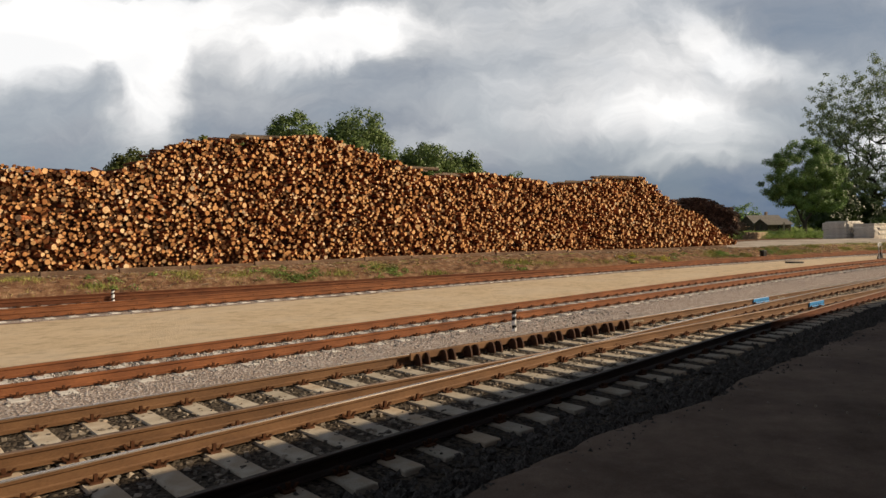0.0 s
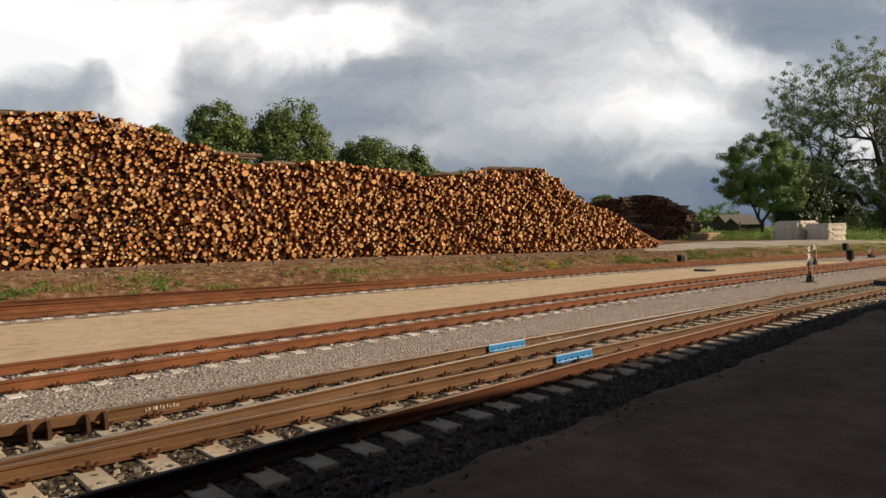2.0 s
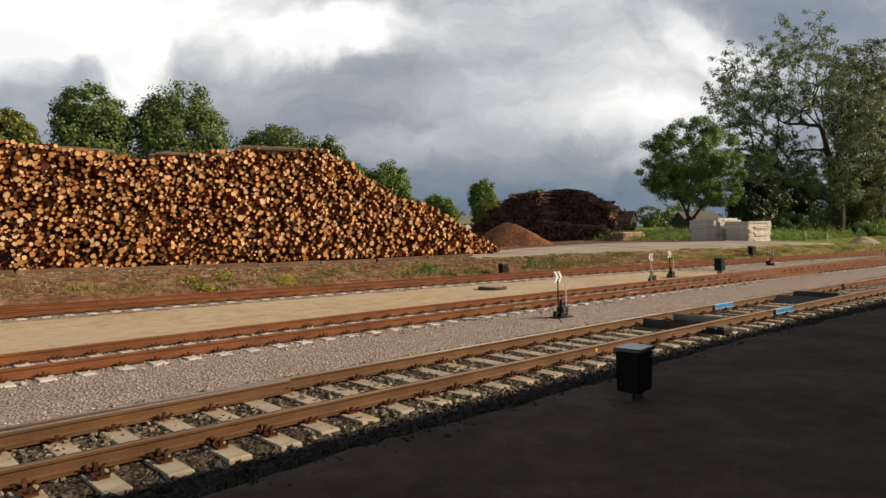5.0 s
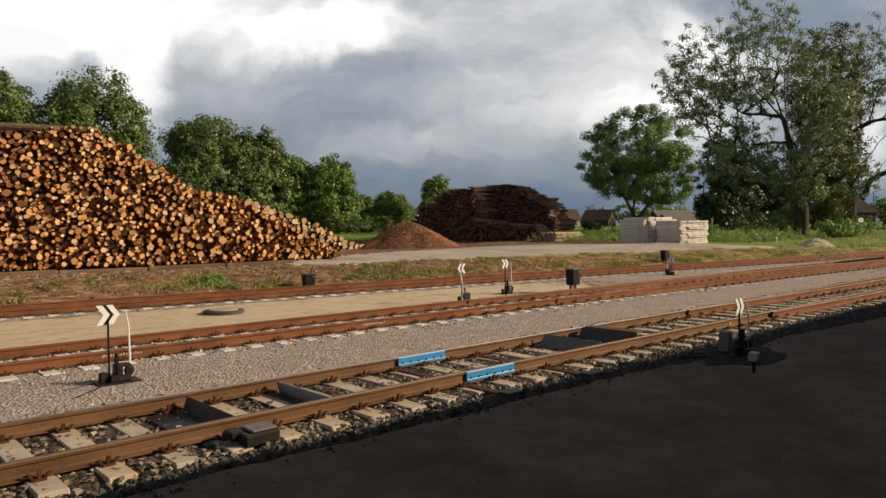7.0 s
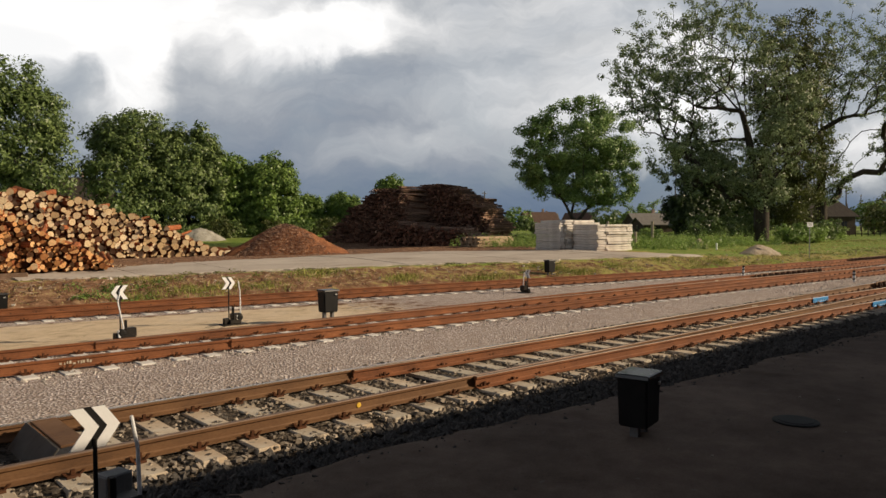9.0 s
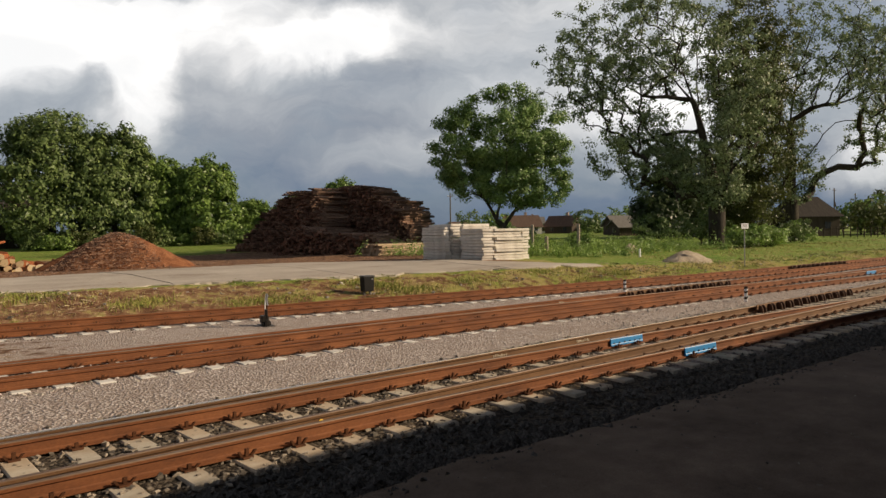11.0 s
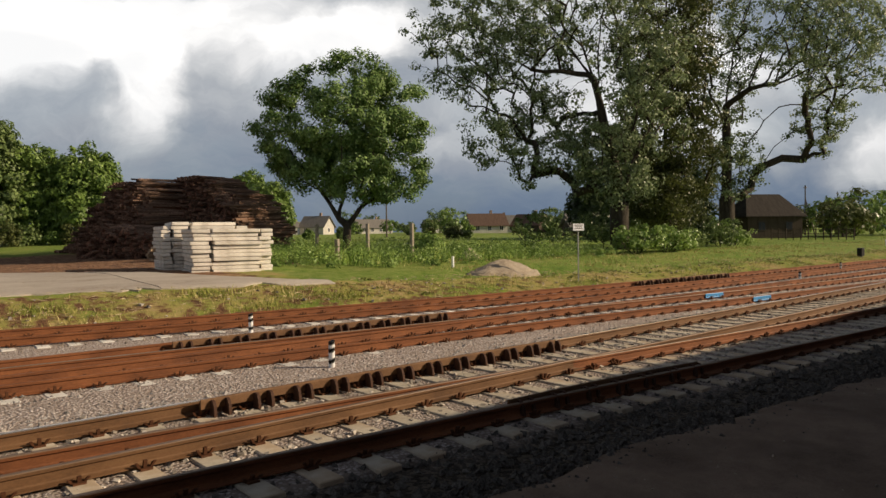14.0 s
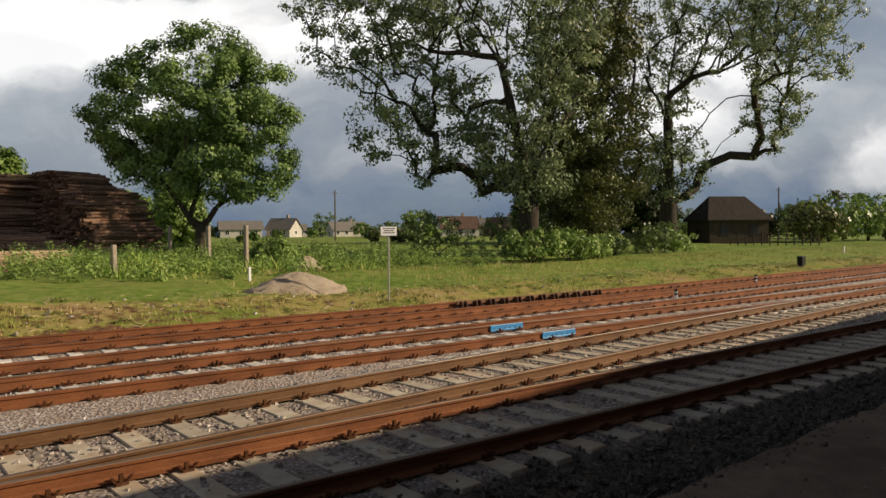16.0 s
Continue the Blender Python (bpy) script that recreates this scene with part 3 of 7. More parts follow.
def build_platform():
    xs = np.arange(-70.0, 124.0, 0.25)
    r = np.random.RandomState(3)
    wob = np.convolve(r.uniform(-0.35, 0.35, len(xs)), np.ones(5) / 5, "same") + np.convolve(r.uniform(-0.5, 0.5, len(xs)), np.ones(13) / 13, "same")
    edge = edge_near(xs) + wob * 0.55
    rows = [np.full_like(xs, -3.4), edge - 1.2, edge - 0.12, edge, edge + 0.10, edge + 0.16]
    zs = [PLATFORM_Z + 0.03, PLATFORM_Z + 0.012, PLATFORM_Z, PLATFORM_Z - 0.015, PLATFORM_Z - 0.10, PLATFORM_Z - 0.30]
    V = np.stack([np.stack([xs, y, np.full_like(xs, z) + (r.uniform(-.012, .012, len(xs)) if i in (2, 3, 4) else 0)], -1) for i, (y, z) in enumerate(zip(rows, zs))], 1)
    me = mesh_from("platform", V.reshape(-1, 3).tolist(), [f[::-1] for f in grid_faces(len(xs), len(rows))], [M["asphalt"]])
    return tagged(new("platform", me), "low worn asphalt platform with a crumbling edge", "platform", kind="structure")


build_platform()


def stones(name, n, place, size, material, seed, blocky=False, flat=0.75):
    """Loose angular stones, open below: jittered points, or uneven blocks with their corners knocked about."""
    r = np.random.RandomState(seed)
    P = place(r, n)
    n = len(P)
    if blocky:
        base = np.array([(x, y, z) for z in (-1, 1) for x, y in ((-1, -1), (1, -1), (1, 1), (-1, 1))], float) * 0.62
        F = np.array([(4, 5, 6), (4, 6, 7), (0, 1, 5), (0, 5, 4), (1, 2, 6), (1, 6, 5), (2, 3, 7), (2, 7, 6), (3, 0, 4), (3, 4, 7)])
        V = base[None] * r.uniform(0.62, 1.2, (n, 8, 1)) * r.uniform(0.7, 1.25, (n, 1, 3)) + r.uniform(-0.16, 0.16, (n, 8, 3))
    else:
        base = np.array([(1, 0, -0.3), (0, 1, -0.3), (-1, 0, -0.3), (0, -1, -0.3), (0, 0, 1)], float)
        F = np.array([(0, 1, 4), (1, 2, 4), (2, 3, 4), (3, 0, 4)])
        V = base[None] * r.uniform(0.6, 1.35, (n, 5, 1)) + r.uniform(-0.25, 0.25, (n, 5, 3))
    ang, tip = r.uniform(0, 6.283, n), r.uniform(-0.6, 0.6, n)
    c, s = np.cos(tip)[:, None], np.sin(tip)[:, None]
    V = np.stack([V[..., 0] * c - V[..., 2] * s, V[..., 1], V[..., 0] * s + V[..., 2] * c], -1)
    c, s = np.cos(ang)[:, None], np.sin(ang)[:, None]
    V = np.stack([V[..., 0] * c - V[..., 1] * s, V[..., 0] * s + V[..., 1] * c, V[..., 2] * flat], -1)
    V = V * r.uniform(size[0], size[1], (n, 1, 1)) + P[:, None]
    faces = (F[None] + len(base) * np.arange(n)[:, None, None]).reshape(-1, 3)
    return mesh_from(name, V.reshape(-1, 3).tolist(), faces.tolist(), [material])


def stone_material(name, lo, hi):
    m, n, l, b = mat(name, 0.95, 0, 0.2)
    r = n.new("ShaderNodeNewGeometry").outputs["Random Per Island"]
    col = ramp(n, l, r, [(0.0, lo), (0.55, tuple((a + c) / 2 for a, c in zip(lo, hi))), (0.9, hi)])
    f = noise_tex(n, l, coords(n), 40, 3)
    l.new(mix(n, l, 0.25, col, ramp(n, l, f, [(0.35, (0.08, 0.07, 0.06)), (0.65, (0.42, 0.39, 0.36))])), b.inputs["Base Color"])
    return m


M["ballast"] = stone_material("brown_grey_ballast", (0.040, 0.031, 0.023), (0.42, 0.35, 0.27))
M["clean_ballast"] = stone_material("clean_grey_ballast", (0.14, 0.12, 0.10), (0.66, 0.60, 0.53))
M["pale_ballast"] = stone_material("pale_gravel", (0.33, 0.285, 0.275), (0.86, 0.775, 0.75))


def on_band(lo, hi, x0, x1, z, near=True):
    def place(r, n):
        x = x0 + (x1 - x0) * r.uniform(0, 1, n) ** 1.0
        a, b = lo(x), hi(x)
        y = a + (b - a) * r.uniform(0, 1, n)
        return np.stack([x, y, z + r.uniform(-0.02, 0.025, n)], -1)
    return place


def a_low(x):
    return np.minimum(np.minimum(np.where(x < 34, a_west(x), 99), np.where(x > 58, a_east(x), 99)), a_far(x)) - GAUGE


bed = empty("ballast", "loose grey ballast stones between rails and sleepers", "ballast", kind="stuff")
put("ballast_stones", stones("ballast_stones", 28000, on_band(lambda x: np.where((x < 32) | (x > 66), a_low(x) + 0.1, a_low(x) - 0.72), lambda x: a_far(x) + 0.95, -6, 72, -0.222), (0.024, 0.05), M["ballast"], 5, True), bed)
put("ballast_stones", stones("ballast_stones", 11500, on_band(lambda x: a_low(x) + 0.1, lambda x: a_far(x) + 0.95, 72, 122, -0.222), (0.026, 0.054), M["clean_ballast"], 18, True), bed, "cleaner pale grey ballast")
put("gravel_stones", stones("gravel_stones", 54000, on_band(lambda x: a_far(x) + 0.7, lambda x: b_far(x) + 0.8, -4, 118, -0.222), (0.012, 0.032), M["pale_ballast"], 6), bed)
put("sleeper_ballast", stones("sleeper_ballast", 9000, on_band(lambda x: b_far(x) - GAUGE - 0.95, lambda x: b_far(x) + 0.2, 0, 110, -0.222), (0.024, 0.048), M["clean_ballast"], 24), bed)
M["grey_ballast"] = stone_material("coarse_grey_ballast", (0.11, 0.105, 0.105), (0.54, 0.515, 0.505))
for xa, xb, sd in ((-4, 17, 26), (74, 118, 27)):
    put("grey_ballast", stones("grey_ballast", 11000, on_band(lambda x: a_far(x) + 0.7, lambda x: b_far(x) + 0.3, xa, xb, -0.215), (0.018, 0.044), M["grey_ballast"], sd), bed, "coarse blue-grey ballast")
put("far_ballast_stones", stones("far_ballast_stones", 12000, on_band(lambda x: c_far(x) - GAUGE - 0.9, lambda x: c_edge(x) + 0.7, 0, 125, -0.232), (0.025, 0.05), M["ballast"], 7), bed)

def crumbs(x):
    return edge_near(x) - 0.35


M["crumb"] = stone_material("black_edge_crumbs", (0.006, 0.005, 0.005), (0.05, 0.043, 0.038))
# near-black stones; the train's shade beside the platform is put into their colour
M["oily_ballast"] = stone_material("shade_black_ballast", (0.010, 0.009, 0.008), (0.085, 0.075, 0.066))
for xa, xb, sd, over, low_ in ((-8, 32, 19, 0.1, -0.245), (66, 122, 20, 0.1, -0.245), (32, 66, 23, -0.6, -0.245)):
    put("oily_ballast", stones("oily_ballast", 8000, on_band(lambda x: edge_near(x) + 0.05, lambda x, top=over: a_low(x) + top, xa, xb, low_), (0.03, 0.065), M["oily_ballast"], sd), bed, "ballast beside the platform, blackened for the train's shade")["kind"] = "stuff"
# small black crumbs on both sides of the platform edge
put("dirt_crumbs", stones("dirt_crumbs", 14000, on_band(crumbs, lambda x: edge_near(x) + 0.42, -6, 100, -0.16), (0.015, 0.065), M["crumb"], 17), bed, "black crumbs along the platform edge")["kind"] = "stuff"

put("platform_grit", stones("platform_grit", 900, on_band(lambda x: x * 0 + 1.2, lambda x: edge_near(x) - 0.1, 0, 100, PLATFORM_Z + 0.035), (0.006, 0.02), M["ballast"], 21, True), bed, "loose grit on the asphalt")["kind"] = "stuff"

# the train that carries the camera: open along its windows
path_y = lambda x: np.interp(x, [r[1] for r in PATH], [r[2] for r in PATH])
M["train_paint"] = simple("train_side_paint", [(0.3, (0.045, 0.018, 0.018)), (0.7, (0.065, 0.026, 0.024))], 2, 0.45, 0, 0.5, 40, 0.05, 0.001)
M["train_roof"] = simple("train_roof_grey", [(0.3, (0.20, 0.20, 0.20)), (0.7, (0.28, 0.28, 0.27))], 2, 0.6, 0, 0.4, 40, 0.1, 0.001)
M["train_inside"] = simple("train_lining", [(0.3, (0.10, 0.10, 0.11)), (0.7, (0.14, 0.14, 0.15))], 2, 0.8, 0, 0.2, 40, 0.05, 0.001)


def train_strip(name, section, material, parent, x0=-45.0, x1=128.0):
    """A closed outline (aside from the camera's line, height) drawn along the train."""
    xs = np.linspace(x0, x1, 40)
    k = len(section)
    verts = [(float(x), float(path_y(x)) + u, v) for x in xs for u, v in section]
    faces = [(i * k + j, i * k + (j + 1) % k, (i + 1) * k + (j + 1) % k, (i + 1) * k + j) for i in range(len(xs) - 1) for j in range(k)]
    faces += [tuple(range(k))[::-1], tuple(range((len(xs) - 1) * k, len(xs) * k))]
    return put(name, mesh_from(name, verts, faces, [material]), parent)


train = empty("passenger_train", "dark red passenger train with a grey roof on its own track", "train")
train_strip("side_panel", [(0.30, 0.25), (0.36, 0.25), (0.36, 1.62), (0.30, 1.62)], M["train_paint"], train)
train_strip("side_panel", [(0.30, 3.0), (0.36, 3.0), (0.33, 3.97), (0.27, 3.97)], M["train_paint"], train)
train_strip("side_panel", [(-2.62, 0.25), (-2.56, 0.25), (-2.56, 3.97), (-2.62, 3.97)], M["train_paint"], train)
train_strip("roof", [(0.34, 3.95), (0.18, 4.23), (-0.25, 4.39), (-1.13, 4.45), (-2.0, 4.39), (-2.45, 4.23), (-2.62, 3.95), (-2.5, 3.91), (0.25, 3.91)], M["train_roof"], train)
train_strip("floor", [(0.28, 1.05), (0.28, 1.2), (-2.54, 1.2), (-2.54, 1.05)], M["train_inside"], train)
train_strip("underframe", [(0.10, PLATFORM_Z + 0.03), (0.10, 0.98), (-2.36, 0.98), (-2.36, PLATFORM_Z + 0.03)], M["black_paint"], train)

# ---- log piles ----
def bark_material(name, lo, hi, island=True):
    m, n, l, b = mat(name, 0.95, 0, 0.15)
    mp = n.new("ShaderNodeMapping")
    mp.inputs["Scale"].default_value = (3, 0.6, 3)
    l.new(coords(n), mp.inputs[0])
    f = noise_tex(n, l, mp.outputs[0], 6, 5, 0.7)
    col = ramp(n, l, f, [(0.32, lo), (0.68, hi)])
    r = n.new("ShaderNodeNewGeometry").outputs["Random Per Island"] if island else n.new("ShaderNodeObjectInfo").outputs["Random"]
    h = n.new("ShaderNodeHueSaturation")
    l.new(maths(n, l, "ADD", maths(n, l, "MULTIPLY", r, 1.2), 0.4), h.inputs["Value"])
    l.new(col, h.inputs["Color"])
    l.new(h.outputs[0], b.inputs["Base Color"])
    bump(n, l, b, f, 0.6, 0.02)
    return m


def cut_material(name, stops, island=True):
    """Sawn ends: each log its own tone, with darker heart and weather marks."""
    m, n, l, b = mat(name, 0.85, 0, 0.2)
    r = n.new("ShaderNodeNewGeometry").outputs["Random Per Island"] if island else n.new("ShaderNodeObjectInfo").outputs["Random"]
    patch = noise_tex(n, l, coords(n), 0.55 if island else 0.01, 3, 0.6)
    col = ramp(n, l, maths(n, l, "ADD", maths(n, l, "MULTIPLY", r, 0.72), maths(n, l, "SUBTRACT", maths(n, l, "MULTIPLY", patch, 0.9), 0.31)), stops)
    f = noise_tex(n, l, coords(n), 14, 4, 0.65)
    g = noise_tex(n, l, coords(n), 55, 3, 0.6)
    k = maths(n, l, "ADD", maths(n, l, "MULTIPLY", f, 0.7), maths(n, l, "MULTIPLY", g, 0.3))
    l.new(mix(n, l, 0.75, col, ramp(n, l, k, [(0.33, (0.42, 0.36, 0.30)), (0.52, (0.9, 0.9, 0.9)), (0.7, (1, 1, 1))]), "MULTIPLY"), b.inputs["Base Color"])
    return m


ORANGE = [(0.0, (0.12, 0.048, 0.020)), (0.14, (0.31, 0.128, 0.046)), (0.32, (0.60, 0.285, 0.108)), (0.60, (0.79, 0.445, 0.190)), (0.84, (0.87, 0.60, 0.325)), (1.0, (0.93, 0.77, 0.53))]
PALE = [(0.0, (0.30, 0.20, 0.11)), (0.3, (0.58, 0.42, 0.23)), (0.7, (0.70, 0.54, 0.33)), (1.0, (0.78, 0.66, 0.46))]
BROWN = [(0.0, (0.05, 0.022, 0.015)), (0.5, (0.15, 0.068, 0.043)), (0.85, (0.27, 0.13, 0.08)), (1.0, (0.44, 0.27, 0.18))]
M["bark"] = bark_material("pine_bark", (0.080, 0.025, 0.011), (0.44, 0.155, 0.062))
# pile filler: darker than the bark, for the shade between log ends
M["core"] = bark_material("shaded_pile_filler", (0.045, 0.021, 0.012), (0.16, 0.076, 0.042))
M["bark_one"] = bark_material("pine_bark_single", (0.09, 0.036, 0.018), (0.40, 0.18, 0.085), False)
M["cut"] = cut_material("fresh_sawn_end", ORANGE)
M["cut_one"] = cut_material("fresh_sawn_end_single", ORANGE, False)
M["pale_cut"] = cut_material("pale_sawn_end", PALE)
M["old_cut"] = cut_material("old_brown_end", BROWN)
M["old_bark"] = bark_material("old_brown_bark", (0.052, 0.030, 0.022), (0.43, 0.275, 0.195))
M["grey_bark"] = bark_material("weathered_grey_log", (0.07, 0.05, 0.036), (0.24, 0.18, 0.13))


def pack(width, height_at, base, radii, seed, cell=0.32, tight=0.88):
    """Circles of the given radii, largest first, thrown into the face of a pile until no more fit."""
    r = random.Random(seed)
    grid, out = {}, []
    for rad, tries in radii:
        for _ in range(tries):
            s = r.uniform(0, width)
            top = height_at(s)
            if top - base < rad:
                continue
            z = r.uniform(base + rad * 0.6, top)
            # loose patches, and patches of thin and of thick logs
            lump = math.sin(s * 1.9 + 2.2 * math.sin(z * 1.3 + s * 0.37)) * math.sin(z * 2.3 + 1.7 * math.sin(s * 0.9))
            if lump > 0.52 and r.random() < 0.85 or lump < -0.45 and rad < 0.06 or 0.25 < lump < 0.5 and rad > 0.11:
                continue
            q = rad * r.uniform(0.88, 1.12)
            gi, gj = int(s / cell), int(z / cell)
            ok = True
            for i in (gi - 1, gi, gi + 1):
                for j in (gj - 1, gj, gj + 1):
                    for s2, z2, q2 in grid.get((i, j), ()):
                        if (s - s2) ** 2 + (z - z2) ** 2 < (tight * (q + q2)) ** 2:
                            ok = False
                            break
                    if not ok:
                        break
                if not ok:
                    break
            if ok:
                grid.setdefault((gi, gj), []).append((s, z, q))
                out.append((s, z, q * 1.11))
    return out


def log_rings(rad, length, r, sides=8):
    """A log along +y from its sawn end at y = 0: a slightly uneven round with a broken edge; thin ones plainer."""
    if rad < 0.062:
        sides -= 1
    ph, wob = r.uniform(0, 6.28), [rad * r.uniform(0.80, 1.14) for _ in range(sides)]
    ring = [(math.cos(ph + 6.2832 * i / sides) * w, math.sin(ph + 6.2832 * i / sides) * w) for i, w in enumerate(wob)]
    rows = [(0.95, 0.0), (1.0, 0.025), (0.97, length)] if rad >= 0.062 else [(1.0, 0.0), (0.97, length)]
    verts = [(x * k, y, z * k) for k, y in rows for x, z in ring]
    n = sides
    faces, idx = [tuple(range(n))], [0]
    for k in range(len(rows) - 1):
        for i in range(n):
            faces.append((k * n + i, (k + 1) * n + i, (k + 1) * n + (i + 1) % n, k * n + (i + 1) % n))
            idx.append(1)
    return verts, faces, idx


def log_pile(thing, origin, heading, circles, lean, length, cut, bark, seed, single=None, jut=0.22, skew=3.0, taper=0.0):
    """Turns the packed face into logs. origin, heading: the face's line on the ground; logs run back from it.
    single: the stretch of the face whose logs are objects of their own."""
    r = random.Random(seed)
    turn = Matrix.Rotation(radians(heading), 4, "Z")
    V, F, I = [], [], []
    shared, made = {}, 0
    for s, z, q in circles:
        back = lean * z + r.uniform(-jut, jut)
        m = Matrix.Translation(origin) @ turn @ pose(s, back, z, r.gauss(0, skew * 0.35), 0, r.gauss(0, skew))
        if single and single[0] < s < single[1] and made < 300:
            key = round(q * 50)
            if key not in shared:
                v, f, i = log_rings(key / 50, length, r, 10)
                shared[key] = mesh_from("log", v, f, [M["cut_one"], M["bark_one"]], i)
            put("log", shared[key], thing, m=m @ pose(0, 0, 0, 0, r.uniform(0, 360), 0))
            made += 1
            continue
        v, f, i = log_rings(q, length * r.uniform(0.74, 1.0) * (1 - taper * z), r)
        o = len(V)
        V += [tuple(m @ Vector(p)) for p in v]
        F += [tuple(o + k for k in face) for face in f]
        I += i
    put("log_stack", mesh_from("log_stack", V, F, [cut, bark], I), thing)["kind"] = "stuff"


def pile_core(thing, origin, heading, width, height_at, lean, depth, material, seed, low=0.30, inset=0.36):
    """A filler behind a pile's face, coloured dark for the shade between the logs."""
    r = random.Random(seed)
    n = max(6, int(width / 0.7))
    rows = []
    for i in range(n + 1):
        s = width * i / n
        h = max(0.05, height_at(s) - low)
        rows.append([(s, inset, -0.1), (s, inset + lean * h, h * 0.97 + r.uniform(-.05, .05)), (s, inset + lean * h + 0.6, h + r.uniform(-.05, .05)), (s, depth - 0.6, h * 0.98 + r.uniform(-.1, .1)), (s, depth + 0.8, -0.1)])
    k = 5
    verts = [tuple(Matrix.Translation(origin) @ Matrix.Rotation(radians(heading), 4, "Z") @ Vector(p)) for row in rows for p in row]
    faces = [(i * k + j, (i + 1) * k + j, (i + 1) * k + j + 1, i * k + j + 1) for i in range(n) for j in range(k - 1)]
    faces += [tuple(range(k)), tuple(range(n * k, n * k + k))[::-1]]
    put("core", mesh_from("core", verts, faces, [material]), thing, "filler behind the logs, dark for the shade between them")


def crest(pts):
    xs, zs = zip(*pts)
    return lambda s: float(np.interp(s, xs, zs))


PILE_TURN = math.degrees(math.atan(-0.109))
PILE_ORIGIN = Vector((-11.5, 34.2 + 0.109 * 11.5, 0.74))
pile_top = crest([(0, 4.6), (14, 4.7), (17, 4.6), (19.4, 4.4), (21.8, 4.5), (24.7, 6.05), (28.5, 6.55), (32.3, 6.9), (34.5, 6.35), (36.5, 5.7), (38.3, 5.35), (38.8, 4.8), (41, 4.9), (43.5, 5.2), (46, 4.95), (48.7, 4.75), (50, 4.45), (51.8, 4.75), (55, 5.25), (59.3, 5.45), (60.6, 4.6), (61.7, 3.9), (62.7, 3.1), (64.6, 2.75), (65.8, 2.1), (67.2, 1.3), (68.4, 0.7), (69.2, 0.3)])
main_pile = empty("log_pile", "long tall pile of freshly sawn logs with orange ends", "log pile")
ROUND = [(0.15, 140), (0.115, 1500), (0.09, 10000), (0.074, 32000), (0.06, 44000), (0.046, 42000), (0.033, 26000)]
log_pile(main_pile, PILE_ORIGIN, PILE_TURN, pack(69.3, pile_top, 0.0, ROUND, 1), 0.26, 2.2, M["cut"], M["bark"], 2, (56.0, 62.0), jut=0.42, skew=12.0)
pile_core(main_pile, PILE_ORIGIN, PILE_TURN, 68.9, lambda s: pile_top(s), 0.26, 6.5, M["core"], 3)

# grey logs lying along and across the crest
crest_logs = []
r_c = random.Random(12)
for s, ln in ((27, 2.2), (36.8, 3.0), (40.5, 3.6), (46.0, 3.2), (51.0, 3.0), (54.8, 2.6), (57.0, 2.0)):
    for k in range(3):
        v, f, i = log_rings(r_c.uniform(0.07, 0.12), ln * r_c.uniform(0.8, 1.1), r_c, 8)
        m = Matrix.Translation(PILE_ORIGIN) @ Matrix.Rotation(radians(PILE_TURN), 4, "Z") @ pose(s + r_c.uniform(-.5, .5), 0.26 * 5 + 0.25 + 0.35 * k, pile_top(s + 1.5) - 0.02 + 0.06 * (k % 2), r_c.uniform(-1.5, 1.5), 0, -90 + r_c.uniform(-16, 16))
        put("log", mesh_from("log", v, f, [M["pale_cut"], M["grey_bark"]], i), main_pile, "grey weathered log lying on top", m)

pale_top = crest([(0, 4.2), (8, 3.7), (10.5, 3.45), (13.5, 2.5), (16, 1.5), (17.6, 0.6), (18.8, 0.25)])
pale_pile = empty("log_pile", "sloping pile of thick pale logs behind the tall one", "log pile")
PALE_ORIGIN = Vector((49.5, 43.0, 0.55))
log_pile(pale_pile, PALE_ORIGIN, -6.0, pack(20, pale_top, 0.0, [(0.19, 700), (0.15, 2800), (0.12, 4500), (0.09, 5000), (0.065, 4000)], 5), 0.2, 3.0, M["pale_cut"], M["bark"], 6, jut=0.3, skew=13)
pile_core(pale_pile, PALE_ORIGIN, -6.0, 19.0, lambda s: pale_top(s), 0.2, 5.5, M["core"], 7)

# old dark poles
old_pile = empty("pole_pile", "high stack of old dark brown poles and slabs of bark", "wood pile")
# three stacked blocks: place of the face's far end, its bearing, width, crest, length of the poles
for o, head, width, top, ln, tp, sd in (
        (Vector((95.6, 55.4, 0.4)), -77.0, 8.6, crest([(0, 5.6), (0.5, 6.0), (3.9, 6.1), (4.4, 5.6), (5.6, 5.1), (6.8, 4.5), (7.8, 3.7), (8.3, 2.6), (8.6, 1.0)]), 6.2, 0.085, 31),
        (Vector((90.3, 66.0, 0.4)), -80.0, 12.8, crest([(0, 0.3), (2, 1.5), (4, 3.0), (5.4, 4.3), (6.4, 4.7), (7.2, 5.3), (9.5, 5.45), (10, 5.75), (11.8, 5.8), (12.3, 5.0), (12.8, 3.4)]), 7.0, 0.05, 32),
        (Vector((88.7, 54.2, 0.4)), -68.0, 10.6, crest([(0, 0.4), (1, 1.3), (2.5, 2.3), (4.2, 2.2), (6, 1.9), (8, 1.7), (9.7, 1.6), (10.3, 1.1), (10.6, 0.3)]), 5.2, 0.1, 33)):
    face = pack(width, lambda s, t=top: t(s) + 0.16 * math.sin(s * 2.9) + 0.12 * math.sin(s * 6.7 + 1), 0.0, [(0.12, 260), (0.09, 3600), (0.066, 10000), (0.046, 7000)], sd)
    log_pile(old_pile, o, head, face, 0.16, ln, M["old_cut"], M["old_bark"], sd + 1, jut=0.55, skew=3.6, taper=tp)
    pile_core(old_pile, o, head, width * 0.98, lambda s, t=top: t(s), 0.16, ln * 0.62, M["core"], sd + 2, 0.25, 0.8)

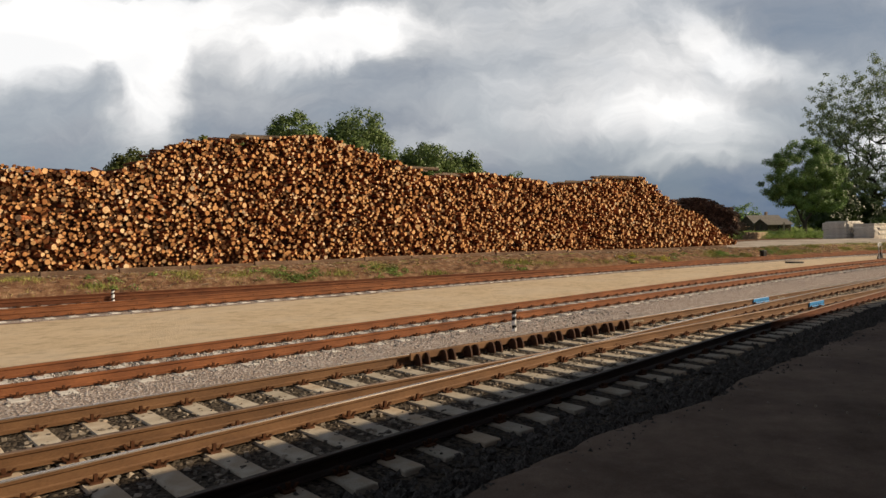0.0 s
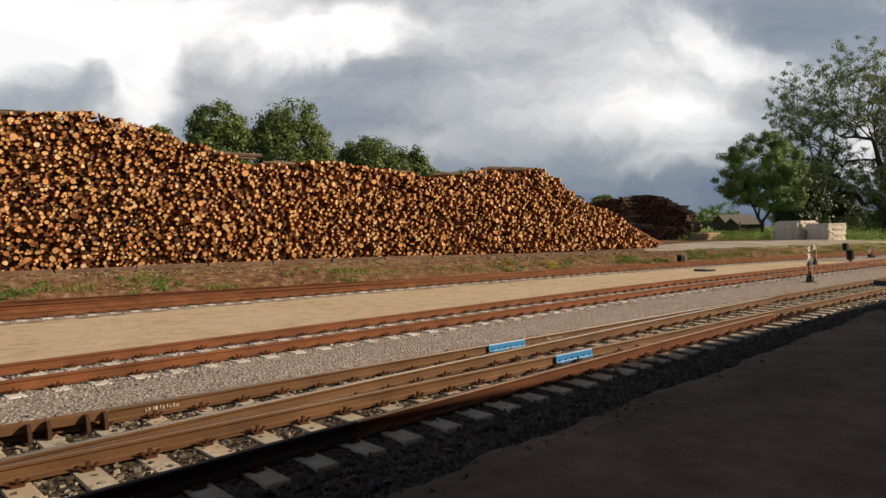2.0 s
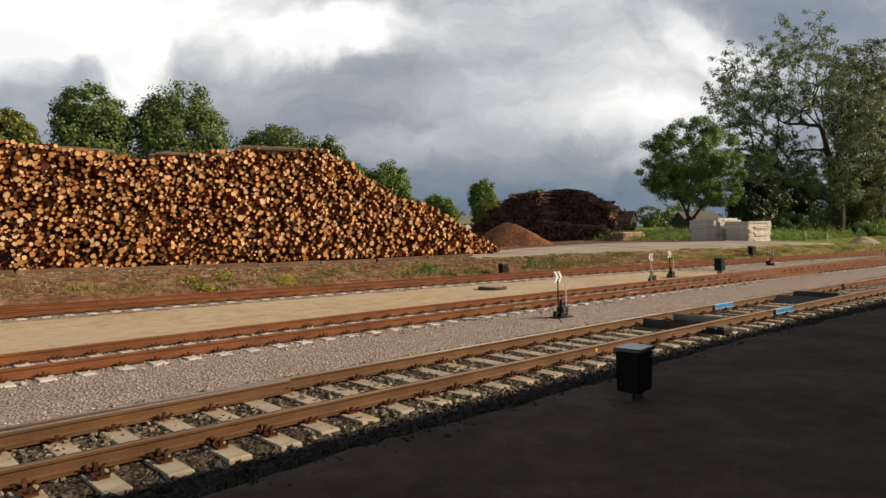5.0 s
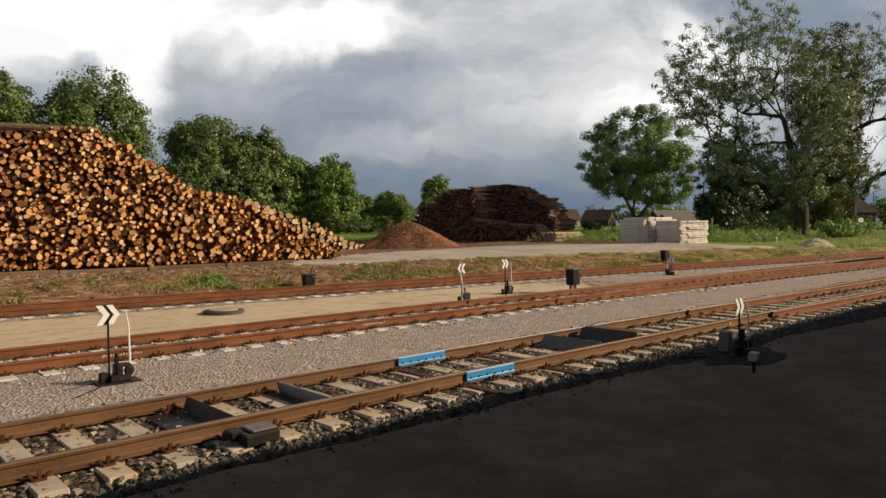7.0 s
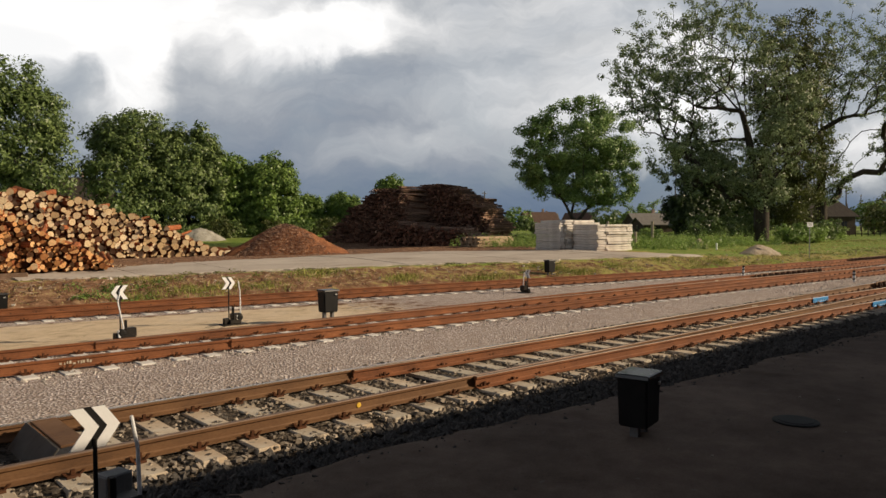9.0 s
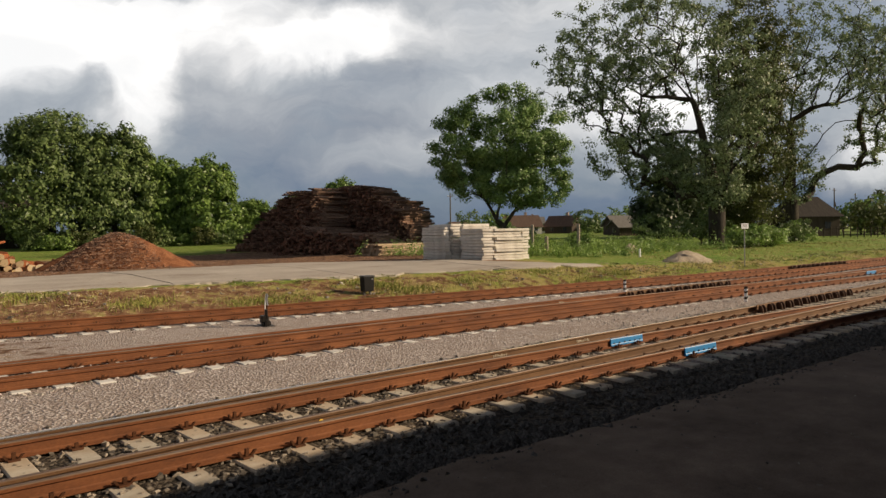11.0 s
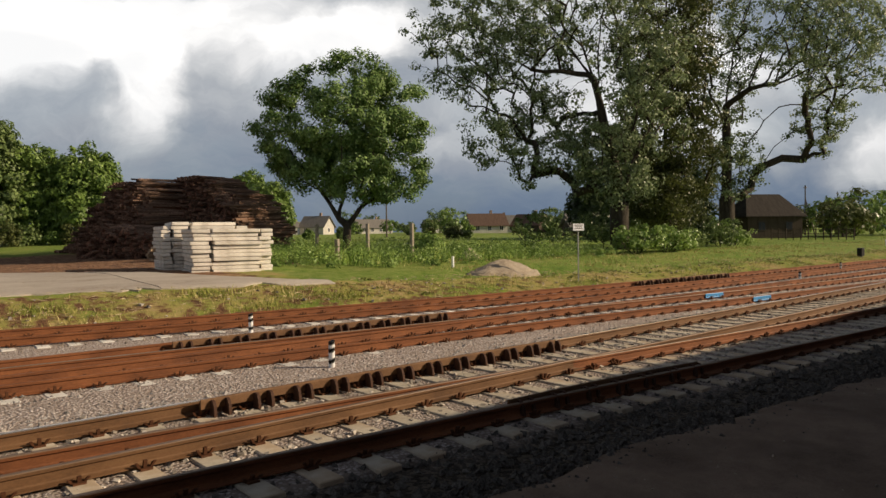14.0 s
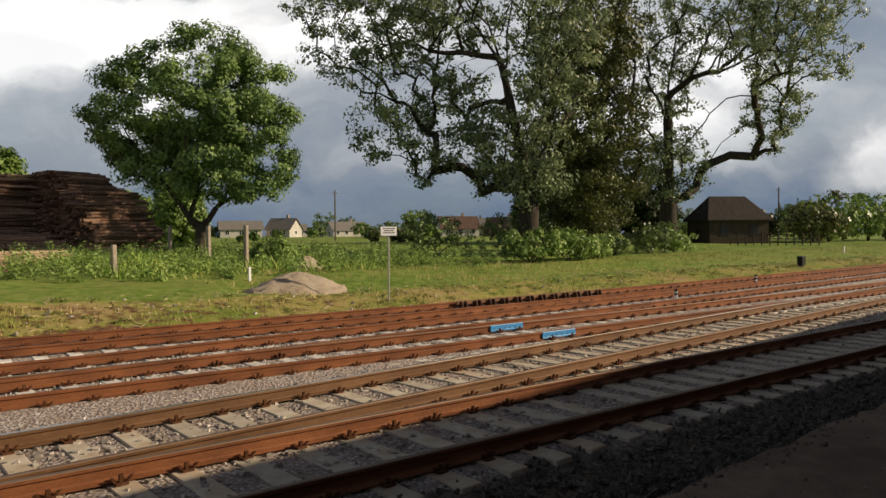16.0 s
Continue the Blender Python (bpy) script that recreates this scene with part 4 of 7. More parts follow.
# flat courses of slabs on the crest, and loose poles slid down the flanks
r_o = random.Random(40)
for o, head, n_, w_ in ((Vector((96.6, 54.2, 6.42)), -77, 3, 2.6), (Vector((92.6, 57.2, 5.98)), -80, 3, 2.4)):
    for k in range(n_):
        for j in range(6):
            v, f, i = log_rings(r_o.uniform(0.09, 0.13), 3.1, r_o, 8)
            put("pole", mesh_from("pole", [(a, b, c * 0.55) for a, b, c in v], f, [M["old_cut"], M["old_bark"]], i), old_pile, m=Matrix.Translation(o + Vector((0.22 * k - 0.4, 0, 0.15 * k))) @ Matrix.Rotation(radians(head), 4, "Z") @ pose(w_ * (j / 5 - 0.5), 0, r_o.uniform(-.03, .03), r_o.uniform(-2, 2), 0, r_o.uniform(-5, 5)))
for k in range(46):
    t_ = r_o.random()
    v, f, i = log_rings(r_o.uniform(0.045, 0.09), r_o.uniform(2.2, 3.6), r_o, 7)
    put("pole", mesh_from("pole", v, f, [M["old_cut"], M["old_bark"]], i), old_pile, m=pose(96.4 + 1.6 * r_o.random(), 47.2 + 4.6 * t_, 4.05 + 2.0 * t_ - 0.2 * r_o.random(), r_o.uniform(-5, 3), r_o.uniform(0, 20), -78 + r_o.uniform(-9, 9)))

# ---- trees and shrubs ----
def leaf_material(name, dark, mid, light, gloss=0.4):
    m, n, l, b = mat(name, gloss, 0, 0.3)
    r = n.new("ShaderNodeNewGeometry").outputs["Random Per Island"]
    col = ramp(n, l, r, [(0.0, dark), (0.5, mid), (1.0, light)])
    f = noise_tex(n, l, coords(n), 0.7, 3)
    col = mix(n, l, 0.45, col, ramp(n, l, f, [(0.35, dark), (0.65, light)]))
    l.new(col, b.inputs["Base Color"])
    tr = n.new("ShaderNodeBsdfTranslucent")
    l.new(col, tr.inputs[0])
    ms = n.new("ShaderNodeMixShader")
    ms.inputs[0].default_value = 0.27
    out = n["Material Output"]
    l.new(b.outputs[0], ms.inputs[1])
    l.new(tr.outputs[0], ms.inputs[2])
    l.new(ms.outputs[0], out.inputs[0])
    return m


M["leaf"] = leaf_material("tree_leaf", (0.040, 0.072, 0.025), (0.120, 0.182, 0.056), (0.285, 0.370, 0.130))
M["leaf_round"] = leaf_material("round_tree_leaf", (0.034, 0.078, 0.020), (0.135, 0.245, 0.062), (0.350, 0.490, 0.165))
M["leaf_mid"] = leaf_material("mid_green_leaf", (0.034, 0.070, 0.015), (0.135, 0.225, 0.048), (0.310, 0.440, 0.110))
M["leaf_dark"] = leaf_material("dark_leaf", (0.014, 0.028, 0.009), (0.036, 0.062, 0.018), (0.080, 0.115, 0.036))
M["leaf_fresh"] = leaf_material("fresh_leaf", (0.085, 0.150, 0.034), (0.225, 0.350, 0.080), (0.410, 0.540, 0.160))
M["leaf_olive"] = leaf_material("olive_leaf", (0.032, 0.044, 0.012), (0.085, 0.104, 0.029), (0.190, 0.212, 0.070))
M["leaf_grey"] = leaf_material("dull_leaf", (0.056, 0.088, 0.040), (0.175, 0.240, 0.104), (0.400, 0.480, 0.250))
M["leaf_yellow"] = leaf_material("yellowish_leaf", (0.087, 0.109, 0.022), (0.174, 0.203, 0.043), (0.290, 0.304, 0.087))
M["flower"] = leaf_material("yellow_weed_leaf", (0.16, 0.20, 0.02), (0.42, 0.42, 0.05), (0.75, 0.66, 0.08))
M["tree_bark"] = simple("tree_bark", [(0.3, (0.019, 0.016, 0.012)), (0.5, (0.052, 0.044, 0.035)), (0.7, (0.108, 0.094, 0.076))], 5, 0.95, 0, 0.15, 30, 0.8, 0.03, stretch=(1, 1, 0.25))


def skeleton(root, trunk, limbs, tips):
    """Nodes (place, parent) of a tree: a trunk, limbs given by their bends, and twigs led to the tips from the nearest wood."""
    nodes, par = [np.array(root, float)], [-1]

    crook = random.Random(int(abs(tips[0][0]) * 1000) + len(tips))

    def run(start, pts, seg, bend=0.0):
        """Wood from a node through the bends, as a smooth line with small crooks."""
        ctl = [nodes[start]] + [np.array(p, float) for p in pts]
        last = start
        for i in range(len(ctl) - 1):
            p0, p1, p2, p3 = ctl[max(i - 1, 0)], ctl[i], ctl[i + 1], ctl[min(i + 2, len(ctl) - 1)]
            k = max(1, int(np.linalg.norm(p2 - p1) / seg))
            for j in range(1, k + 1):
                t = j / k
                q = 0.5 * (2 * p1 + (p2 - p0) * t + (2 * p0 - 5 * p1 + 4 * p2 - p3) * t * t + (3 * p1 - p0 - 3 * p2 + p3) * t ** 3)
                nodes.append(q + np.array([crook.gauss(0, bend) for _ in range(3)]))
                par.append(last)
                last = len(nodes) - 1
        return last
    run(0, trunk, 0.8)
    for pts in limbs:
        a = np.array(pts[0], float)
        near = int(np.argmin([np.linalg.norm(q - a) for q in nodes]))
        run(near, pts[1:], 0.8, 0.07)
    c = nodes[len(trunk)]
    tips = sorted(tips, key=lambda p: np.linalg.norm(p - c))
    for p in tips:
        A = np.array(nodes)
        d = np.linalg.norm(A - p, axis=1) + np.maximum(A[:, 2] - p[2] + 0.6, 0) * 1.2
        j = int(np.argmin(d))
        a = nodes[j]
        L = np.linalg.norm(p - a)
        if L > 1.2:
            mid = a + (p - a) * 0.5 + np.array((0, 0, 0.12 * L))
            run(j, [mid, p], 1.2)
        else:
            nodes.append(p)
            par.append(j)
    return np.array(nodes), np.array(par)


def tubes(name, nodes, par, tip_r, root_r, power=2.3, sides=6):
    n = len(nodes)
    load = np.zeros(n)
    kids = np.bincount(par[1:], minlength=n)
    load[kids == 0] = tip_r ** power
    for i in range(n - 1, 0, -1):
        load[par[i]] += load[i]
    rad = load ** (1 / power)
    rad = rad * min(1.0, root_r / rad[0]) if rad[0] > root_r else rad * (1 + (root_r / rad[0] - 1) * (rad / rad[0]))
    V, F = [], []
    for i in range(1, n):
        a, b = nodes[par[i]], nodes[i]
        d = b - a
        L = np.linalg.norm(d)
        if L < 1e-6:
            continue
        d = d / L
        u = np.cross(d, (0.3, 0.9, 0.1))
        u /= np.linalg.norm(u)
        w = np.cross(d, u)
        k = sides if rad[i] > 0.05 else 3
        ang = np.arange(k) * 2 * np.pi / k
        o = len(V)
        r0 = min(rad[par[i]], rad[i] * 1.5)
        for c, rr in ((a - d * 0.3 * r0, r0), (b + d * 0.3 * rad[i], rad[i])):
            V += (c + rr * (np.cos(ang)[:, None] * u + np.sin(ang)[:, None] * w)).tolist()
        F += [(o + j, o + (j + 1) % k, o + k + (j + 1) % k, o + k + j) for j in range(k)]
    return mesh_from(name, V, F, [M["tree_bark"]], smooth=True)


def leaves(name, tips, per, spread, size, material, seed, droop=0.0):
    """Small bent leaves in clumps about the tips."""
    r = np.random.RandomState(seed)
    T = np.repeat(np.asarray(tips), per, 0)
    n = len(T)
    way = r.normal(0, 1, (n, 3))
    way /= np.linalg.norm(way, axis=1)[:, None]
    C = T + way * r.uniform(0, 1, (n, 1)) ** 0.45 * 1.75 * spread * np.repeat(r.uniform(0.7, 1.25, (len(tips), 1)), per, 0) * np.array((1, 1, 0.72)) - np.array((0, 0, droop)) * r.uniform(0, 1, (n, 1))
    # leaves face outwards and up from their clump, each at its own tilt
    heart = np.asarray(tips).mean(0) - np.array((0, 0, 0.5))
    out, own = C - heart, C - T
    nrm = 0.45 * out / np.linalg.norm(out, axis=1)[:, None] + 0.95 * own / (np.linalg.norm(own, axis=1)[:, None] + 1e-6) + r.normal(0, 0.38, (n, 3)) + np.array((0, 0, 0.30))
    nrm /= np.linalg.norm(nrm, axis=1)[:, None]
    a = np.cross(nrm, r.normal(0, 1, (n, 3)))
    a /= np.linalg.norm(a, axis=1)[:, None]
    b = np.cross(nrm, a)
    s = r.uniform(0.6, 1.3, (n, 1)) * size
    if size > 0.3:
        V = np.stack([C - a * s * 0.45 - b * s * 0.4, C - a * s * 0.45 + b * s * 0.4, C + a * s * 0.6], 1)
        return mesh_from(name, V.reshape(-1, 3).tolist(), np.arange(n * 3).reshape(n, 3).tolist(), [material])
    V = np.stack([C - a * s * 0.5, C + b * s * 0.32 + nrm * s * 0.08, C + a * s * 0.5, C - b * s * 0.32 + nrm * s * 0.08], 1)
    F = np.arange(n * 4).reshape(n, 4)
    return mesh_from(name, V.reshape(-1, 3).tolist(), F.tolist(), [material])


def crown_points(blobs, count, seed, shell=0.55):
    """Points in the outer part of a union of ellipsoids: (centre, radii, share)."""
    r = np.random.RandomState(seed)
    total = sum(b[2] for b in blobs)
    out = []
    for c, rad, share in blobs:
        n = int(count * share / total)
        d = r.normal(0, 1, (n, 3))
        d /= np.linalg.norm(d, axis=1)[:, None]
        k = shell + (1 - shell) * r.uniform(0, 1, (n, 1)) ** 0.7
        out.append(np.array(c) + d * k * np.array(rad) * r.uniform(0.88, 1.08, (n, 1)))
    return np.concatenate(out)


def tree(name, base, trunk, limbs, blobs, tip_count, per, spread, size, material, seed, label, root_r, tip_r=0.014, shell=0.5, droop=0.0, bare=()):
    base = np.array(base, float)
    tips = crown_points([(np.array(c, float), r, s) for c, r, s in blobs], tip_count, seed, shell)
    wood = list(tips) + [np.array(b, float) for b in bare]
    nodes, par = skeleton((0, 0, -0.2), trunk, limbs, wood)
    thing = empty(name, label, "tree" if name == "tree" else "shrub")
    thing.matrix_basis = Matrix.Translation(base)
    put("trunk", tubes("trunk", nodes, par, tip_r, root_r), thing)
    put("crown", leaves("crown", tips, per, spread, size, material, seed + 1, droop), thing)["kind"] = "stuff"
    return thing


def gz(x, y):
    return float(ground_height(x, y))


def at(x, y):
    return (x, y, gz(x, y))


# the round tree beside the stacks
tree("tree", at(101.5, 39.5), [(0.1, 0, 0.9), (0.2, 0.1, 1.9)],
     [[(0.2, 0.1, 2.2), (-1.6, 0.6, 4.2), (-3.0, 1.4, 6.5), (-3.8, 2.2, 8.5)], [(0.2, 0.1, 2.6), (0.5, 0.3, 5.5), (0.3, 0.6, 8.6), (0.3, 0.2, 11.2)], [(0.2, 0.1, 2.4), (1.8, -1.0, 4.6), (3.3, -2.2, 7.0)], [(0.3, 0.2, 4.0), (1.6, 1.6, 7.0), (2.0, 2.2, 10.0)], [(0.2, 0, 3.5), (-1.2, -1.6, 6.0), (-2.0, -2.4, 9.5)]],
     [((0.1, 0.0, 9.6), (4.2, 4.2, 3.6), 6.0), ((-2.4, 2.0, 8.2), (2.8, 2.8, 3.3), 3.2), ((2.5, -2.2, 6.4), (2.6, 2.6, 2.8), 3.0), ((0.6, -0.2, 5.2), (2.8, 2.8, 1.8), 1.6), ((2.4, -1.8, 9.2), (2.7, 2.7, 2.8), 2.4), ((-2.2, 1.6, 5.8), (1.9, 1.9, 1.6), 1.0), ((0.9, -0.6, 4.3), (2.4, 2.4, 1.2), 0.8)],
     320, 225, 0.46, 0.205, M["leaf_round"], 21, "round broad-leaved tree in full green leaf", 0.28, 0.014, 0.74)

# the two great sparse trees and the dense one between them
tree("tree", at(119.8, 30.4), [(0, 0.1, 5.0), (-0.5, 0.9, 9.3), (-0.8, 1.4, 12.1), (-1.2, 2.3, 15.3), (-1.6, 3.0, 18.2), (-1.7, 3.2, 22.5)],
     [[(-0.8, 1.5, 13.0), (-0.8, 3.7, 15.4), (-0.6, 5.5, 17.2), (-0.3, 7.1, 19.6), (-0.7, 10.0, 21.7)], [(-0.9, 1.8, 13.2), (-2.8, 3.2, 13.4), (-4.7, 4.6, 13.6), (-6.6, 6.2, 14.8), (-8.7, 8.1, 14.7)], [(-0.5, 1.0, 9.9), (-0.4, 5.0, 10.3), (0.2, 6.1, 9.0), (0.3, 7.9, 8.3)],
      [(-1.6, 3.0, 13.6), (-5.4, 3.8, 11.4), (-6.9, 4.5, 9.7), (-8.6, 5.5, 9.2)], [(-0.8, 1.6, 12.4), (0.2, 1.8, 15.4), (1.1, 2.3, 17.7), (2.3, 2.0, 22.5)], [(-0.2, 0.4, 7.3), (-0.3, -1.7, 9.0), (-1.0, -2.3, 10.5), (-1.4, -6.0, 13.1)], [(-1.2, 2.3, 15.3), (-3.9, 3.1, 17.9), (-5.7, 2.3, 21.5)]],
     [((-1.5, 3.6, 20.0), (6.5, 7.0, 8.0), 5), ((-7.2, 8.2, 15.5), (5.2, 5.2, 5.2), 3.8), ((-2.0, 10.5, 19.0), (5.4, 5.4, 6.0), 3.2), ((0.4, -1.5, 15.0), (3.4, 4.2, 5.5), 2.8), ((-1.4, 6.0, 10.2), (3.8, 3.8, 3.2), 2.6), ((-0.5, -2.6, 10.5), (3.2, 3.6, 5.0), 2.6), ((-0.8, 1.6, 7.0), (3.4, 3.4, 3.0), 3.2), ((0.2, -0.2, 5.0), (2.3, 2.3, 2.2), 1.8), ((-5.0, 2.4, 19.0), (4.0, 4.0, 5.0), 2), ((-7.2, 6.2, 8.6), (2.4, 2.4, 2.6), 0.9), ((-5.0, 4.6, 6.2), (2.4, 2.4, 2.0), 0.7)],
     1120, 44, 0.40, 0.25, M["leaf_grey"], 41, "huge old tree with sparse leaves on dark limbs", 0.74, 0.018, 0.3)
tree("tree", at(138.5, 31.3), [(0, 0, 4.0), (0, 0, 8.4), (0, 0, 13.5), (0.2, -0.4, 16.2), (0.3, -0.7, 18.5), (0.7, -1.8, 21.7), (1.2, -2.9, 26.5)],
     [[(0.1, -0.3, 13.0), (-0.2, -2.2, 13.9), (-0.7, -6.3, 14.3), (-1.0, -8.1, 14.9), (-1.4, -11.8, 14.2)], [(-0.5, -4.1, 14.1), (1.8, -4.5, 17.0), (4.4, -5.5, 19.2), (6.1, -7.1, 21.9)], [(0.1, -0.3, 7.4), (1.8, -1.7, 10.1), (3.2, -2.5, 12.0), (4.8, -3.8, 13.0), (6.5, -5.4, 12.7), (7.8, -6.6, 11.8)],
      [(0.2, -0.4, 16.2), (1.4, 1.8, 19.1), (3.0, 3.3, 24.2)], [(-0.2, -2.2, 13.9), (2.0, -2.3, 17.5), (3.6, -3.6, 20.5), (4.9, -4.1, 24.3)], [(0, -0.1, 11.1), (-2.3, 0.2, 13.3), (-4.5, 0.6, 16.1)]],
     [((1.5, -3.0, 21.0), (6.0, 6.5, 6.5), 4.5), ((0.5, -9.5, 16.0), (5.0, 5.4, 5.0), 3.0), ((5.0, -7.5, 20.0), (5.0, 5.0, 5.4), 2.6), ((6.0, -5.2, 10.6), (2.2, 2.2, 3.4), 0.8), ((8.2, -7.0, 11.8), (1.8, 1.8, 2.4), 0.5), ((0.4, 1.0, 14), (3.6, 3.6, 6.5), 2.6), ((0.2, -0.6, 7), (3, 3, 3.2), 1.8)],
     820, 40, 0.40, 0.25, M["leaf_grey"], 51, "huge old tree with bare crooked limbs and thin foliage", 0.72, 0.018, 0.3)
tree("tree", at(126.8, 30.6), [(0.0, 0.0, 3.0), (0.2, 0.2, 9.0), (0, 0, 16), (0.2, 0, 24)],
     [[(0.1, 0.1, 6), (-2.2, 1.8, 9), (-3, 2.6, 14)], [(0.1, 0.1, 7), (2.2, -1.8, 11), (2.6, -2.2, 17)]],
     [((0, 0, 9.5), (4.6, 4.4, 7.5), 4), ((0.2, 0, 17.5), (4.8, 4.6, 7.0), 4), ((-0.5, 0.4, 4.5), (4.0, 3.8, 3.0), 2)],
     540, 90, 0.55, 0.25, M["leaf_olive"], 61, "tall dense tree with dull olive leaves", 0.5, 0.015, 0.35, 0.5)

# the dense dark trees behind the first of them
for (x, y), h, w, lab, sd in (((155.0, 56.0), 16.6, 5.4, "dense dark tree behind the great sparse one", 64), ((163.5, 57.5), 14.5, 5.4, "dense dark tree behind the great sparse one", 65), ((149.6, 54.5), 6.4, 3.6, "dense dark bush behind the great trees", 66), ((171.0, 55.0), 12.0, 4.8, "dense dark tree beside the old house", 67)):
    tree("tree", at(x, y), [(0, 0, h * 0.15), (0.2, 0.1, h * 0.45), (0, 0, h * 0.8)], [[(0, 0, h * 0.2), (w * 0.45, 0.3, h * 0.5)], [(0, 0, h * 0.25), (-w * 0.45, 0.4, h * 0.55)]],
         [((0, 0, h * 0.60), (w, w, h * 0.38), 4), ((w * 0.4, -w * 0.3, h * 0.36), (w * 0.7, w * 0.7, h * 0.30), 2), ((-w * 0.35, -w * 0.25, h * 0.34), (w * 0.7, w * 0.7, h * 0.32), 2), ((0, -0.2 * w, h * 0.2), (w * 0.85, w * 0.85, h * 0.2), 2)],
         300, 58, 0.5, 0.41, M["leaf_dark"], sd, lab, 0.022 * h, 0.02, 0.55)

# trees beyond the log piles
for (x, y), h, w, ml, lab, sd in (((46.0, 96), 16.6, 3.6, "leaf_yellow", "yellowish tree beyond the log pile", 71), ((41.0, 97), 15.6, 3.6, "leaf_yellow", "yellowish tree beyond the log pile", 72), ((32, 98), 13.0, 4.6, "leaf_olive", "small olive tree beyond the log pile", 73),
                              ((56.2, 99), 21.2, 5.2, "leaf", "tall dark-green tree beyond the log pile", 74), ((67.4, 98), 22.2, 6.7, "leaf", "tall broad tree with light clumps beyond the log pile", 75),
                              ((82.0, 97.5), 17.6, 6.3, "leaf", "broad green tree beside a hidden house", 77), ((88.4, 95), 16.2, 4.6, "leaf", "green tree at the edge of the yard", 78),
                              ((94.4, 95), 12.4, 3.8, "leaf_mid", "bright green young tree at the edge of the yard", 79), ((99.2, 91.5), 11.9, 3.7, "leaf_mid", "bright green young tree at the edge of the yard", 80),
                              ((119, 89), 9.5, 2.6, "leaf_mid", "slim young tree behind the pole pile", 82), ((109.5, 99), 6.6, 2.8, "leaf_mid", "green bush at the yard's end", 83), ((116, 98), 7.0, 3.4, "leaf_mid", "green bush behind the pole pile", 84),
                              ((112.9, 71.8), 7.0, 2.4, "leaf_mid", "light green bush beside the pole pile", 85), ((105.5, 74), 5.2, 2.6, "leaf_yellow", "light green bush beside the pole pile", 86)):
    tree("tree", at(x, y), [(0, 0, h * 0.18), (0.2, 0.1, h * 0.45), (0, 0, h * 0.8)], [[(0, 0, h * 0.2), (w * 0.45, 0.3, h * 0.5)], [(0, 0, h * 0.25), (-w * 0.45, 0.4, h * 0.55)]],
         [((0, 0, h * 0.62), (w, w, h * 0.37), 4), ((w * 0.45, -w * 0.3, h * 0.40), (w * 0.62, w * 0.62, h * 0.30), 2), ((-w * 0.42, -w * 0.25, h * 0.44), (w * 0.62, w * 0.62, h * 0.32), 2), ((0, -0.25 * w, h * 0.17), (w * 0.95, w * 0.9, h * 0.16), 2.0), ((w * 0.46, -0.2, h * 0.70), (w * 0.48, w * 0.5, h * 0.17), 1.3), ((-w * 0.40, 0.2, h * 0.73), (w * 0.44, w * 0.5, h * 0.17), 1.3)],
         int(250 + w * 62), 48, 0.10 * w + 0.16, 0.40 if w > 3.5 else 0.33, M[ml], sd, lab, 0.022 * h, 0.02, 0.6)

# undergrowth below the trees at the edge of the yard
r_u = random.Random(12)
for k in range(12):
    x, y = 79.0 + 2.3 * k + r_u.uniform(-.6, .6), 92.0 - 0.55 * k + r_u.uniform(-1.2, 1.2)
    h, w = r_u.uniform(1.6, 3.2), r_u.uniform(1.5, 2.3)
    tree("shrub", at(x, y), [(0, 0, 0.4)], [[(0, 0, 0.3), (w * 0.4, 0, h * 0.6)], [(0, 0, 0.3), (-w * 0.4, 0.1, h * 0.6)]],
         [((0, 0, h * 0.5), (w, w * 0.8, h * 0.48), 3), ((w * 0.6, -0.3, h * 0.3), (w * 0.6, w * 0.6, h * 0.3), 1), ((-w * 0.6, 0.1, h * 0.32), (w * 0.6, w * 0.6, h * 0.3), 1)],
         70, 24, 0.28, 0.26, M[("leaf", "leaf_mid", "leaf_olive")[k % 3]], 140 + k, "leafy undergrowth at the foot of the yard's trees", 0.05, 0.01, 0.4)

# shrubs under the great trees
for i, (x, y, h, w, ml) in enumerate(((117.8, 26.0, 2.0, 2.1, "leaf_fresh"), (120.6, 25.6, 1.9, 2.0, "leaf_fresh"), (123.4, 26.4, 1.7, 1.8, "leaf_fresh"), (128.6, 28.4, 1.7, 1.5, "leaf"), (134.4, 28.8, 2.5, 2.3, "leaf"), (138.6, 29.6, 2.2, 2.2, "leaf_fresh"), (124, 33, 3.4, 3.0, "leaf"), (128, 35, 3.6, 3.2, "leaf"), (134, 36, 3.6, 3.2, "leaf"), (118, 34.5, 3.0, 2.8, "leaf"), (106.0, 33.2, 1.5, 1.3, "leaf_fresh"))):
    tree("shrub", at(x - 3.5, y - 0.7), [(0, 0, 0.4)], [[(0, 0, 0.3), (w * 0.4, 0, h * 0.6)], [(0, 0, 0.3), (-w * 0.4, 0.1, h * 0.6)]],
         [((0, 0, h * 0.55), (w * 0.9, w * 0.8, h * 0.42), 3), ((w * 0.5, -0.2, h * 0.35), (w * 0.5, w * 0.5, h * 0.33), 1), ((-w * 0.5, 0.1, h * 0.38), (w * 0.5, w * 0.5, h * 0.33), 1)],
         70, 26, 0.2, 0.22, M[ml], 100 + i, "leafy green shrub in the grass under old trees", 0.05, 0.01, 0.4)


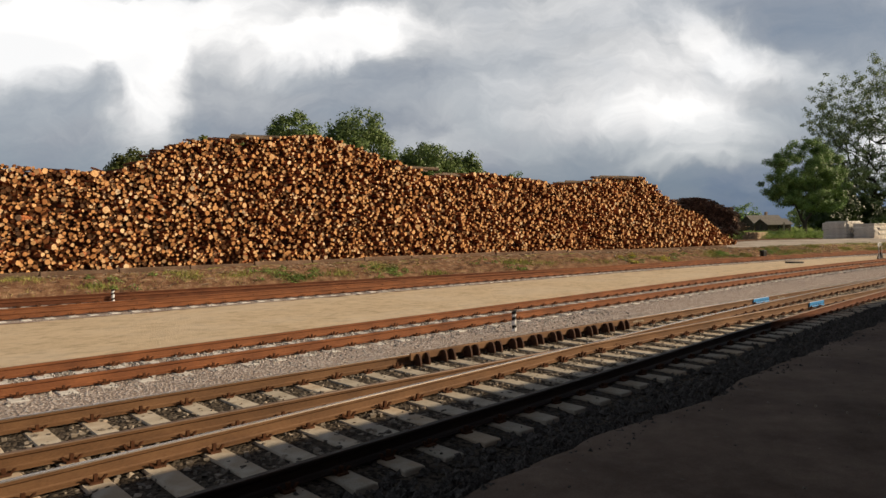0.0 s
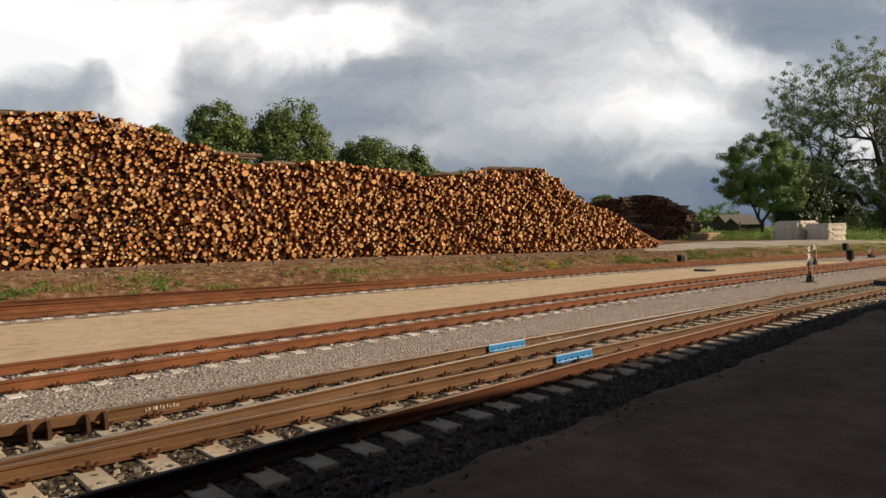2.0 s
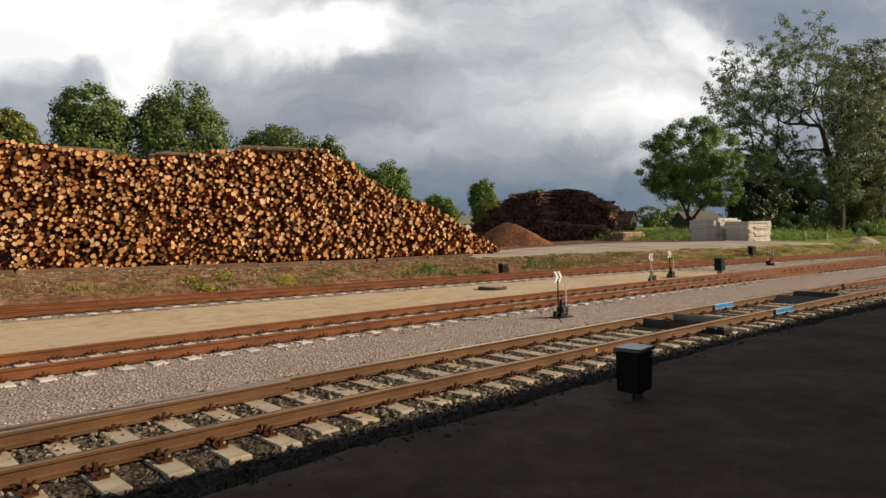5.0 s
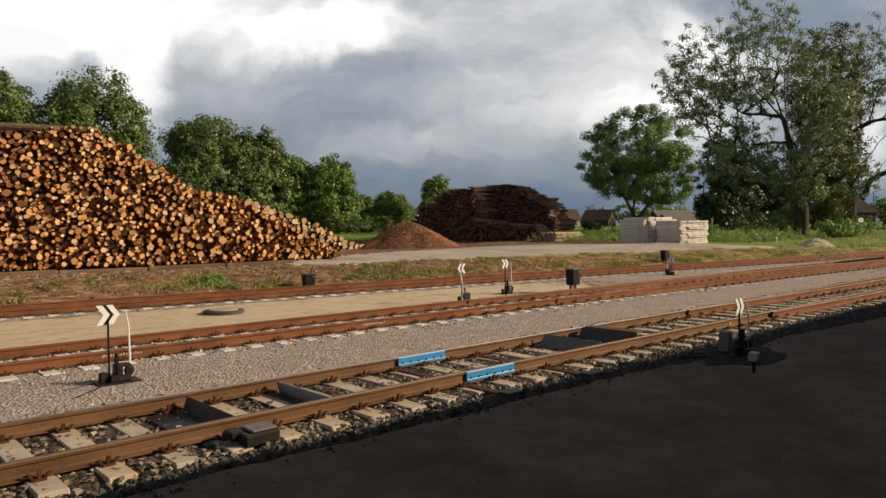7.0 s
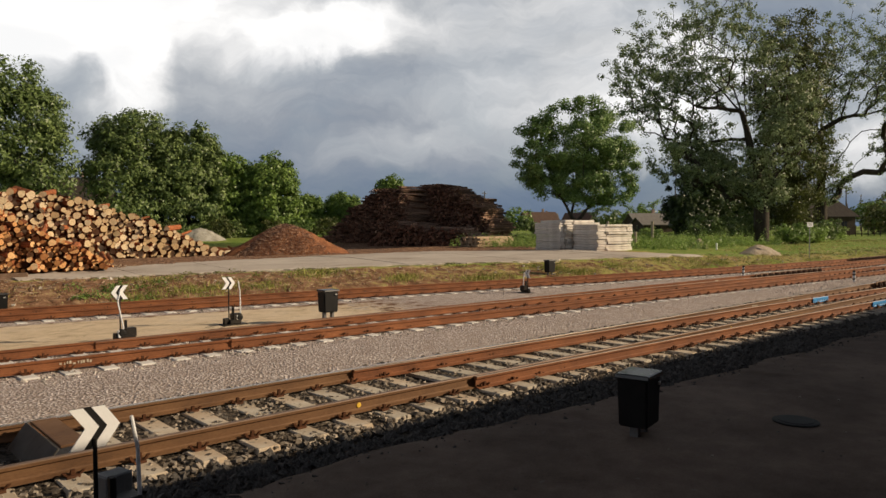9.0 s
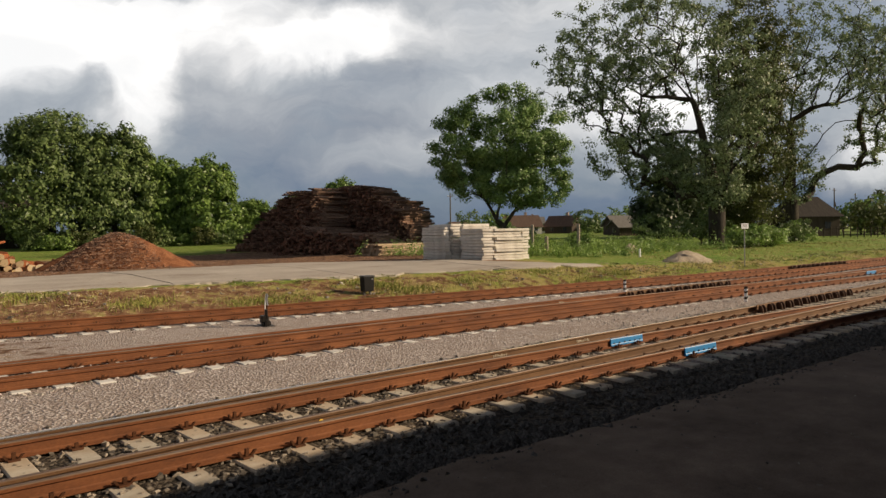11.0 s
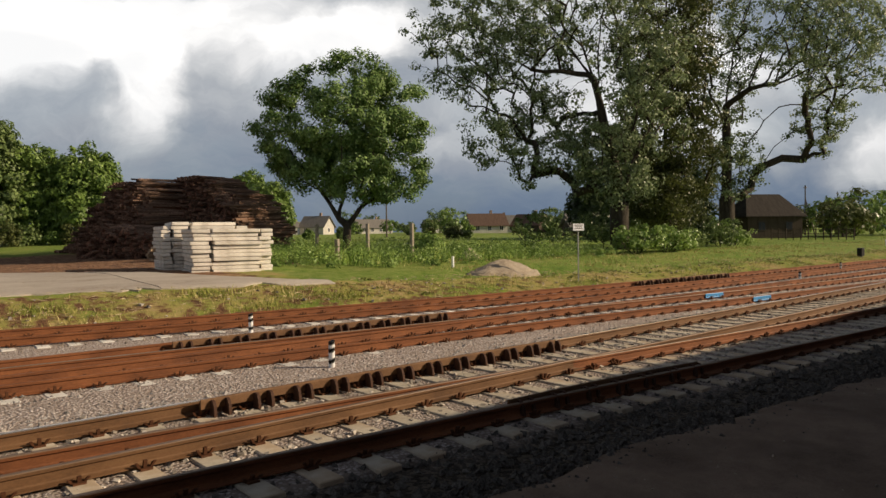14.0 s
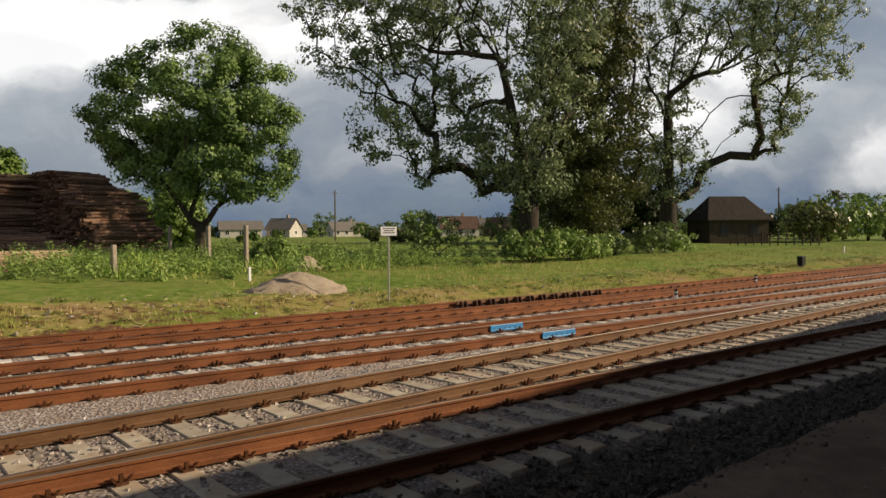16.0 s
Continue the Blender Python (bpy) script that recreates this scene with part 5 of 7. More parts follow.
# ---- grass ----
def grass_material(name, a, b_, c):
    m, n, l, b = mat(name, 0.7, 0, 0.2)
    r = n.new("ShaderNodeNewGeometry").outputs["Random Per Island"]
    f = noise_tex(n, l, coords(n), 0.45, 4, 0.65)
    k = maths(n, l, "ADD", maths(n, l, "MULTIPLY", r, 0.35), maths(n, l, "MULTIPLY", f, 0.65))
    l.new(ramp(n, l, k, [(0.36, a), (0.5, b_), (0.64, c)]), b.inputs["Base Color"])
    return m


M["grass"] = grass_material("meadow_grass", (0.12, 0.23, 0.035), (0.25, 0.38, 0.065), (0.46, 0.50, 0.14))
M["dry_grass"] = grass_material("mown_dry_grass", (0.22, 0.23, 0.05), (0.44, 0.38, 0.13), (0.62, 0.50, 0.26))


def blades(name, n, place, height, material, seed):
    r = np.random.RandomState(seed)
    P, k = place(r, n)
    n = len(P)
    h = r.uniform(0.5, 1.2, n) * height * k
    a = r.uniform(0, 6.283, n)
    w = 0.010 + 0.020 * h
    lean = r.normal(0, 0.35, (n, 2)) * h[:, None]
    d = np.stack([np.cos(a), np.sin(a)], -1) * w[:, None]
    V = np.zeros((n, 3, 3))
    V[:, 0], V[:, 1], V[:, 2] = P, P, P
    V[:, 0, :2] += d
    V[:, 1, :2] -= d
    V[:, 2, :2] += lean
    V[:, 2, 2] += h
    return mesh_from(name, V.reshape(-1, 3).tolist(), np.arange(n * 3).reshape(n, 3).tolist(), [material])


def clumpy(x, y):
    return 0.5 + 0.5 * np.sin(x * 1.3 + 2 * np.sin(y * 0.9)) * np.sin(y * 1.7 + 1.5 * np.sin(x * 0.6))


def verge(r, n):
    x = r.uniform(-8, 175, n)
    d = r.uniform(0.8, 4.2, n)
    d = np.where(x > 92, r.uniform(0.8, 11.0, n), d)
    y = c_edge(x) + d
    k = (0.35 + 0.9 * clumpy(x, y)) * np.where(x < 74, 0.62, 1.0)
    keep = (r.uniform(0, 1, n) < np.where(x < 74, 0.10 + 0.7 * clumpy(x * 0.7 + 3, y * 0.8) ** 2.5, 0.1 + 0.9 * clumpy(x * 0.45 + 3, y * 0.6) ** 1.4)) & ~((x < 95) & (d > 3.1))
    x, y, k = x[keep], y[keep], k[keep]
    return np.stack([x, y, ground_height(x, y) - 0.01], -1), k


def meadow(r, n):
    x = r.uniform(93, 190, n)
    y = r.uniform(25, 70, n) ** 1.0
    keep = (y > c_far(x) + 8.0) & ((y - 40) > -(x - 80) * 1.1)
    x, y = x[keep], y[keep]
    beside = np.clip((107 - x) / 6, 0, 1) * np.clip((y - 24.5) / 2.0, 0, 1)
    k = (0.35 + 0.9 * clumpy(x * 0.5, y * 0.5) ** 1.5) * (0.16 + 0.84 * beside)
    return np.stack([x, y, ground_height(x, y) - 0.01], -1), k


tagged(new("verge_grass", blades("verge_grass", 84000, verge, 0.17, M["dry_grass"], 8)), "short dry grass on the railway bank", "grass", kind="stuff")
tagged(new("meadow_grass", blades("meadow_grass", 95000, meadow, 0.70, M["grass"], 9)), "tall green grass round the trees and stacks", "grass", kind="stuff")


def weeds(r, n):
    c = np.stack([r.uniform(4, 92, 46), r.uniform(0.9, 3.0, 46)], -1)
    i = r.randint(0, 46, n)
    x, d = c[i, 0] + r.normal(0, 0.45, n), c[i, 1] + r.normal(0, 0.22, n)
    d = np.maximum(d, 0.7)
    y = c_edge(x) + d
    return np.stack([x, y, ground_height(x, y) - 0.01], -1), 0.5 + r.uniform(0, 0.6, n) * (i % 3 + 1) / 2


M["weed"] = grass_material("green_weeds", (0.15, 0.19, 0.035), (0.28, 0.31, 0.065), (0.44, 0.41, 0.13))
tagged(new("weeds", blades("weeds", 15000, weeds, 0.17, M["weed"], 10)), "clumps of green weeds at the foot of the bank", "weeds", kind="stuff")

# ---- yard: concrete apron, stacks, heaps ----
def part(name, bm, material, parent, label="", m=None):
    me = bpy.data.meshes.new(name)
    bm.to_mesh(me)
    bm.free()
    for x in (material if isinstance(material, (list, tuple)) else [material]):
        me.materials.append(x)
    return put(name, me, parent, label, m)


def box_bm(sx, sy, sz, at_=(0, 0, 0), bev=0.006, bm=None, rot=None):
    """A box with its base centre at at_, edges broken; may be added to a bmesh."""
    own = bmesh.new()
    bmesh.ops.create_cube(own, size=1.0, matrix=Matrix.Translation((0, 0, sz / 2)) @ Matrix.Diagonal((sx, sy, sz, 1)))
    if bev:
        bmesh.ops.bevel(own, geom=list(own.edges), offset=bev, segments=1, affect="EDGES")
    bmesh.ops.transform(own, matrix=Matrix.Translation(at_) @ (rot if rot is not None else Matrix()), verts=own.verts)
    if bm is None:
        return own
    tmp = bpy.data.meshes.new("tmp")
    own.to_mesh(tmp)
    own.free()
    bm.from_mesh(tmp)
    bpy.data.meshes.remove(tmp)
    return bm


def tube_bm(points, radius, sides=8, bm=None):
    """A round bar along points, closed at both ends."""
    bm = bm or bmesh.new()
    pts = [Vector(p) for p in points]
    rings = []
    for i, p in enumerate(pts):
        d = (pts[min(i + 1, len(pts) - 1)] - pts[max(i - 1, 0)]).normalized()
        u = d.orthogonal().normalized()
        if rings:
            u = (last_u - d * last_u.dot(d)).normalized()
        last_u = u
        w = d.cross(u)
        rad = radius[i] if isinstance(radius, (list, tuple)) else radius
        rings.append([bm.verts.new(p + rad * (math.cos(6.2832 * k / sides) * u + math.sin(6.2832 * k / sides) * w)) for k in range(sides)])
    for a, b in zip(rings, rings[1:]):
        for k in range(sides):
            bm.faces.new((a[k], a[(k + 1) % sides], b[(k + 1) % sides], b[k]))
    bm.faces.new(rings[0][::-1])
    bm.faces.new(rings[-1])
    return bm


def lathe_bm(profile, sides=16, bm=None):
    """A turned form about z from (radius, height) steps, closed below and above."""
    bm = bm or bmesh.new()
    rings = [[bm.verts.new((r * math.cos(6.2832 * k / sides), r * math.sin(6.2832 * k / sides), z)) for k in range(sides)] for r, z in profile]
    for a, b in zip(rings, rings[1:]):
        for k in range(sides):
            bm.faces.new((a[k], a[(k + 1) % sides], b[(k + 1) % sides], b[k]))
    bm.faces.new(rings[0][::-1])
    bm.faces.new(rings[-1])
    return bm


def prism_bm(outline, depth, bm=None, y0=0.0):
    """An outline in x, z drawn out along y."""
    bm = bm or bmesh.new()
    a = [bm.verts.new((x, y0, z)) for x, z in outline]
    b = [bm.verts.new((x, y0 + depth, z)) for x, z in outline]
    n = len(outline)
    bm.faces.new(a)
    bm.faces.new(b[::-1])
    for i in range(n):
        bm.faces.new((a[(i + 1) % n], a[i], b[i], b[(i + 1) % n]))
    bmesh.ops.recalc_face_normals(bm, faces=bm.faces)
    return bm


M["apron"] = simple("worn_concrete_apron", [(0.30, (0.20, 0.155, 0.12)), (0.42, (0.40, 0.345, 0.295)), (0.7, (0.56, 0.51, 0.45))], 0.55, 0.9, 0, 0.2, 14, 0.4, 0.02, 0.05, stretch=(0.6, 1.5, 1))
M["slab"] = simple("pale_concrete_slab", [(0.28, (0.40, 0.355, 0.30)), (0.5, (0.74, 0.69, 0.62)), (0.7, (0.85, 0.81, 0.74))], 1.6, 0.9, 0, 0.2, 30, 0.4, 0.01, 0.12)
M["chips"] = simple("red_brown_bark_chips", [(0.3, (0.11, 0.042, 0.022)), (0.5, (0.25, 0.105, 0.052)), (0.7, (0.38, 0.18, 0.09))], 2.5, 0.95, 0, 0.1, 18, 0.9, 0.05)
M["grey_heap"] = simple("grey_gravel_heap", [(0.3, (0.17, 0.16, 0.13)), (0.5, (0.34, 0.32, 0.27)), (0.7, (0.50, 0.48, 0.42))], 1.5, 0.95, 0, 0.1, 12, 0.8, 0.05)
M["earth"] = simple("bare_earth", [(0.3, (0.10, 0.075, 0.05)), (0.5, (0.20, 0.155, 0.105)), (0.7, (0.30, 0.24, 0.16))], 2.0, 0.95, 0, 0.1, 20, 0.8, 0.04)
M["plank"] = simple("sawn_plank", [(0.3, (0.26, 0.18, 0.11)), (0.7, (0.50, 0.39, 0.27))], 3, 0.85, 0, 0.2, 40, 0.3, 0.004, 0.2, stretch=(0.2, 2, 2))
M["dark_metal"] = simple("dark_oily_steel", [(0.3, (0.012, 0.011, 0.010)), (0.7, (0.045, 0.038, 0.032))], 6, 0.5, 0.5, 0.4, 50, 0.3, 0.003)
M["grey_metal"] = simple("grey_painted_steel", [(0.3, (0.12, 0.12, 0.12)), (0.7, (0.22, 0.215, 0.205))], 4, 0.6, 0.1, 0.4, 50, 0.2, 0.002)
M["dull_metal"] = simple("dull_dark_steel_plate", [(0.3, (0.045, 0.042, 0.038)), (0.7, (0.11, 0.10, 0.09))], 4, 0.7, 0.1, 0.3, 50, 0.2, 0.002)
M["galv"] = simple("galvanised_pipe", [(0.3, (0.32, 0.32, 0.31)), (0.7, (0.48, 0.48, 0.46))], 5, 0.5, 0.5, 0.4, 50, 0.1, 0.001)

# apron: poured bays of uneven outline along the top of the bank
apron = tagged(new("pavement"), "worn concrete apron along the top of the bank", "pavement", kind="structure")
r_a = random.Random(9)
xs = [54.0]
while xs[-1] < 84.0:
    xs.append(xs[-1] + r_a.uniform(2.9, 4.6))
xs[-1] = 88.4
front = smooth_line([(36, 28.4), (54, 26.3), (62, 25.4), (68, 24.5), (76, 22.7), (82, 21.9), (85, 21.1), (88.5, 20.5)], 1.2)
back = smooth_line([(36, 29.2), (55, 28.2), (62, 30.5), (70, 33.5), (79, 35.0), (81.5, 33.0), (83.2, 29.5), (85, 25.0), (86.7, 22.4), (88.5, 20.9)], 1.2)
for x0, x1 in zip(xs, xs[1:]):
    n, rows = 14, 12
    bm = bmesh.new()
    lift, bite = r_a.uniform(0.045, 0.07), r_a.uniform(0.1, 0.9)
    lines = []
    for k in range(n + 1):
        x = x0 + (x1 - x0 - 0.015) * k / n
        chip = 0.30 * math.exp(-((k / n - bite) / 0.07) ** 2) if r_a.random() < 0.8 else 0.0
        ya = float(front(x)) + r_a.uniform(-.09, .09) + chip
        yb = max(float(back(x)) + r_a.uniform(-.25, .25), ya + 0.12)
        ys = [ya + (yb - ya) * (q / rows) ** 1.3 for q in range(rows + 1)]
        lines.append([bm.verts.new((x, y, gz(x, y) + (lift if 0 < q < rows else lift - 0.02) + r_a.uniform(-.006, .006))) for q, y in enumerate(ys)])
    for la, lb in zip(lines, lines[1:]):
        for q in range(rows):
            bm.faces.new((la[q], lb[q], lb[q + 1], la[q + 1]))
    rim = [l_[0] for l_ in lines] + lines[-1][1:] + [l_[-1] for l_ in lines[-2::-1]] + lines[0][-2:0:-1]
    low = [bm.verts.new(v.co - Vector((0, 0, 0.22))) for v in rim]
    for k in range(len(rim)):
        j = (k + 1) % len(rim)
        bm.faces.new((rim[j], rim[k], low[k], low[j]))
    bmesh.ops.recalc_face_normals(bm, faces=bm.faces)
    part("slab", bm, M["apron"], apron)


def slab_stack(origin, turn, layers, columns, label, seed, thick=0.158):
    """Concrete slabs piled flat, side by side, each a little out of line."""
    r = random.Random(seed)
    thing = empty("slab_stack", label, "slab stack", "slab stacks")
    thing.matrix_basis = pose(*origin, 0, 0, turn)
    me = {}
    for (x0, w, y0, d, skip) in columns:
        me_c = bevel_box("slab", w - 0.03, d, thick - 0.018, [M["slab"]], 0.0, 0.018)
        for k in range(layers - skip):
            put("slab", me_c, thing, m=pose(x0 + w / 2 + r.uniform(-.05, .05), y0 + d / 2 + r.uniform(-.09, .09), 0.05 + k * thick, r.uniform(-.5, .5), r.uniform(-.8, .8), r.uniform(-1.6, 1.6)))
    for bx in (0.4, 2.2):
        part("bearer", box_bm(0.12, 2.0, 0.055, (bx, 1.2, 0)), M["plank"], thing)
    return thing


slab_stack((85.6, 26.1, 0.60), -12.5, 11, [(0.0, 0.72, 0, 2.3, 0), (0.74, 1.85, 0, 2.3, 0), (2.61, 0.5, 0.1, 2.2, 0)], "stack of pale concrete slabs beside the apron", 1)
slab_stack((85.9, 28.8, 0.60), -12.5, 13, [(-0.42, 0.40, 0.1, 2.6, 1), (0.0, 0.7, 0, 2.7, 0), (0.74, 1.8, 0, 2.7, 0), (2.56, 0.5, 0, 2.7, 1)], "stack of weathered concrete slabs behind another stack", 2)


def heap(name, label, centre, radii, height, material, seed, rough=0.12):
    """A loose heap: an uneven mound with a soft foot."""
    r = np.random.RandomState(seed)
    nr, na = 14, 40
    ph = r.uniform(0, 6.28, 6)
    V = []
    for i in range(nr + 1):
        t = i / nr
        for k in range(na):
            a = 6.2832 * k / na
            w = 1 + 0.10 * math.sin(2 * a + ph[0]) + 0.07 * math.sin(3 * a + ph[1]) + 0.04 * math.sin(7 * a + ph[2])
            h = height * (1 - t ** 1.5) ** 1.2 * (1 + 0.10 * math.sin(3 * a + ph[3]) * t) + r.uniform(-rough, rough) * (0.25 + t) * (1 if i < nr else 0) * 0.6
            V.append((radii[0] * t * w * math.cos(a), radii[1] * t * w * math.sin(a), h if i < nr else -0.12))
    F = [(i * na + k, i * na + (k + 1) % na, (i + 1) * na + (k + 1) % na, (i + 1) * na + k) for i in range(nr) for k in range(na)]
    ob = new(name, mesh_from(name, V, [f[::-1] for f in F], [material], smooth=True))
    ob.matrix_basis = pose(*centre)
    return tagged(ob, label, "heap")


M["mound"] = simple("pale_sandy_gravel", [(0.3, (0.26, 0.21, 0.15)), (0.5, (0.42, 0.35, 0.27)), (0.7, (0.54, 0.47, 0.38))], 2.0, 0.95, 0, 0.1, 20, 0.8, 0.04)
heap("bark_heap", "low heap of red-brown bark chips on the yard", (71.9, 40.4, gz(71.9, 40.4)), (3.7, 3.2), 1.9, M["chips"], 1)
heap("gravel_heap", "small grey gravel heap in the grass", (85.4, 84.5, gz(85, 84)), (3.3, 2.6), 1.6, M["grey_heap"], 2)
heap("earth_mound", "low mound of pale sandy gravel in the grass", (97.3, 21.1, gz(97.3, 21.1)), (1.85, 1.05), 0.62, M["mound"], 3, 0.12)
heap("stone", "large rounded boulder in the grass", (101.6, 27.6, gz(101.6, 27.6)), (0.85, 0.65), 0.62, M["mound"], 4, 0.03)


def chip_spread(r, n):
    a, t = r.uniform(0, 6.283, n), r.uniform(0, 1, n) ** 0.6
    x, y = 71.9 + 3.8 * t * np.cos(a), 40.4 + 3.2 * t * np.sin(a)
    return np.stack([x, y, ground_height(x, y) + 1.9 * (1 - t ** 1.5) ** 1.2 + 0.02], -1)


M["straw"] = stone_material("dead_straw", (0.30, 0.22, 0.11), (0.78, 0.64, 0.40))
M["chip_bit"] = stone_material("bark_bits", (0.075, 0.032, 0.018), (0.28, 0.135, 0.075))
M["verge_bit"] = stone_material("bark_and_sticks", (0.10, 0.055, 0.032), (0.58, 0.43, 0.28))
tagged(new("bark_bits", stones("bark_bits", 6000, chip_spread, (0.02, 0.07), M["chip_bit"], 14, False, 0.4)), "loose bits of bark over the heap", "bark", kind="stuff")

M["heap_chip"] = stone_material("fresh_bark_strips", (0.16, 0.07, 0.038), (0.62, 0.36, 0.22))
r_h = np.random.RandomState(81)
a_h, t_h = r_h.uniform(0, 6.283, 2600), r_h.uniform(0, 1, 2600) ** 0.6
heap_spots = np.stack([71.9 + 3.75 * t_h * np.cos(a_h), 40.4 + 3.25 * t_h * np.sin(a_h), gz(71.9, 40.4) + 1.9 * (1 - t_h ** 1.5) ** 1.2 + 0.03], -1)

# sawn timber lying in front of the old poles
timber = empty("timber_stack", "low stack of sawn yellow timber beside old poles", "timber")
timber.matrix_basis = pose(92.6, 41.4, gz(92, 41), 0, 0, 10)
me_t = bevel_box("plank", 5.6, 0.24, 0.13, [M["plank"]], 0, 0.01)
r_t = random.Random(3)
for k in range(6):
    for j in range(7 - (k > 3)):
        put("plank", me_t, timber, m=pose(r_t.uniform(-.25, .25), j * 0.27, k * 0.14, 0, 0, r_t.uniform(-2.5, 2.5)))


def scatter_bark(r, n):
    x = r.uniform(60, 98, n)
    y = r.uniform(29, 50, n)
    return np.stack([x, y, ground_height(x, y) + 0.02], -1)


tagged(new("bark_litter", stones("bark_litter", 8000, scatter_bark, (0.02, 0.075), M["chip_bit"], 15, False, 0.3)), "scattered bark and splinters on the yard", "litter", kind="stuff")


def verge_litter(r, n):
    x = r.uniform(-6, 66, n)
    d = r.uniform(2.6, 8.5, n)
    y = c_edge(x) + d
    return np.stack([x, y, ground_height(x, y) + 0.01], -1)


tagged(new("bark_litter", stones("bark_litter", 14000, verge_litter, (0.02, 0.08), M["verge_bit"], 16, False, 0.4)), "trodden bark and splinters before the logs", "litter", kind="stuff")

def bank_stones(r, n):
    x = r.uniform(36, 112, n)
    y = c_far(x) + r.uniform(1.0, 3.6, n)
    return np.stack([x, y, ground_height(x, y) + 0.02], -1)


tagged(new("bank_rubble", stones("bank_rubble", 170, bank_stones, (0.03, 0.09), M["clean_ballast"], 22, True)), "pale stones lying on the grassy bank", "rubble", kind="stuff")

# kerb of old concrete lengths between the logs and the bank
M["kerb"] = simple("dirty_brown_concrete", [(0.28, (0.08, 0.048, 0.032)), (0.5, (0.17, 0.11, 0.075)), (0.7, (0.29, 0.20, 0.145))], 2.0, 0.95, 0, 0.1, 25, 0.5, 0.01, 0.15)
kerb = tagged(new("kerb"), "low dirty concrete kerb between log pile and bank", "kerb", kind="structure")
r_k = random.Random(51)
kerb_me = bevel_box("kerb_stone", 2.96, 0.22, 0.30, [M["kerb"]], 0.0, 0.025)
for k in range(22):
    x = -10.0 + 3.0 * k
    y = 33.2 - 0.109 * x
    put("kerb_stone", kerb_me, kerb, m=pose(x, y + r_k.uniform(-.04, .04), max(0.60, gz(x, y)) - 0.16 + r_k.uniform(-.03, .03), r_k.uniform(-3, 3), r_k.uniform(-.6, .6), math.degrees(math.atan(-0.109)) + r_k.uniform(-.8, .8)))


def leafy(name, spots, per, wide, tall, size, material, seed):
    """Low broad-leaved plants: leaves in loose domes on the ground."""
    r = np.random.RandomState(seed)
    T = np.repeat(spots, per, 0)
    n = len(T)
    a, q = r.uniform(0, 6.283, n), r.uniform(0, 1, n) ** 0.5
    k = np.repeat(r.uniform(0.5, 1.3, len(spots)), per)
    C = T + np.stack([wide * k * q * np.cos(a), wide * k * q * np.sin(a), tall * k * (1.05 - q ** 2) * r.uniform(0.2, 1, n)], -1)
    up = np.stack([0.8 * q * np.cos(a), 0.8 * q * np.sin(a), np.full(n, 0.6)], -1) + r.normal(0, 0.35, (n, 3))
    up /= np.linalg.norm(up, axis=1)[:, None]
    e = np.cross(up, r.normal(0, 1, (n, 3)))
    e /= np.linalg.norm(e, axis=1)[:, None]
    f = np.cross(up, e)
    z = (size * r.uniform(0.5, 1.3, n))[:, None]
    V = np.stack([C - e * z, C + f * z * 0.45 + up * z * 0.15, C + e * z, C - f * z * 0.45 + up * z * 0.15], 1)
    return mesh_from(name, V.reshape(-1, 3).tolist(), np.arange(n * 4).reshape(n, 4).tolist(), [material])


def bank_spots(n, x0, x1, d0, d1, seed, gather=0.0):
    r = np.random.RandomState(seed)
    x = r.uniform(x0, x1, n)
    if gather:
        c = r.uniform(x0, x1, max(3, int(n * gather)))
        x = c[r.randint(0, len(c), n)] + r.normal(0, 0.7, n)
    y = c_edge(x) + r.uniform(d0, d1, n)
    return np.stack([x, y, ground_height(x, y)], -1)


tagged(new("leafy_weeds", leafy("leafy_weeds", bank_spots(110, -4, 58, 0.9, 2.6, 61, 0.14), 60, 0.34, 0.26, 0.05, M["leaf_mid"], 62)), "broad-leaved green weeds on the bank below the logs", "weeds", kind="stuff")
tagged(new("yellow_weeds", leafy("yellow_weeds", bank_spots(9, 38, 47, 1.0, 2.4, 63, 0.34), 70, 0.30, 0.34, 0.05, M["flower"], 64)), "clumps of yellow-flowering weeds on the bank", "weeds", kind="stuff")
tagged(new("bank_herbs", leafy("bank_herbs", bank_spots(300, 56, 150, 1.0, 3.8, 65, 0.12), 30, 0.30, 0.13, 0.045, M["leaf_yellow"], 66)), "low green herbs in the dry grass of the bank", "weeds", kind="stuff")
r_w = np.random.RandomState(67)
wx, wy = r_w.uniform(89.5, 112, 520), r_w.uniform(24.5, 46, 520)
ok_w = (wy > 24.5 + np.maximum(0, 92 - wx) * 1.4) & ~((wx < 90) & (wy > 25))
tagged(new("tall_weeds", leafy("tall_weeds", np.stack([wx, wy, ground_height(wx, wy)], -1)[ok_w], 66, 0.42, 1.1, 0.085, M["leaf_fresh"], 68)), "tall wild weeds round the slab stacks and posts", "weeds", kind="stuff")


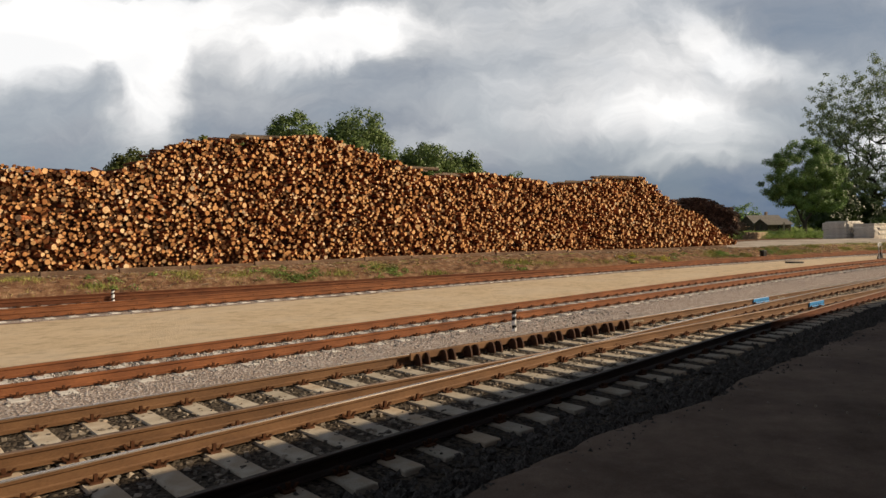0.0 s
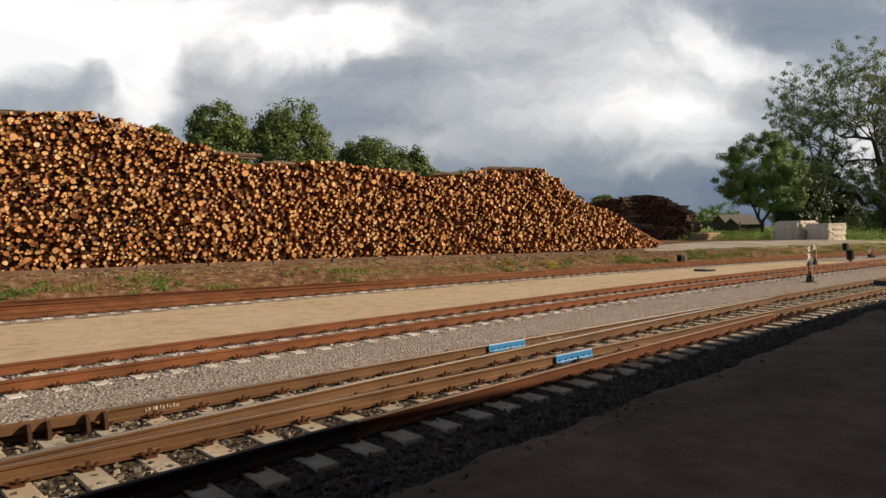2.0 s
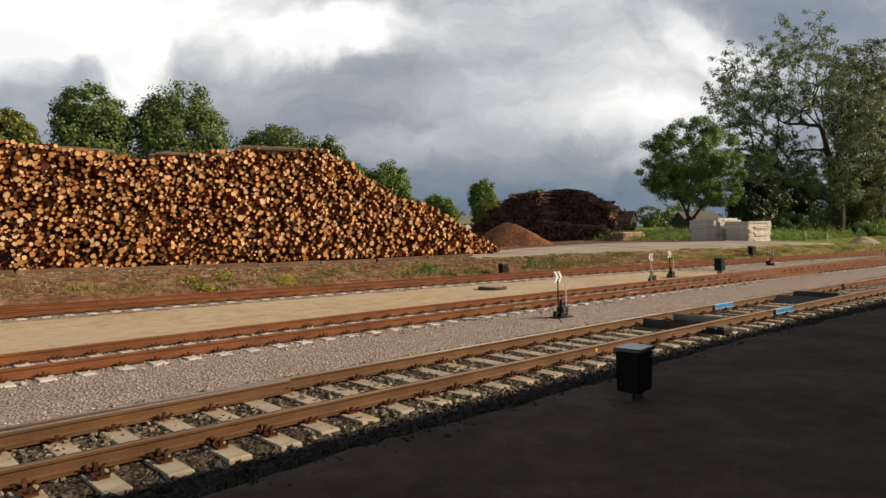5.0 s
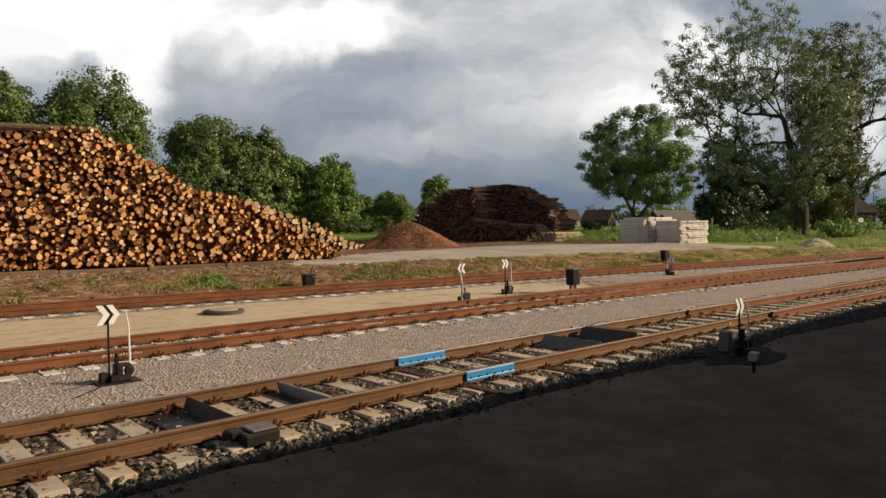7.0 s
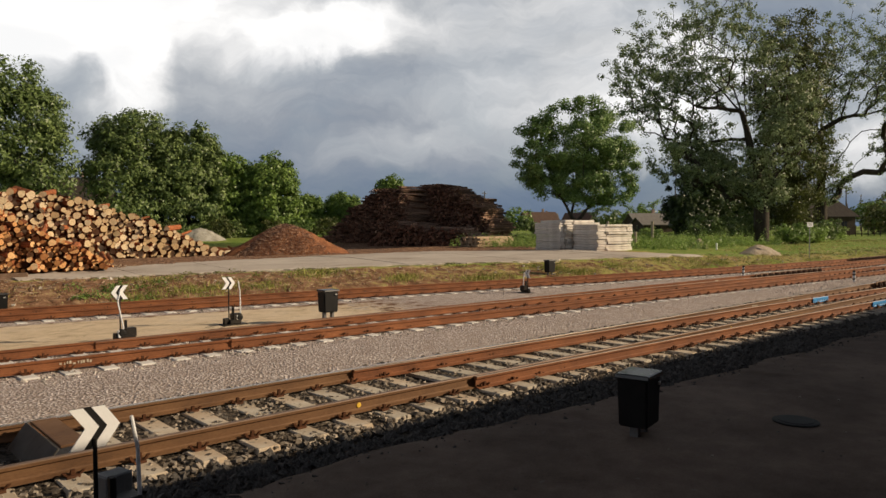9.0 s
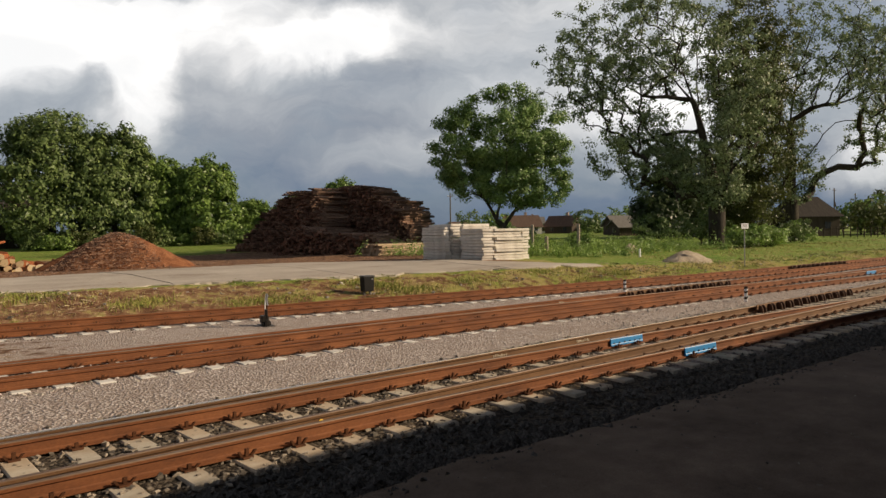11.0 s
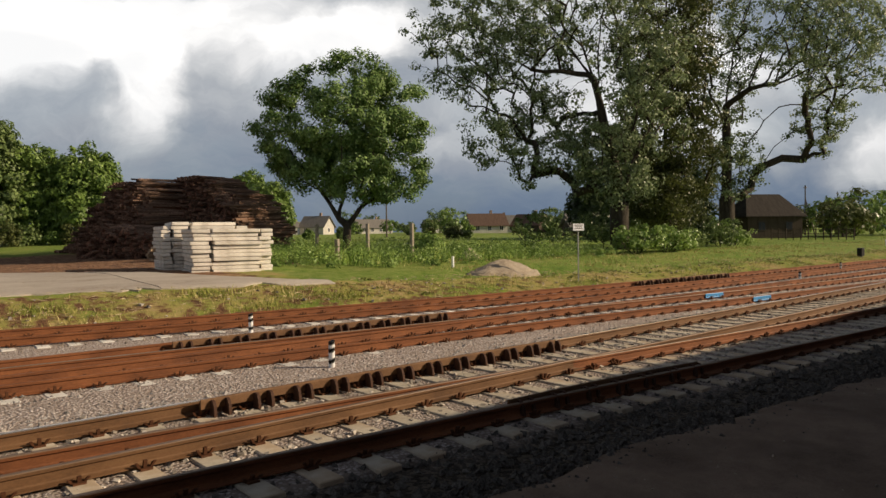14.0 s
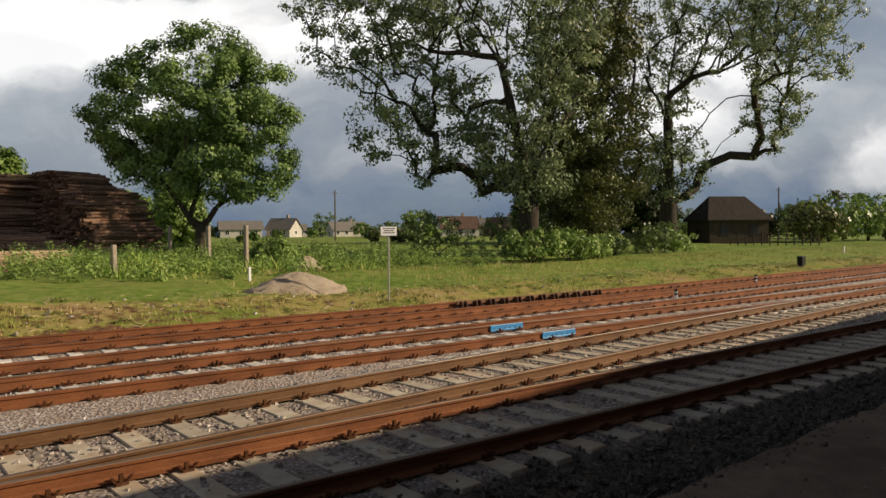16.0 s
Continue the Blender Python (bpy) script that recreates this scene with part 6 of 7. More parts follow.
def sticks(name, n, spots, size, material, seed):
    """Loose sticks and strips of bark, lying flat."""
    r = np.random.RandomState(seed)
    L, a = r.uniform(size[0], size[1], n), r.uniform(0, 6.283, n)
    w = L * r.uniform(0.012, 0.04, n) + 0.004
    d, c = np.stack([np.cos(a), np.sin(a), r.normal(0, 0.12, n)], -1), np.stack([-np.sin(a), np.cos(a), np.zeros(n)], -1)
    up = np.array((0, 0, 1.0))
    P = spots + up * 0.03
    V = np.stack([P - d * L[:, None] / 2 - c * w[:, None], P + d * L[:, None] / 2 - c * w[:, None] * 0.6, P + d * L[:, None] / 2 + c * w[:, None] * 0.6, P - d * L[:, None] / 2 + c * w[:, None], P + up * w[:, None] * 1.4], 1)
    F = np.array([(0, 1, 4), (1, 2, 4), (2, 3, 4), (3, 0, 4)])
    return mesh_from(name, V.reshape(-1, 3).tolist(), (F[None] + 5 * np.arange(n)[:, None, None]).reshape(-1, 3).tolist(), [material])


tagged(new("bark_strips", sticks("bark_strips", 2600, heap_spots, (0.12, 0.42), M["heap_chip"], 82)), "lighter strips of bark lying on the heap", "bark", kind="stuff")
tagged(new("bank_sticks", sticks("bank_sticks", 2600, bank_spots(2600, -6, 62, 0.8, 4.2, 71), (0.08, 0.5), M["verge_bit"], 72)), "pale sticks and bark strips strewn on the bank", "litter", kind="stuff")
tagged(new("straw", sticks("straw", 5200, bank_spots(5200, 58, 150, 0.8, 4.4, 75), (0.06, 0.3), M["straw"], 76)), "dead straw and stalks lying in the bank grass", "litter", kind="stuff")
tagged(new("dark_sticks", sticks("dark_sticks", 1800, bank_spots(1800, -6, 66, 0.8, 4.0, 73), (0.08, 0.4), M["chip_bit"], 74)), "dark bark strips strewn on the bank", "litter", kind="stuff")

# ---- railway things ----
def joint(x, line, off):
    """A bolted rail joint with a blue insulating bar along the web."""
    thing = empty("rail_joint", "blue insulating joint bar bolted to the rail", "rail joint", "insulated joints")
    y = float(line(x)) + off
    ang = math.degrees(math.atan(float(line(x + 1) - line(x - 1)) / 2))
    thing.matrix_basis = pose(x, y, -0.18, 0, 0, ang)
    for s in (-1, 1):
        bm = prism_bm([(0.030, 0.028), (0.064, 0.024), (0.064, 0.052), (0.056, 0.066), (0.054, 0.120), (0.052, 0.160), (0.046, 0.172), (0.0385, 0.172), (0.0385, 0.138), (0.020, 0.13)], 1.02, y0=-0.51)
        bmesh.ops.transform(bm, matrix=Matrix.Rotation(radians(-90), 4, "Z") @ Matrix.Diagonal((s, 1, 1, 1)), verts=bm.verts)
        bmesh.ops.recalc_face_normals(bm, faces=bm.faces)
        bar = part("bar", bm, M["blue_paint"], thing)
        for k in range(6):
            bx = -0.42 + 0.168 * k
            b2 = lathe_bm([(0.015, 0), (0.015, 0.010), (0.009, 0.012), (0.009, 0.022)], 6)
            part("bolt", b2, M["dark_metal"], bar, m=pose(bx, -s * 0.054, 0.080, 90 * s, 0, 0))
    return thing


for x, line in ((21.35, a_far), (46.4, a_far), (97.5, b_east), (71.75, a_east)):
    joint(x, line, 0.0)
    joint(x, line, -GAUGE)


M["bracket"] = simple("dark_cast_bracket", [(0.3, (0.028, 0.014, 0.010)), (0.7, (0.105, 0.050, 0.030))], 6, 0.75, 0.2, 0.3, 50, 0.3, 0.003)


def check_rail(x0, x1, line, off, label):
    """A guard rail beside the running rail, held by dark cast brackets."""
    thing = empty("guard_rail", label, "guard rail", "guard rails")
    prof = [(-0.02, 0.07), (0.02, 0.07), (0.02, 0.17), (0.014, 0.195), (-0.014, 0.195), (-0.02, 0.17)]
    xs = np.arange(x0, x1 + 0.01, 0.5)
    V, F = [], []
    for i, x in enumerate(xs):
        flare = 0.05 * max(0, 1 - i / 2) + 0.05 * max(0, 1 - (len(xs) - 1 - i) / 2)
        V += [(float(x), float(line(x)) + off + math.copysign(flare, off) + u, -0.16 + v) for u, v in prof]
    k = len(prof)
    F = [(i * k + j, (i + 1) * k + j, (i + 1) * k + (j + 1) % k, i * k + (j + 1) % k) for i in range(len(xs) - 1) for j in range(k)]
    F += [tuple(range(k)), tuple(range((len(xs) - 1) * k, len(xs) * k))[::-1]]
    put("rail", mesh_from("rail", V, F, [M["brown_rail"]]), thing)
    br = prism_bm([(-0.03, 0.0), (0.17, 0.0), (0.172, 0.05), (0.155, 0.14), (0.125, 0.195), (0.08, 0.215), (0.03, 0.205), (-0.03, 0.185)], 0.048, y0=-0.024)
    bmesh.ops.bevel(br, geom=list(br.edges), offset=0.006, segments=1, affect="EDGES")
    me = bpy.data.meshes.new("bracket")
    br.to_mesh(me)
    br.free()
    me.materials.append(M["bracket"])
    x = x0 + 0.25
    while x < x1:
        for dx in (-0.10, 0.10):
            put("bracket", me, thing, m=pose(x + dx, float(line(x)) + off, -0.195, 0, 0, -90 if off < 0 else 90))
        x += 0.61
    return thing


check_rail(7.6, 14.1, a_far, -0.11, "guard rail on dark cast brackets inside the brown rail")
check_rail(78.7, 86.0, a_far, -0.11, "guard rail on dark cast brackets inside the brown rail")
check_rail(80.3, 87.7, b_far, -0.11, "guard rail on dark cast brackets inside the rusty rail")
check_rail(100.3, 107.6, c_far, -0.11, "guard rail on dark cast brackets inside the rusty rail")
check_rail(81.5, 85.5, a_east, -GAUGE + 0.11, "guard rail on dark cast brackets inside the dark rail")


def switch_stand(place, way, label, turn=0.0, lever=1, tall=0.0):
    """A hand-thrown point lever: base, weight, white lever and an arrow-shaped target of two chevrons."""
    thing = empty("switch_stand", label, "switch stand", "switch stands")
    thing.matrix_basis = pose(*place, 0, 0, turn)
    bm = box_bm(0.62, 0.34, 0.05, (0, 0, 0), 0.008)
    box_bm(0.30, 0.20, 0.10, (0.02, 0, 0.05), 0.012, bm)
    box_bm(0.24, 0.20, 0.20, (0.08, 0.03, 0.10), 0.02, bm)
    box_bm(0.12, 0.10, 0.16, (-0.20, 0.02, 0.04), 0.015, bm)
    part("base", bm, M["dark_metal"], thing)
    part("post", tube_bm([(-0.12, 0, 0.05), (-0.12, 0, 0.66 + tall)], 0.016), M["black_paint"], thing)
    part("frame", box_bm(0.045, 0.07, 0.42, (-0.01, 0, 0.05), 0.006), M["black_paint"], thing)
    sgn = 1 if way > 0 else -1
    h = 0.152
    target = part("target", prism_bm([(sgn * x - 0.12, z + 0.74 + tall) for x, z in ((-0.17, h), (0.07, h), (0.175, 0.0), (0.07, -h), (-0.17, -h), (-0.065, 0.0))], 0.006), M["black_paint"], thing, "arrow-shaped target with two white chevrons")
    for x0, w in ((-0.17, 0.095), (-0.02, 0.09)):
        for yy in (-0.004, 0.006):
            tip = 0.105
            part("chevron", prism_bm([(sgn * x - 0.12, z + 0.74 + tall) for x, z in ((x0, h - 0.002), (x0 + w, h - 0.002), (x0 + w + tip, 0.0), (x0 + w, -h + 0.002), (x0, -h + 0.002), (x0 + tip, 0.0))], 0.004, y0=yy), M["white_paint"], target)
    lx = 0.12 * lever
    part("lever", tube_bm([(lx + 0.02, -0.02, 0.20), (lx + 0.06, -0.02, 0.30), (lx + 0.05 * lever, -0.02, 0.54 + tall), (lx + 0.01, -0.02, 0.78 + tall)], [0.018, 0.017, 0.015, 0.013]), M["white_paint"], thing, "white-painted lever")
    w = lathe_bm([(0.05, 0), (0.085, 0.02), (0.085, 0.10), (0.05, 0.12)], 14)
    part("weight", w, M["black_paint"], thing, "round counterweight", pose(lx + 0.02, 0.03, 0.20, 90, 0, 0))
    part("bearing", box_bm(0.07, 0.09, 0.16, (lx - 0.03, -0.03, 0.10), 0.008), M["white_paint"], thing)
    for yy in (0.05, -0.06):
        part("rod", tube_bm([(-0.10, yy, 0.04), (-0.30, yy * 3, 0.02), (-0.75, yy * 5 + (0.4 if place[1] < 10 else -0.3), 0.02)], 0.014), M["dark_metal"], thing)
    return thing


switch_stand((42.24, 11.81, -0.215), 1, "point lever with white chevrons in the gravel", 0, 1, 0.33)
switch_stand((53.95, 16.15, -0.24), -1, "point lever with white chevrons pointing back along the track", 0, -1, 0.33)
switch_stand((56.78, 16.9, -0.24), 1, "point lever with white chevrons beside the far track", 0, 1, 0.33)
switch_stand((50.45, 5.85, -0.13), 1, "point lever with white chevrons at the platform edge", 0, 1, 0.12)
stand_e = switch_stand((68.45, 17.3, -0.25), 1, "point lever with its target turned edge-on", 76)


# glossy, and coloured lighter than the body for the sky's reflection on top
M["lid_paint"] = simple("glossy_lid_sky_sheen", [(0.3, (0.02, 0.02, 0.02)), (0.7, (0.07, 0.067, 0.062))], 7, 0.25, 0, 0.6, 60, 0.1, 0.001)


def relay_box(place, turn, label, w=0.42, d=0.34, h=0.53, lift=0.0):
    """A black lineside box with an overhanging lid on short legs."""
    thing = empty("relay_box", label, "relay box", "relay boxes")
    thing.matrix_basis = pose(*place, 0, 0, turn)
    bm = bmesh.new()
    bmesh.ops.create_cube(bm, size=1.0, matrix=Matrix.Translation((0, 0, 0.12 + lift + h / 2)) @ Matrix.Diagonal((w, d, h, 1)))
    for v in bm.verts:
        if v.co.z < 0.2 + lift:
            v.co.x *= 0.93
            v.co.y *= 0.93
    bmesh.ops.bevel(bm, geom=list(bm.edges), offset=0.018, segments=2, affect="EDGES")
    body = part("body", bm, M["black_paint"], thing)
    lid = bmesh.new()
    bmesh.ops.create_cube(lid, size=1.0, matrix=Matrix.Translation((0, 0, 0.12 + lift + h + 0.02)) @ Matrix.Diagonal((w + 0.05, d + 0.05, 0.05, 1)))
    for v in lid.verts:
        if v.co.z > 0.12 + lift + h + 0.02:
            v.co.x *= 0.95
            v.co.y *= 0.94
    bmesh.ops.bevel(lid, geom=list(lid.edges), offset=0.01, segments=1, affect="EDGES")
    part("lid", lid, M["lid_paint"], thing, "low sloped lid")
    part("latch", box_bm(0.06, 0.02, 0.035, (w * 0.30, -d / 2 - 0.012, lift + h + 0.02), 0.003), M["galv"], body, "small bright latch")
    for sx in (-1, 1):
        part("leg", box_bm(0.07, 0.10, 0.15 + lift, (sx * w * 0.28, 0, -0.02), 0.006), M["grey_metal"], thing)
    return thing


relay_box((55.5, 4.6, PLATFORM_Z), 12, "black relay box on grey legs on the platform")
relay_box((35.8, 5.62, PLATFORM_Z), 8, "black relay box on grey legs at the platform edge")
relay_box((58.7, 15.55, -0.27), 0, "black relay box on grey legs between two tracks", lift=0.2)
for x, y in ((52.95, 23.6), (74.4, 20.94), (130.2, 17.4)):
    relay_box((x, y, gz(x, y) - 0.02), -8, "black relay box at the foot of the bank")


def marker_post(place, label, h=0.46):
    """A short post with black and white slanting bands."""
    thing = empty("marker_post", label, "marker post", "marker posts")
    thing.matrix_basis = pose(*place)
    bands = [(0.0, 0.10, "white_paint"), (0.10, 0.16, "black_paint"), (0.16, 0.29, "white_paint"), (0.29, 0.35, "black_paint"), (0.35, 0.42, "white_paint"), (0.42, h, "black_paint")]
    for a, b, m in bands:
        bm = lathe_bm([(0.055, a - 0.02), (0.055, b)], 10)
        for v in bm.verts:
            v.co.z += 0.35 * v.co.x
        part("band", bm, M[m], thing)
    return thing


for x, y in ((12.0, 11.15), (7.85, 27.3), (82.8, 15.65), (81.75, 10.45), (106.8, 12.4), (116.6, 14.1)):
    marker_post((x, y, gz(x, y)), "short black and white banded fouling post")

# round well cover in the sand, drain cover on the platform
well = empty("well_cover", "low round concrete well cover in the sand", "well cover")
well.matrix_basis = pose(47.4, 19.1, -0.27)
part("ring", lathe_bm([(0.54, 0.0), (0.56, 0.05), (0.56, 0.13), (0.53, 0.15)], 28), M["dull_metal"], well)
part("lid", lathe_bm([(0.40, 0.15), (0.40, 0.165), (0.37, 0.175)], 24), M["apron"], well)
drain = empty("drain_cover", "dark round drain cover on the platform", "drain cover")
drain.matrix_basis = pose(57.2, 3.6, PLATFORM_Z)
part("ring", lathe_bm([(0.25, 0.0), (0.25, 0.028), (0.235, 0.034), (0.20, 0.035)], 24), M["black_paint"], drain)
part("lid", lathe_bm([(0.195, 0.02), (0.195, 0.038), (0.18, 0.041)], 20), M["black_paint"], drain)


M["oil"] = simple("black_oil_soaked_dirt", [(0.3, (0.006, 0.005, 0.004)), (0.7, (0.03, 0.024, 0.02))], 4, 0.85, 0, 0.2, 30, 0.6, 0.02)
# oily pad, junction boxes and stones about the lever on the platform
pad = tagged(new("oil_stain", mesh_from("oil_stain", [(50.40 + 0.95 * (1 + 0.16 * math.sin(3 * a) + 0.09 * math.sin(7 * a)) * math.cos(a), 5.75 + 0.60 * (1 + 0.14 * math.sin(2 * a + 1)) * math.sin(a), PLATFORM_Z + 0.018) for a in [6.2832 * k / 40 for k in range(40)]] + [(50.40, 5.75, PLATFORM_Z + 0.03)], [(k, (k + 1) % 40, 40) for k in range(40)], [M["oil"]])), "black oily dirt round a point lever", "dirt")
for x, y, s_, hgt, lab in ((49.23, 5.13, 0.17, 0.24, "small grey junction box on a short stem"), (50.56, 6.2, 0.22, 0.09, "upright grey steel box beside a point lever")):
    jb = empty("junction_box", lab, "junction box", "junction boxes")
    jb.matrix_basis = pose(x, y, PLATFORM_Z, 0, 0, 14)
    part("box", box_bm(s_, s_ * 0.8, 0.13 if hgt > 0.1 else 0.34, (0, 0, hgt - 0.05), 0.012), M["galv"] if hgt > 0.1 else M["grey_metal"], jb)
    if hgt > 0.1:
        part("stem", tube_bm([(0, 0, 0), (0, 0, hgt)], 0.025), M["black_paint"], jb)


def rod_trough(x, line, label):
    """A steel box between the rails that covers the point rods."""
    thing = empty("rod_cover", label, "rod cover", "rod covers")
    thing.matrix_basis = pose(x, float(line(x)) - GAUGE / 2, -0.20)
    if x < 45:
        part("cover", box_bm(0.025, 1.36, 0.22, (0.10, 0, -0.04), 0.006, rot=Matrix.Rotation(radians(-14 if x > 43 else 16), 4, "Y")), M["galv"] if x > 43 else M["dull_metal"], thing, "cover plate standing on edge")
    elif x < 52:
        lean = Matrix.Rotation(radians(43 if x < 50 else 36), 4, "Y")
        part("cover", box_bm(0.02, 1.30, 0.32, (-0.48, 0, -0.03), 0.006, rot=lean), M["grey_metal"] if x < 50 else M["dull_metal"], thing, "grey cover plate tipped up on its edge")
        if x > 50:
            part("plank", box_bm(0.26, 1.22, 0.03, (-0.14, 0, 0.215), 0.006), M["brown_rail"], thing, "rusty flat plate")
    # thin dark slab stands in for the shade inside the open trough
    part("trough", box_bm(0.46, 1.34, 0.03, (-0.17, 0, -0.022), 0.006), M["dark_metal"], thing, "flat dark plate in place of a shaded hollow")
    return thing


for x in (42.2, 43.6, 49.7, 50.9, 56.3):
    rod_trough(x, a_far, "grey steel cover over the point rods")
for x in (55.6, 58.6):
    rod_trough(x, b_far, "grey steel cover over the point rods")
lock = empty("point_lock", "black oily point mechanism beside the rail", "point lock")
lock.matrix_basis = pose(42.35, float(a_far(42.35)) - GAUGE - 0.38, -0.21)
bm = box_bm(0.42, 0.36, 0.14, (0, 0, 0), 0.02)
box_bm(0.16, 0.20, 0.10, (-0.22, 0.08, 0.06), 0.02, bm)
part("housing", bm, M["dark_metal"], lock)
part("lid", box_bm(0.30, 0.28, 0.03, (0.04, 0, 0.14), 0.01), M["grey_metal"], lock)

# steel ties under the insulated joints
for x in (45.85, 47.65):
    tie = empty("steel_tie", "dark rusty steel tie under the rail joint", "steel tie", "steel ties")
    tie.matrix_basis = pose(x, float(a_far(x)) - GAUGE / 2 - 0.25, -0.27)
    part("bar", box_bm(0.16, 3.1, 0.09, (0, 0, 0), 0.01), M["clip"], tie)
    part("end_block", box_bm(0.34, 0.22, 0.14, (0, -1.5, 0.0), 0.02), M["dark_metal"], tie)

# sign on its pole
sign = empty("sign", "small white sign on a thin grey pole beside the track", "sign")
sign.matrix_basis = pose(99.26, 18.5, gz(99.26, 18.5), 0, 0, -18)
part("pole", tube_bm([(0, 0, -0.1), (0, 0, 2.42)], 0.028), M["galv"], sign)
plate = part("plate", box_bm(0.56, 0.02, 0.30, (0, -0.035, 2.16), 0.004), M["white_paint"], sign)
for k, w in enumerate((0.40, 0.34, 0.42)):
    part("text_bar", box_bm(w, 0.004, 0.035, (0, -0.047, 2.24 + 0.07 * k), 0), M["grey_metal"], plate)

# short white and yellow stakes, grey fence posts
for x, y, h, ml, lab in ((96.95, 23.9, 0.55, "white_paint", "short white stake in the grass"), (122.8, 28.4, 0.6, "white_paint", "short pale stake in the grass"), (147.5, 20.8, 0.62, "white_paint", "short white stake beside the track")):
    st = empty("stake", lab, "stake", "stakes")
    st.matrix_basis = pose(x, y, gz(x, y) - 0.05)
    part("shaft", box_bm(0.10 if h < 0.6 else 0.14, 0.10, h, (0, 0, 0), 0.01), M[ml], st)
M["post"] = simple("weathered_concrete_post", [(0.3, (0.20, 0.17, 0.13)), (0.7, (0.42, 0.37, 0.30))], 4, 0.95, 0, 0.1, 40, 0.4, 0.006)
for x, y in ((100.3, 31.0), (100.3, 35.3), (100.8, 42.0), (93.6, 28.4)):
    fp = empty("fence_post", "weathered concrete fence post in tall grass", "fence post", "fence posts")
    fp.matrix_basis = pose(x, y, gz(x, y) - 0.1, 0, random.Random(int(x * 10)).uniform(-2, 2), 20)
    part("shaft", box_bm(0.19, 0.19, 2.1 if x > 95 else 1.3, (0, 0, 0), 0.02), M["post"], fp)

M["faded_paint"] = simple("faded_chalky_paint", [(0.3, (0.34, 0.27, 0.19)), (0.7, (0.60, 0.53, 0.43))], 12, 0.8, 0, 0.2, 60, 0.1, 0.001)
# paint marks on the rails
def rail_mark(x, line, off, length, label):
    """Hand-painted marks on the web that can no longer be read."""
    r = random.Random(int(x * 7))
    thing = empty("paint_mark", label, "paint mark", "paint marks")
    y = float(line(x)) + off - 0.018
    thing.matrix_basis = pose(x, y, -0.115, 0, 0, math.degrees(math.atan(float(line(x + 1) - line(x - 1)) / 2)))
    t = 0.0
    while t < length:
        w = r.uniform(0.014, 0.04)
        part("stroke", box_bm(w, 0.004, r.uniform(0.03, 0.055), (t, 0, r.uniform(-.01, .01)), 0), M["faded_paint"], thing)
        t += w + r.uniform(0.012, 0.03)


for x, line, off, ln in ((42.6, b_far, -GAUGE, 0.7), (48.2, b_far, -GAUGE, 0.6), (52.0, b_far, -GAUGE, 0.5), (14.6, a_far, 0, 0.45), (22.6, a_far, 0, 0.45), (71.0, a_far, 0, 0.4), (68.6, a_far, 0, 0.35), (77.0, b_far, 0, 0.25)):
    rail_mark(x, line, off, ln, "worn white paint marks on a rail")

# round yellow paint spots on the rail web
M["yellow_paint"] = simple("yellow_paint_spot", [(0.3, (0.62, 0.36, 0.03)), (0.7, (0.80, 0.55, 0.08))], 12, 0.6, 0, 0.3, 60, 0.1, 0.001)
for x, line, off in ((54.0, a_far, -GAUGE), (38.4, a_far, -GAUGE), (67.2, b_far, -GAUGE), (64.0, a_far, -GAUGE)):
    dot = empty("paint_spot", "small round yellow paint spot on a rail", "paint mark", "paint spots")
    dot.matrix_basis = pose(x, float(line(x)) + off - 0.012, -0.095, 90, 0, 0)
    part("spot", lathe_bm([(0.034, 0.0), (0.034, 0.006), (0.028, 0.008)], 10), M["yellow_paint"], dot)

# ---- village ----
M["plaster"] = simple("pale_plaster", [(0.3, (0.40, 0.38, 0.345)), (0.7, (0.62, 0.595, 0.55))], 0.8, 0.9, 0, 0.2, 12, 0.2, 0.01)
M["boards"] = simple("dark_weathered_boards", [(0.3, (0.035, 0.026, 0.020)), (0.7, (0.10, 0.08, 0.062))], 1.5, 0.9, 0, 0.15, 15, 0.4, 0.01, stretch=(4, 4, 0.4))
M["roof_grey"] = simple("grey_sheet_roof", [(0.3, (0.13, 0.12, 0.11)), (0.7, (0.25, 0.235, 0.215))], 0.8, 0.85, 0, 0.2, 14, 0.3, 0.02, stretch=(6, 1, 1))
M["roof_brown"] = simple("brown_tiled_roof", [(0.3, (0.07, 0.045, 0.036)), (0.7, (0.16, 0.105, 0.08))], 0.8, 0.85, 0, 0.2, 14, 0.3, 0.02, stretch=(6, 1, 1))
M["roof_dark"] = simple("dark_mossy_roof", [(0.3, (0.020, 0.017, 0.015)), (0.7, (0.062, 0.052, 0.045))], 1.0, 0.9, 0, 0.2, 10, 0.4, 0.03, stretch=(5, 1, 1))
M["pane"] = simple("dark_window_pane", [(0.3, (0.012, 0.014, 0.018)), (0.7, (0.03, 0.034, 0.04))], 1, 0.15, 0, 0.5, 8, 0.0)
M["brick"] = simple("chimney_brick", [(0.3, (0.20, 0.10, 0.07)), (0.7, (0.50, 0.42, 0.36))], 3, 0.9, 0, 0.2, 20, 0.3, 0.01)


